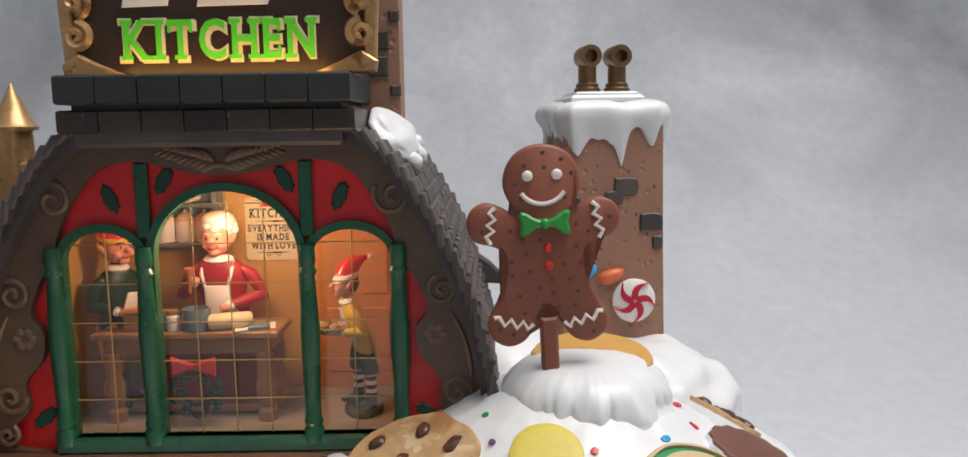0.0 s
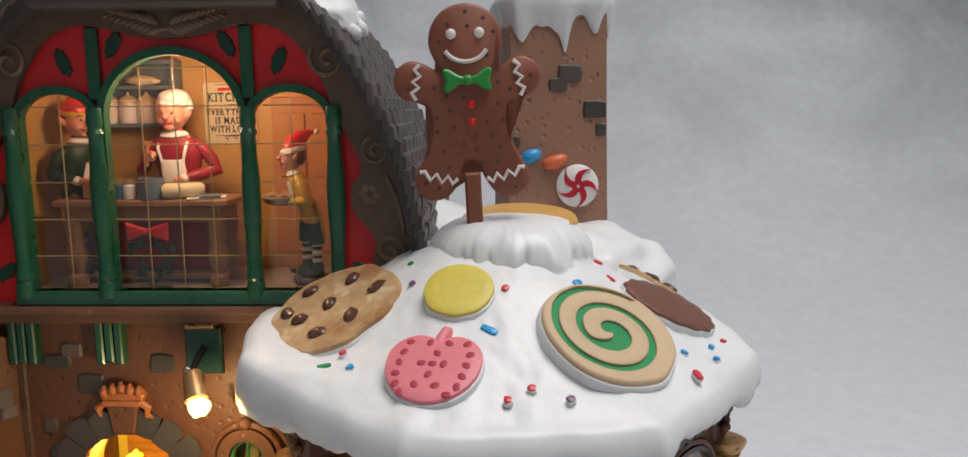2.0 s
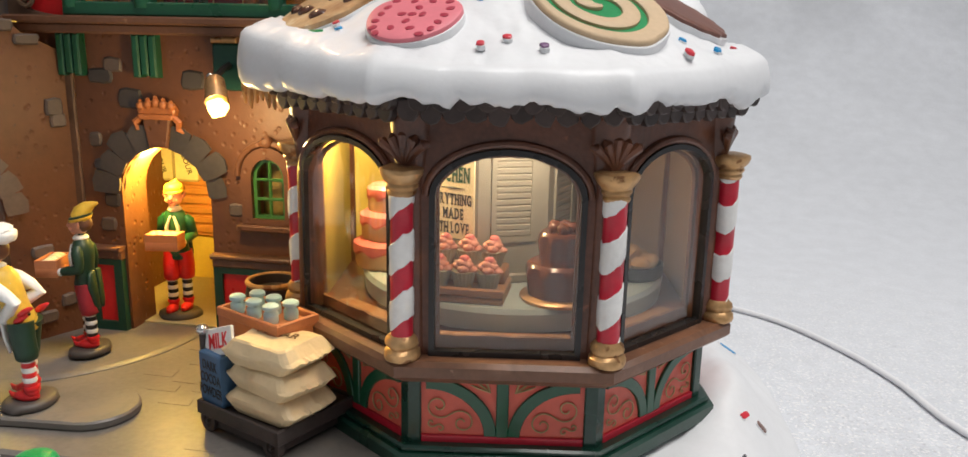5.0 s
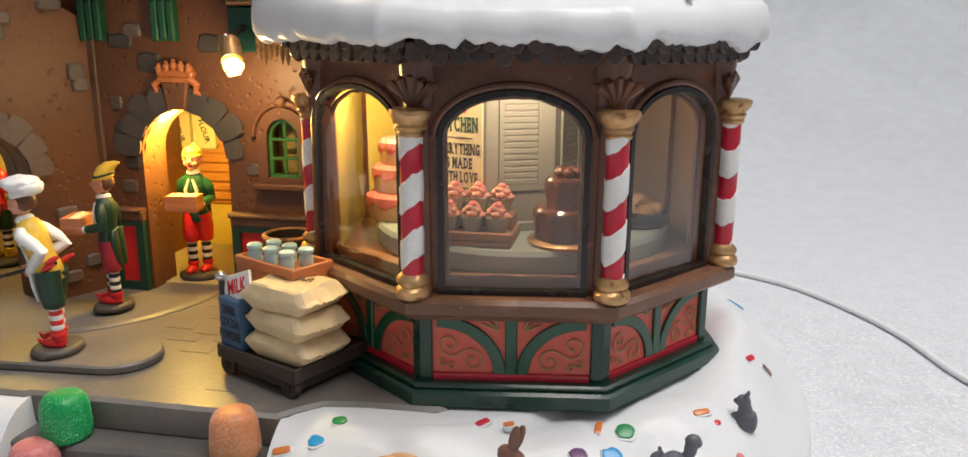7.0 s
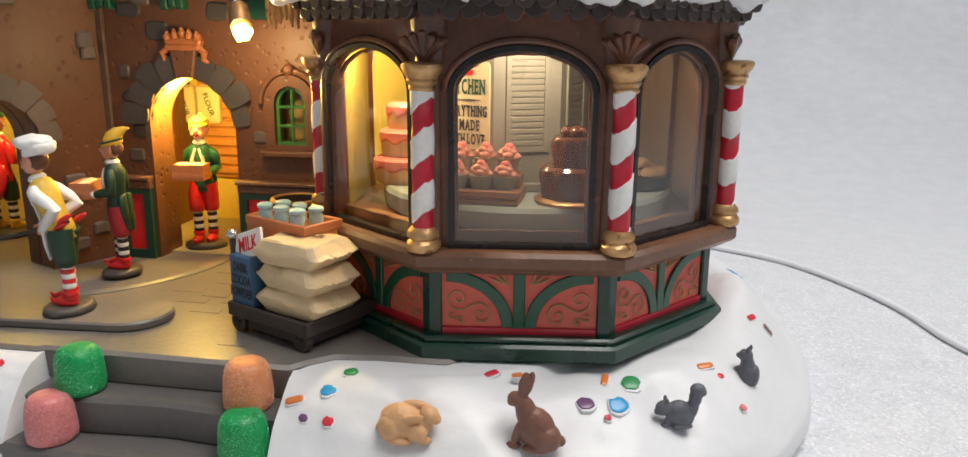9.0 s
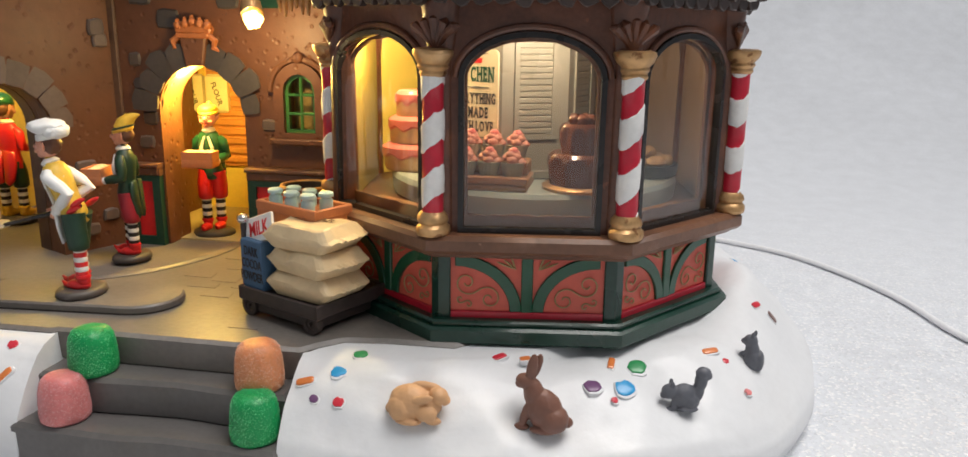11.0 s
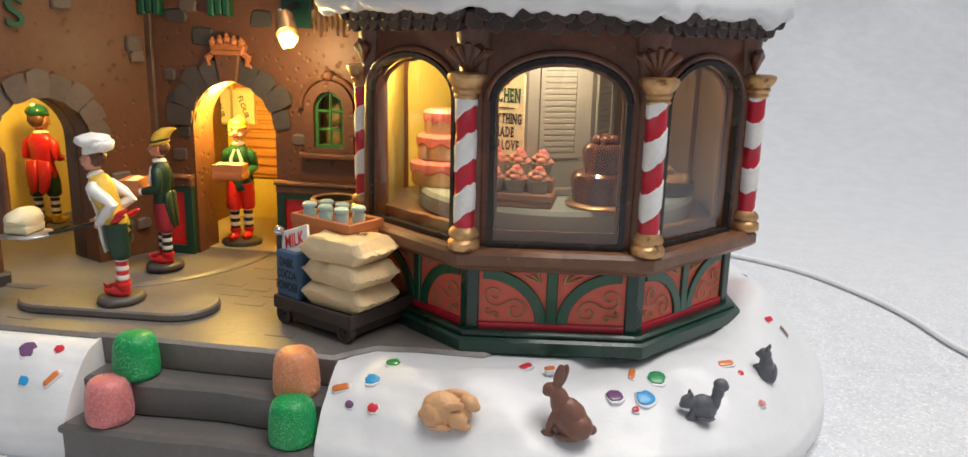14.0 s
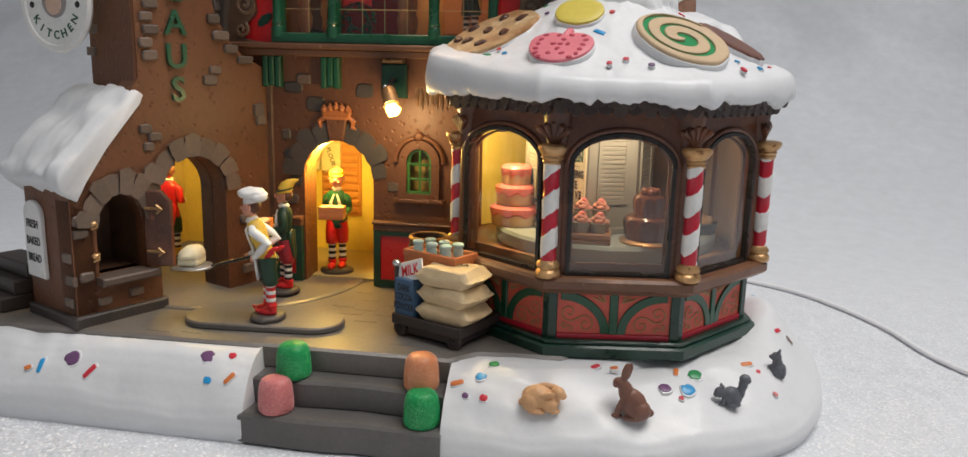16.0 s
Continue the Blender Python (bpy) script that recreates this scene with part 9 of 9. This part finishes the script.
    for j in range(2):
        for k in range(3):
            m = pose((x - 0.72 + 0.62 * k) * CM, (y - 0.24 + 0.68 * j) * CM, (top + 0.3 + 0.36 * j) * CM)
            if cup is None:
                cup = thing("cupcake", 0, 0, 0, "cupcake in a sage case with dusky pink frosting", "cupcake", "cupcakes on the stand")
                cup.matrix_world = m
                bm = bmesh.new()
                rings = []
                for r_, zz in ((0.2, 0.0), (0.3, 0.4)):
                    rings.append([((r_ + 0.015 * (i % 2)) * math.cos(math.pi * i / 18), (r_ + 0.015 * (i % 2)) * math.sin(math.pi * i / 18), zz) for i in range(36)])
                loft(bm, rings)
                part("case", bm, wrapper, cup)
                bm = bmesh.new()
                for q in range(9):
                    a = q * 2.4
                    rr = 0.2 * (1 - q / 11)
                    blob(bm, rr * math.cos(a), rr * math.sin(a), 0.42 + 0.025 * q, 0.15, 0.15, 0.1, 0.2, 3, sub=2, seed=q)
                part("frosting", bm, rose, cup)
                bm = bmesh.new()
                blob(bm, 0.02, 0, 0.68, 0.13, 0.13, 0.11, 0.1, 2, sub=2)
                part("berry", bm, berry, cup, "red berry")
            else:
                copy_thing(cup, m)
    # pan of buns and a fruit cake on the far side
    x, y = ring(-8)
    pan = thing("bun_pan", x, y, top, "dark round pan heaped with brown buns", "pan")
    bm = bmesh.new()
    lathe(bm, [(0.75, 0), (0.85, 0.05), (0.9, 0.36), (0.82, 0.38), (0.78, 0.15), (0.05, 0.14)], 0, 0, 26)
    part("dish", bm, SLATE, pan)
    for k in range(7):
        bm = bmesh.new()
        a = k * 1.05
        r_ = 0.48 if k < 6 else 0
        blob(bm, r_ * math.cos(a), r_ * math.sin(a), 0.42 + (0.22 if k == 6 else 0), 0.28, 0.28, 0.2, 0.2, 2, sub=2, seed=k)
        part("bun", bm, COOKIE, pan)
    x, y = ring(95)
    t = thing("layer_cake", x, y, top, "tall frosted layer cake with a cherry", "cake", "cakes on the turntable")
    for r_, a_, b_ in ((0.8, 0, 0.7), (0.6, 0.7, 1.35), (0.4, 1.35, 1.9)):
        bm = bmesh.new()
        lathe(bm, [(r_, a_), (r_ * 1.02, b_ - 0.15), (r_ * 0.85, b_), (0.05, b_)], 0, 0, 24)
        part("tier", bm, gloss, t)
    # warm brown trays along the sills
    for k in (7, 0, 1):
        g = side_place(k, -0.6)
        bm = bmesh.new()
        box(bm, -1.5, 1.5, 5.5, 5.62, -0.5, 0.2, 0.04, g)
        part("inner_sill", bm, WOOD, pavilion)


build_display()


# ---- thin paving stones in the courtyard ----
rnd = random.Random(11)
courtyard = thing("paving", -8, 17, 2.76, "worn flat paving stones set in the courtyard floor", "paving", kind="structure")
courtyard.matrix_world = Matrix()
for x, y, w, h in ((-7.2, 19.3, 0.9, 0.5), (-6.2, 19.0, 0.8, 0.45), (-6.6, 18.4, 0.9, 0.42), (-5.4, 18.5, 0.7, 0.45), (-5.8, 17.7, 0.9, 0.4), (-6.4, 20.2, 0.7, 0.4), (-5.2, 19.7, 0.8, 0.4), (-3.9, 15.6, 0.8, 0.35),
                   (-11.6, 18.0, 0.8, 0.4), (-10.9, 17.9, 0.5, 0.4), (-7.0, 21.2, 0.7, 0.4), (-5.8, 21.0, 0.8, 0.4), (-12.4, 15.0, 0.9, 0.4), (-11.2, 15.1, 0.8, 0.4)):
    bm = bmesh.new()
    slab(bm, [(x - w / 2, y - h / 2 + rnd.uniform(0, 0.08)), (x + w / 2, y - h / 2), (x + w / 2 - rnd.uniform(0, 0.1), y + h / 2), (x - w / 2 + rnd.uniform(0, 0.1), y + h / 2)], 2.7, 2.774, 0.012)
    part("paving_stone", bm, DECK, courtyard)
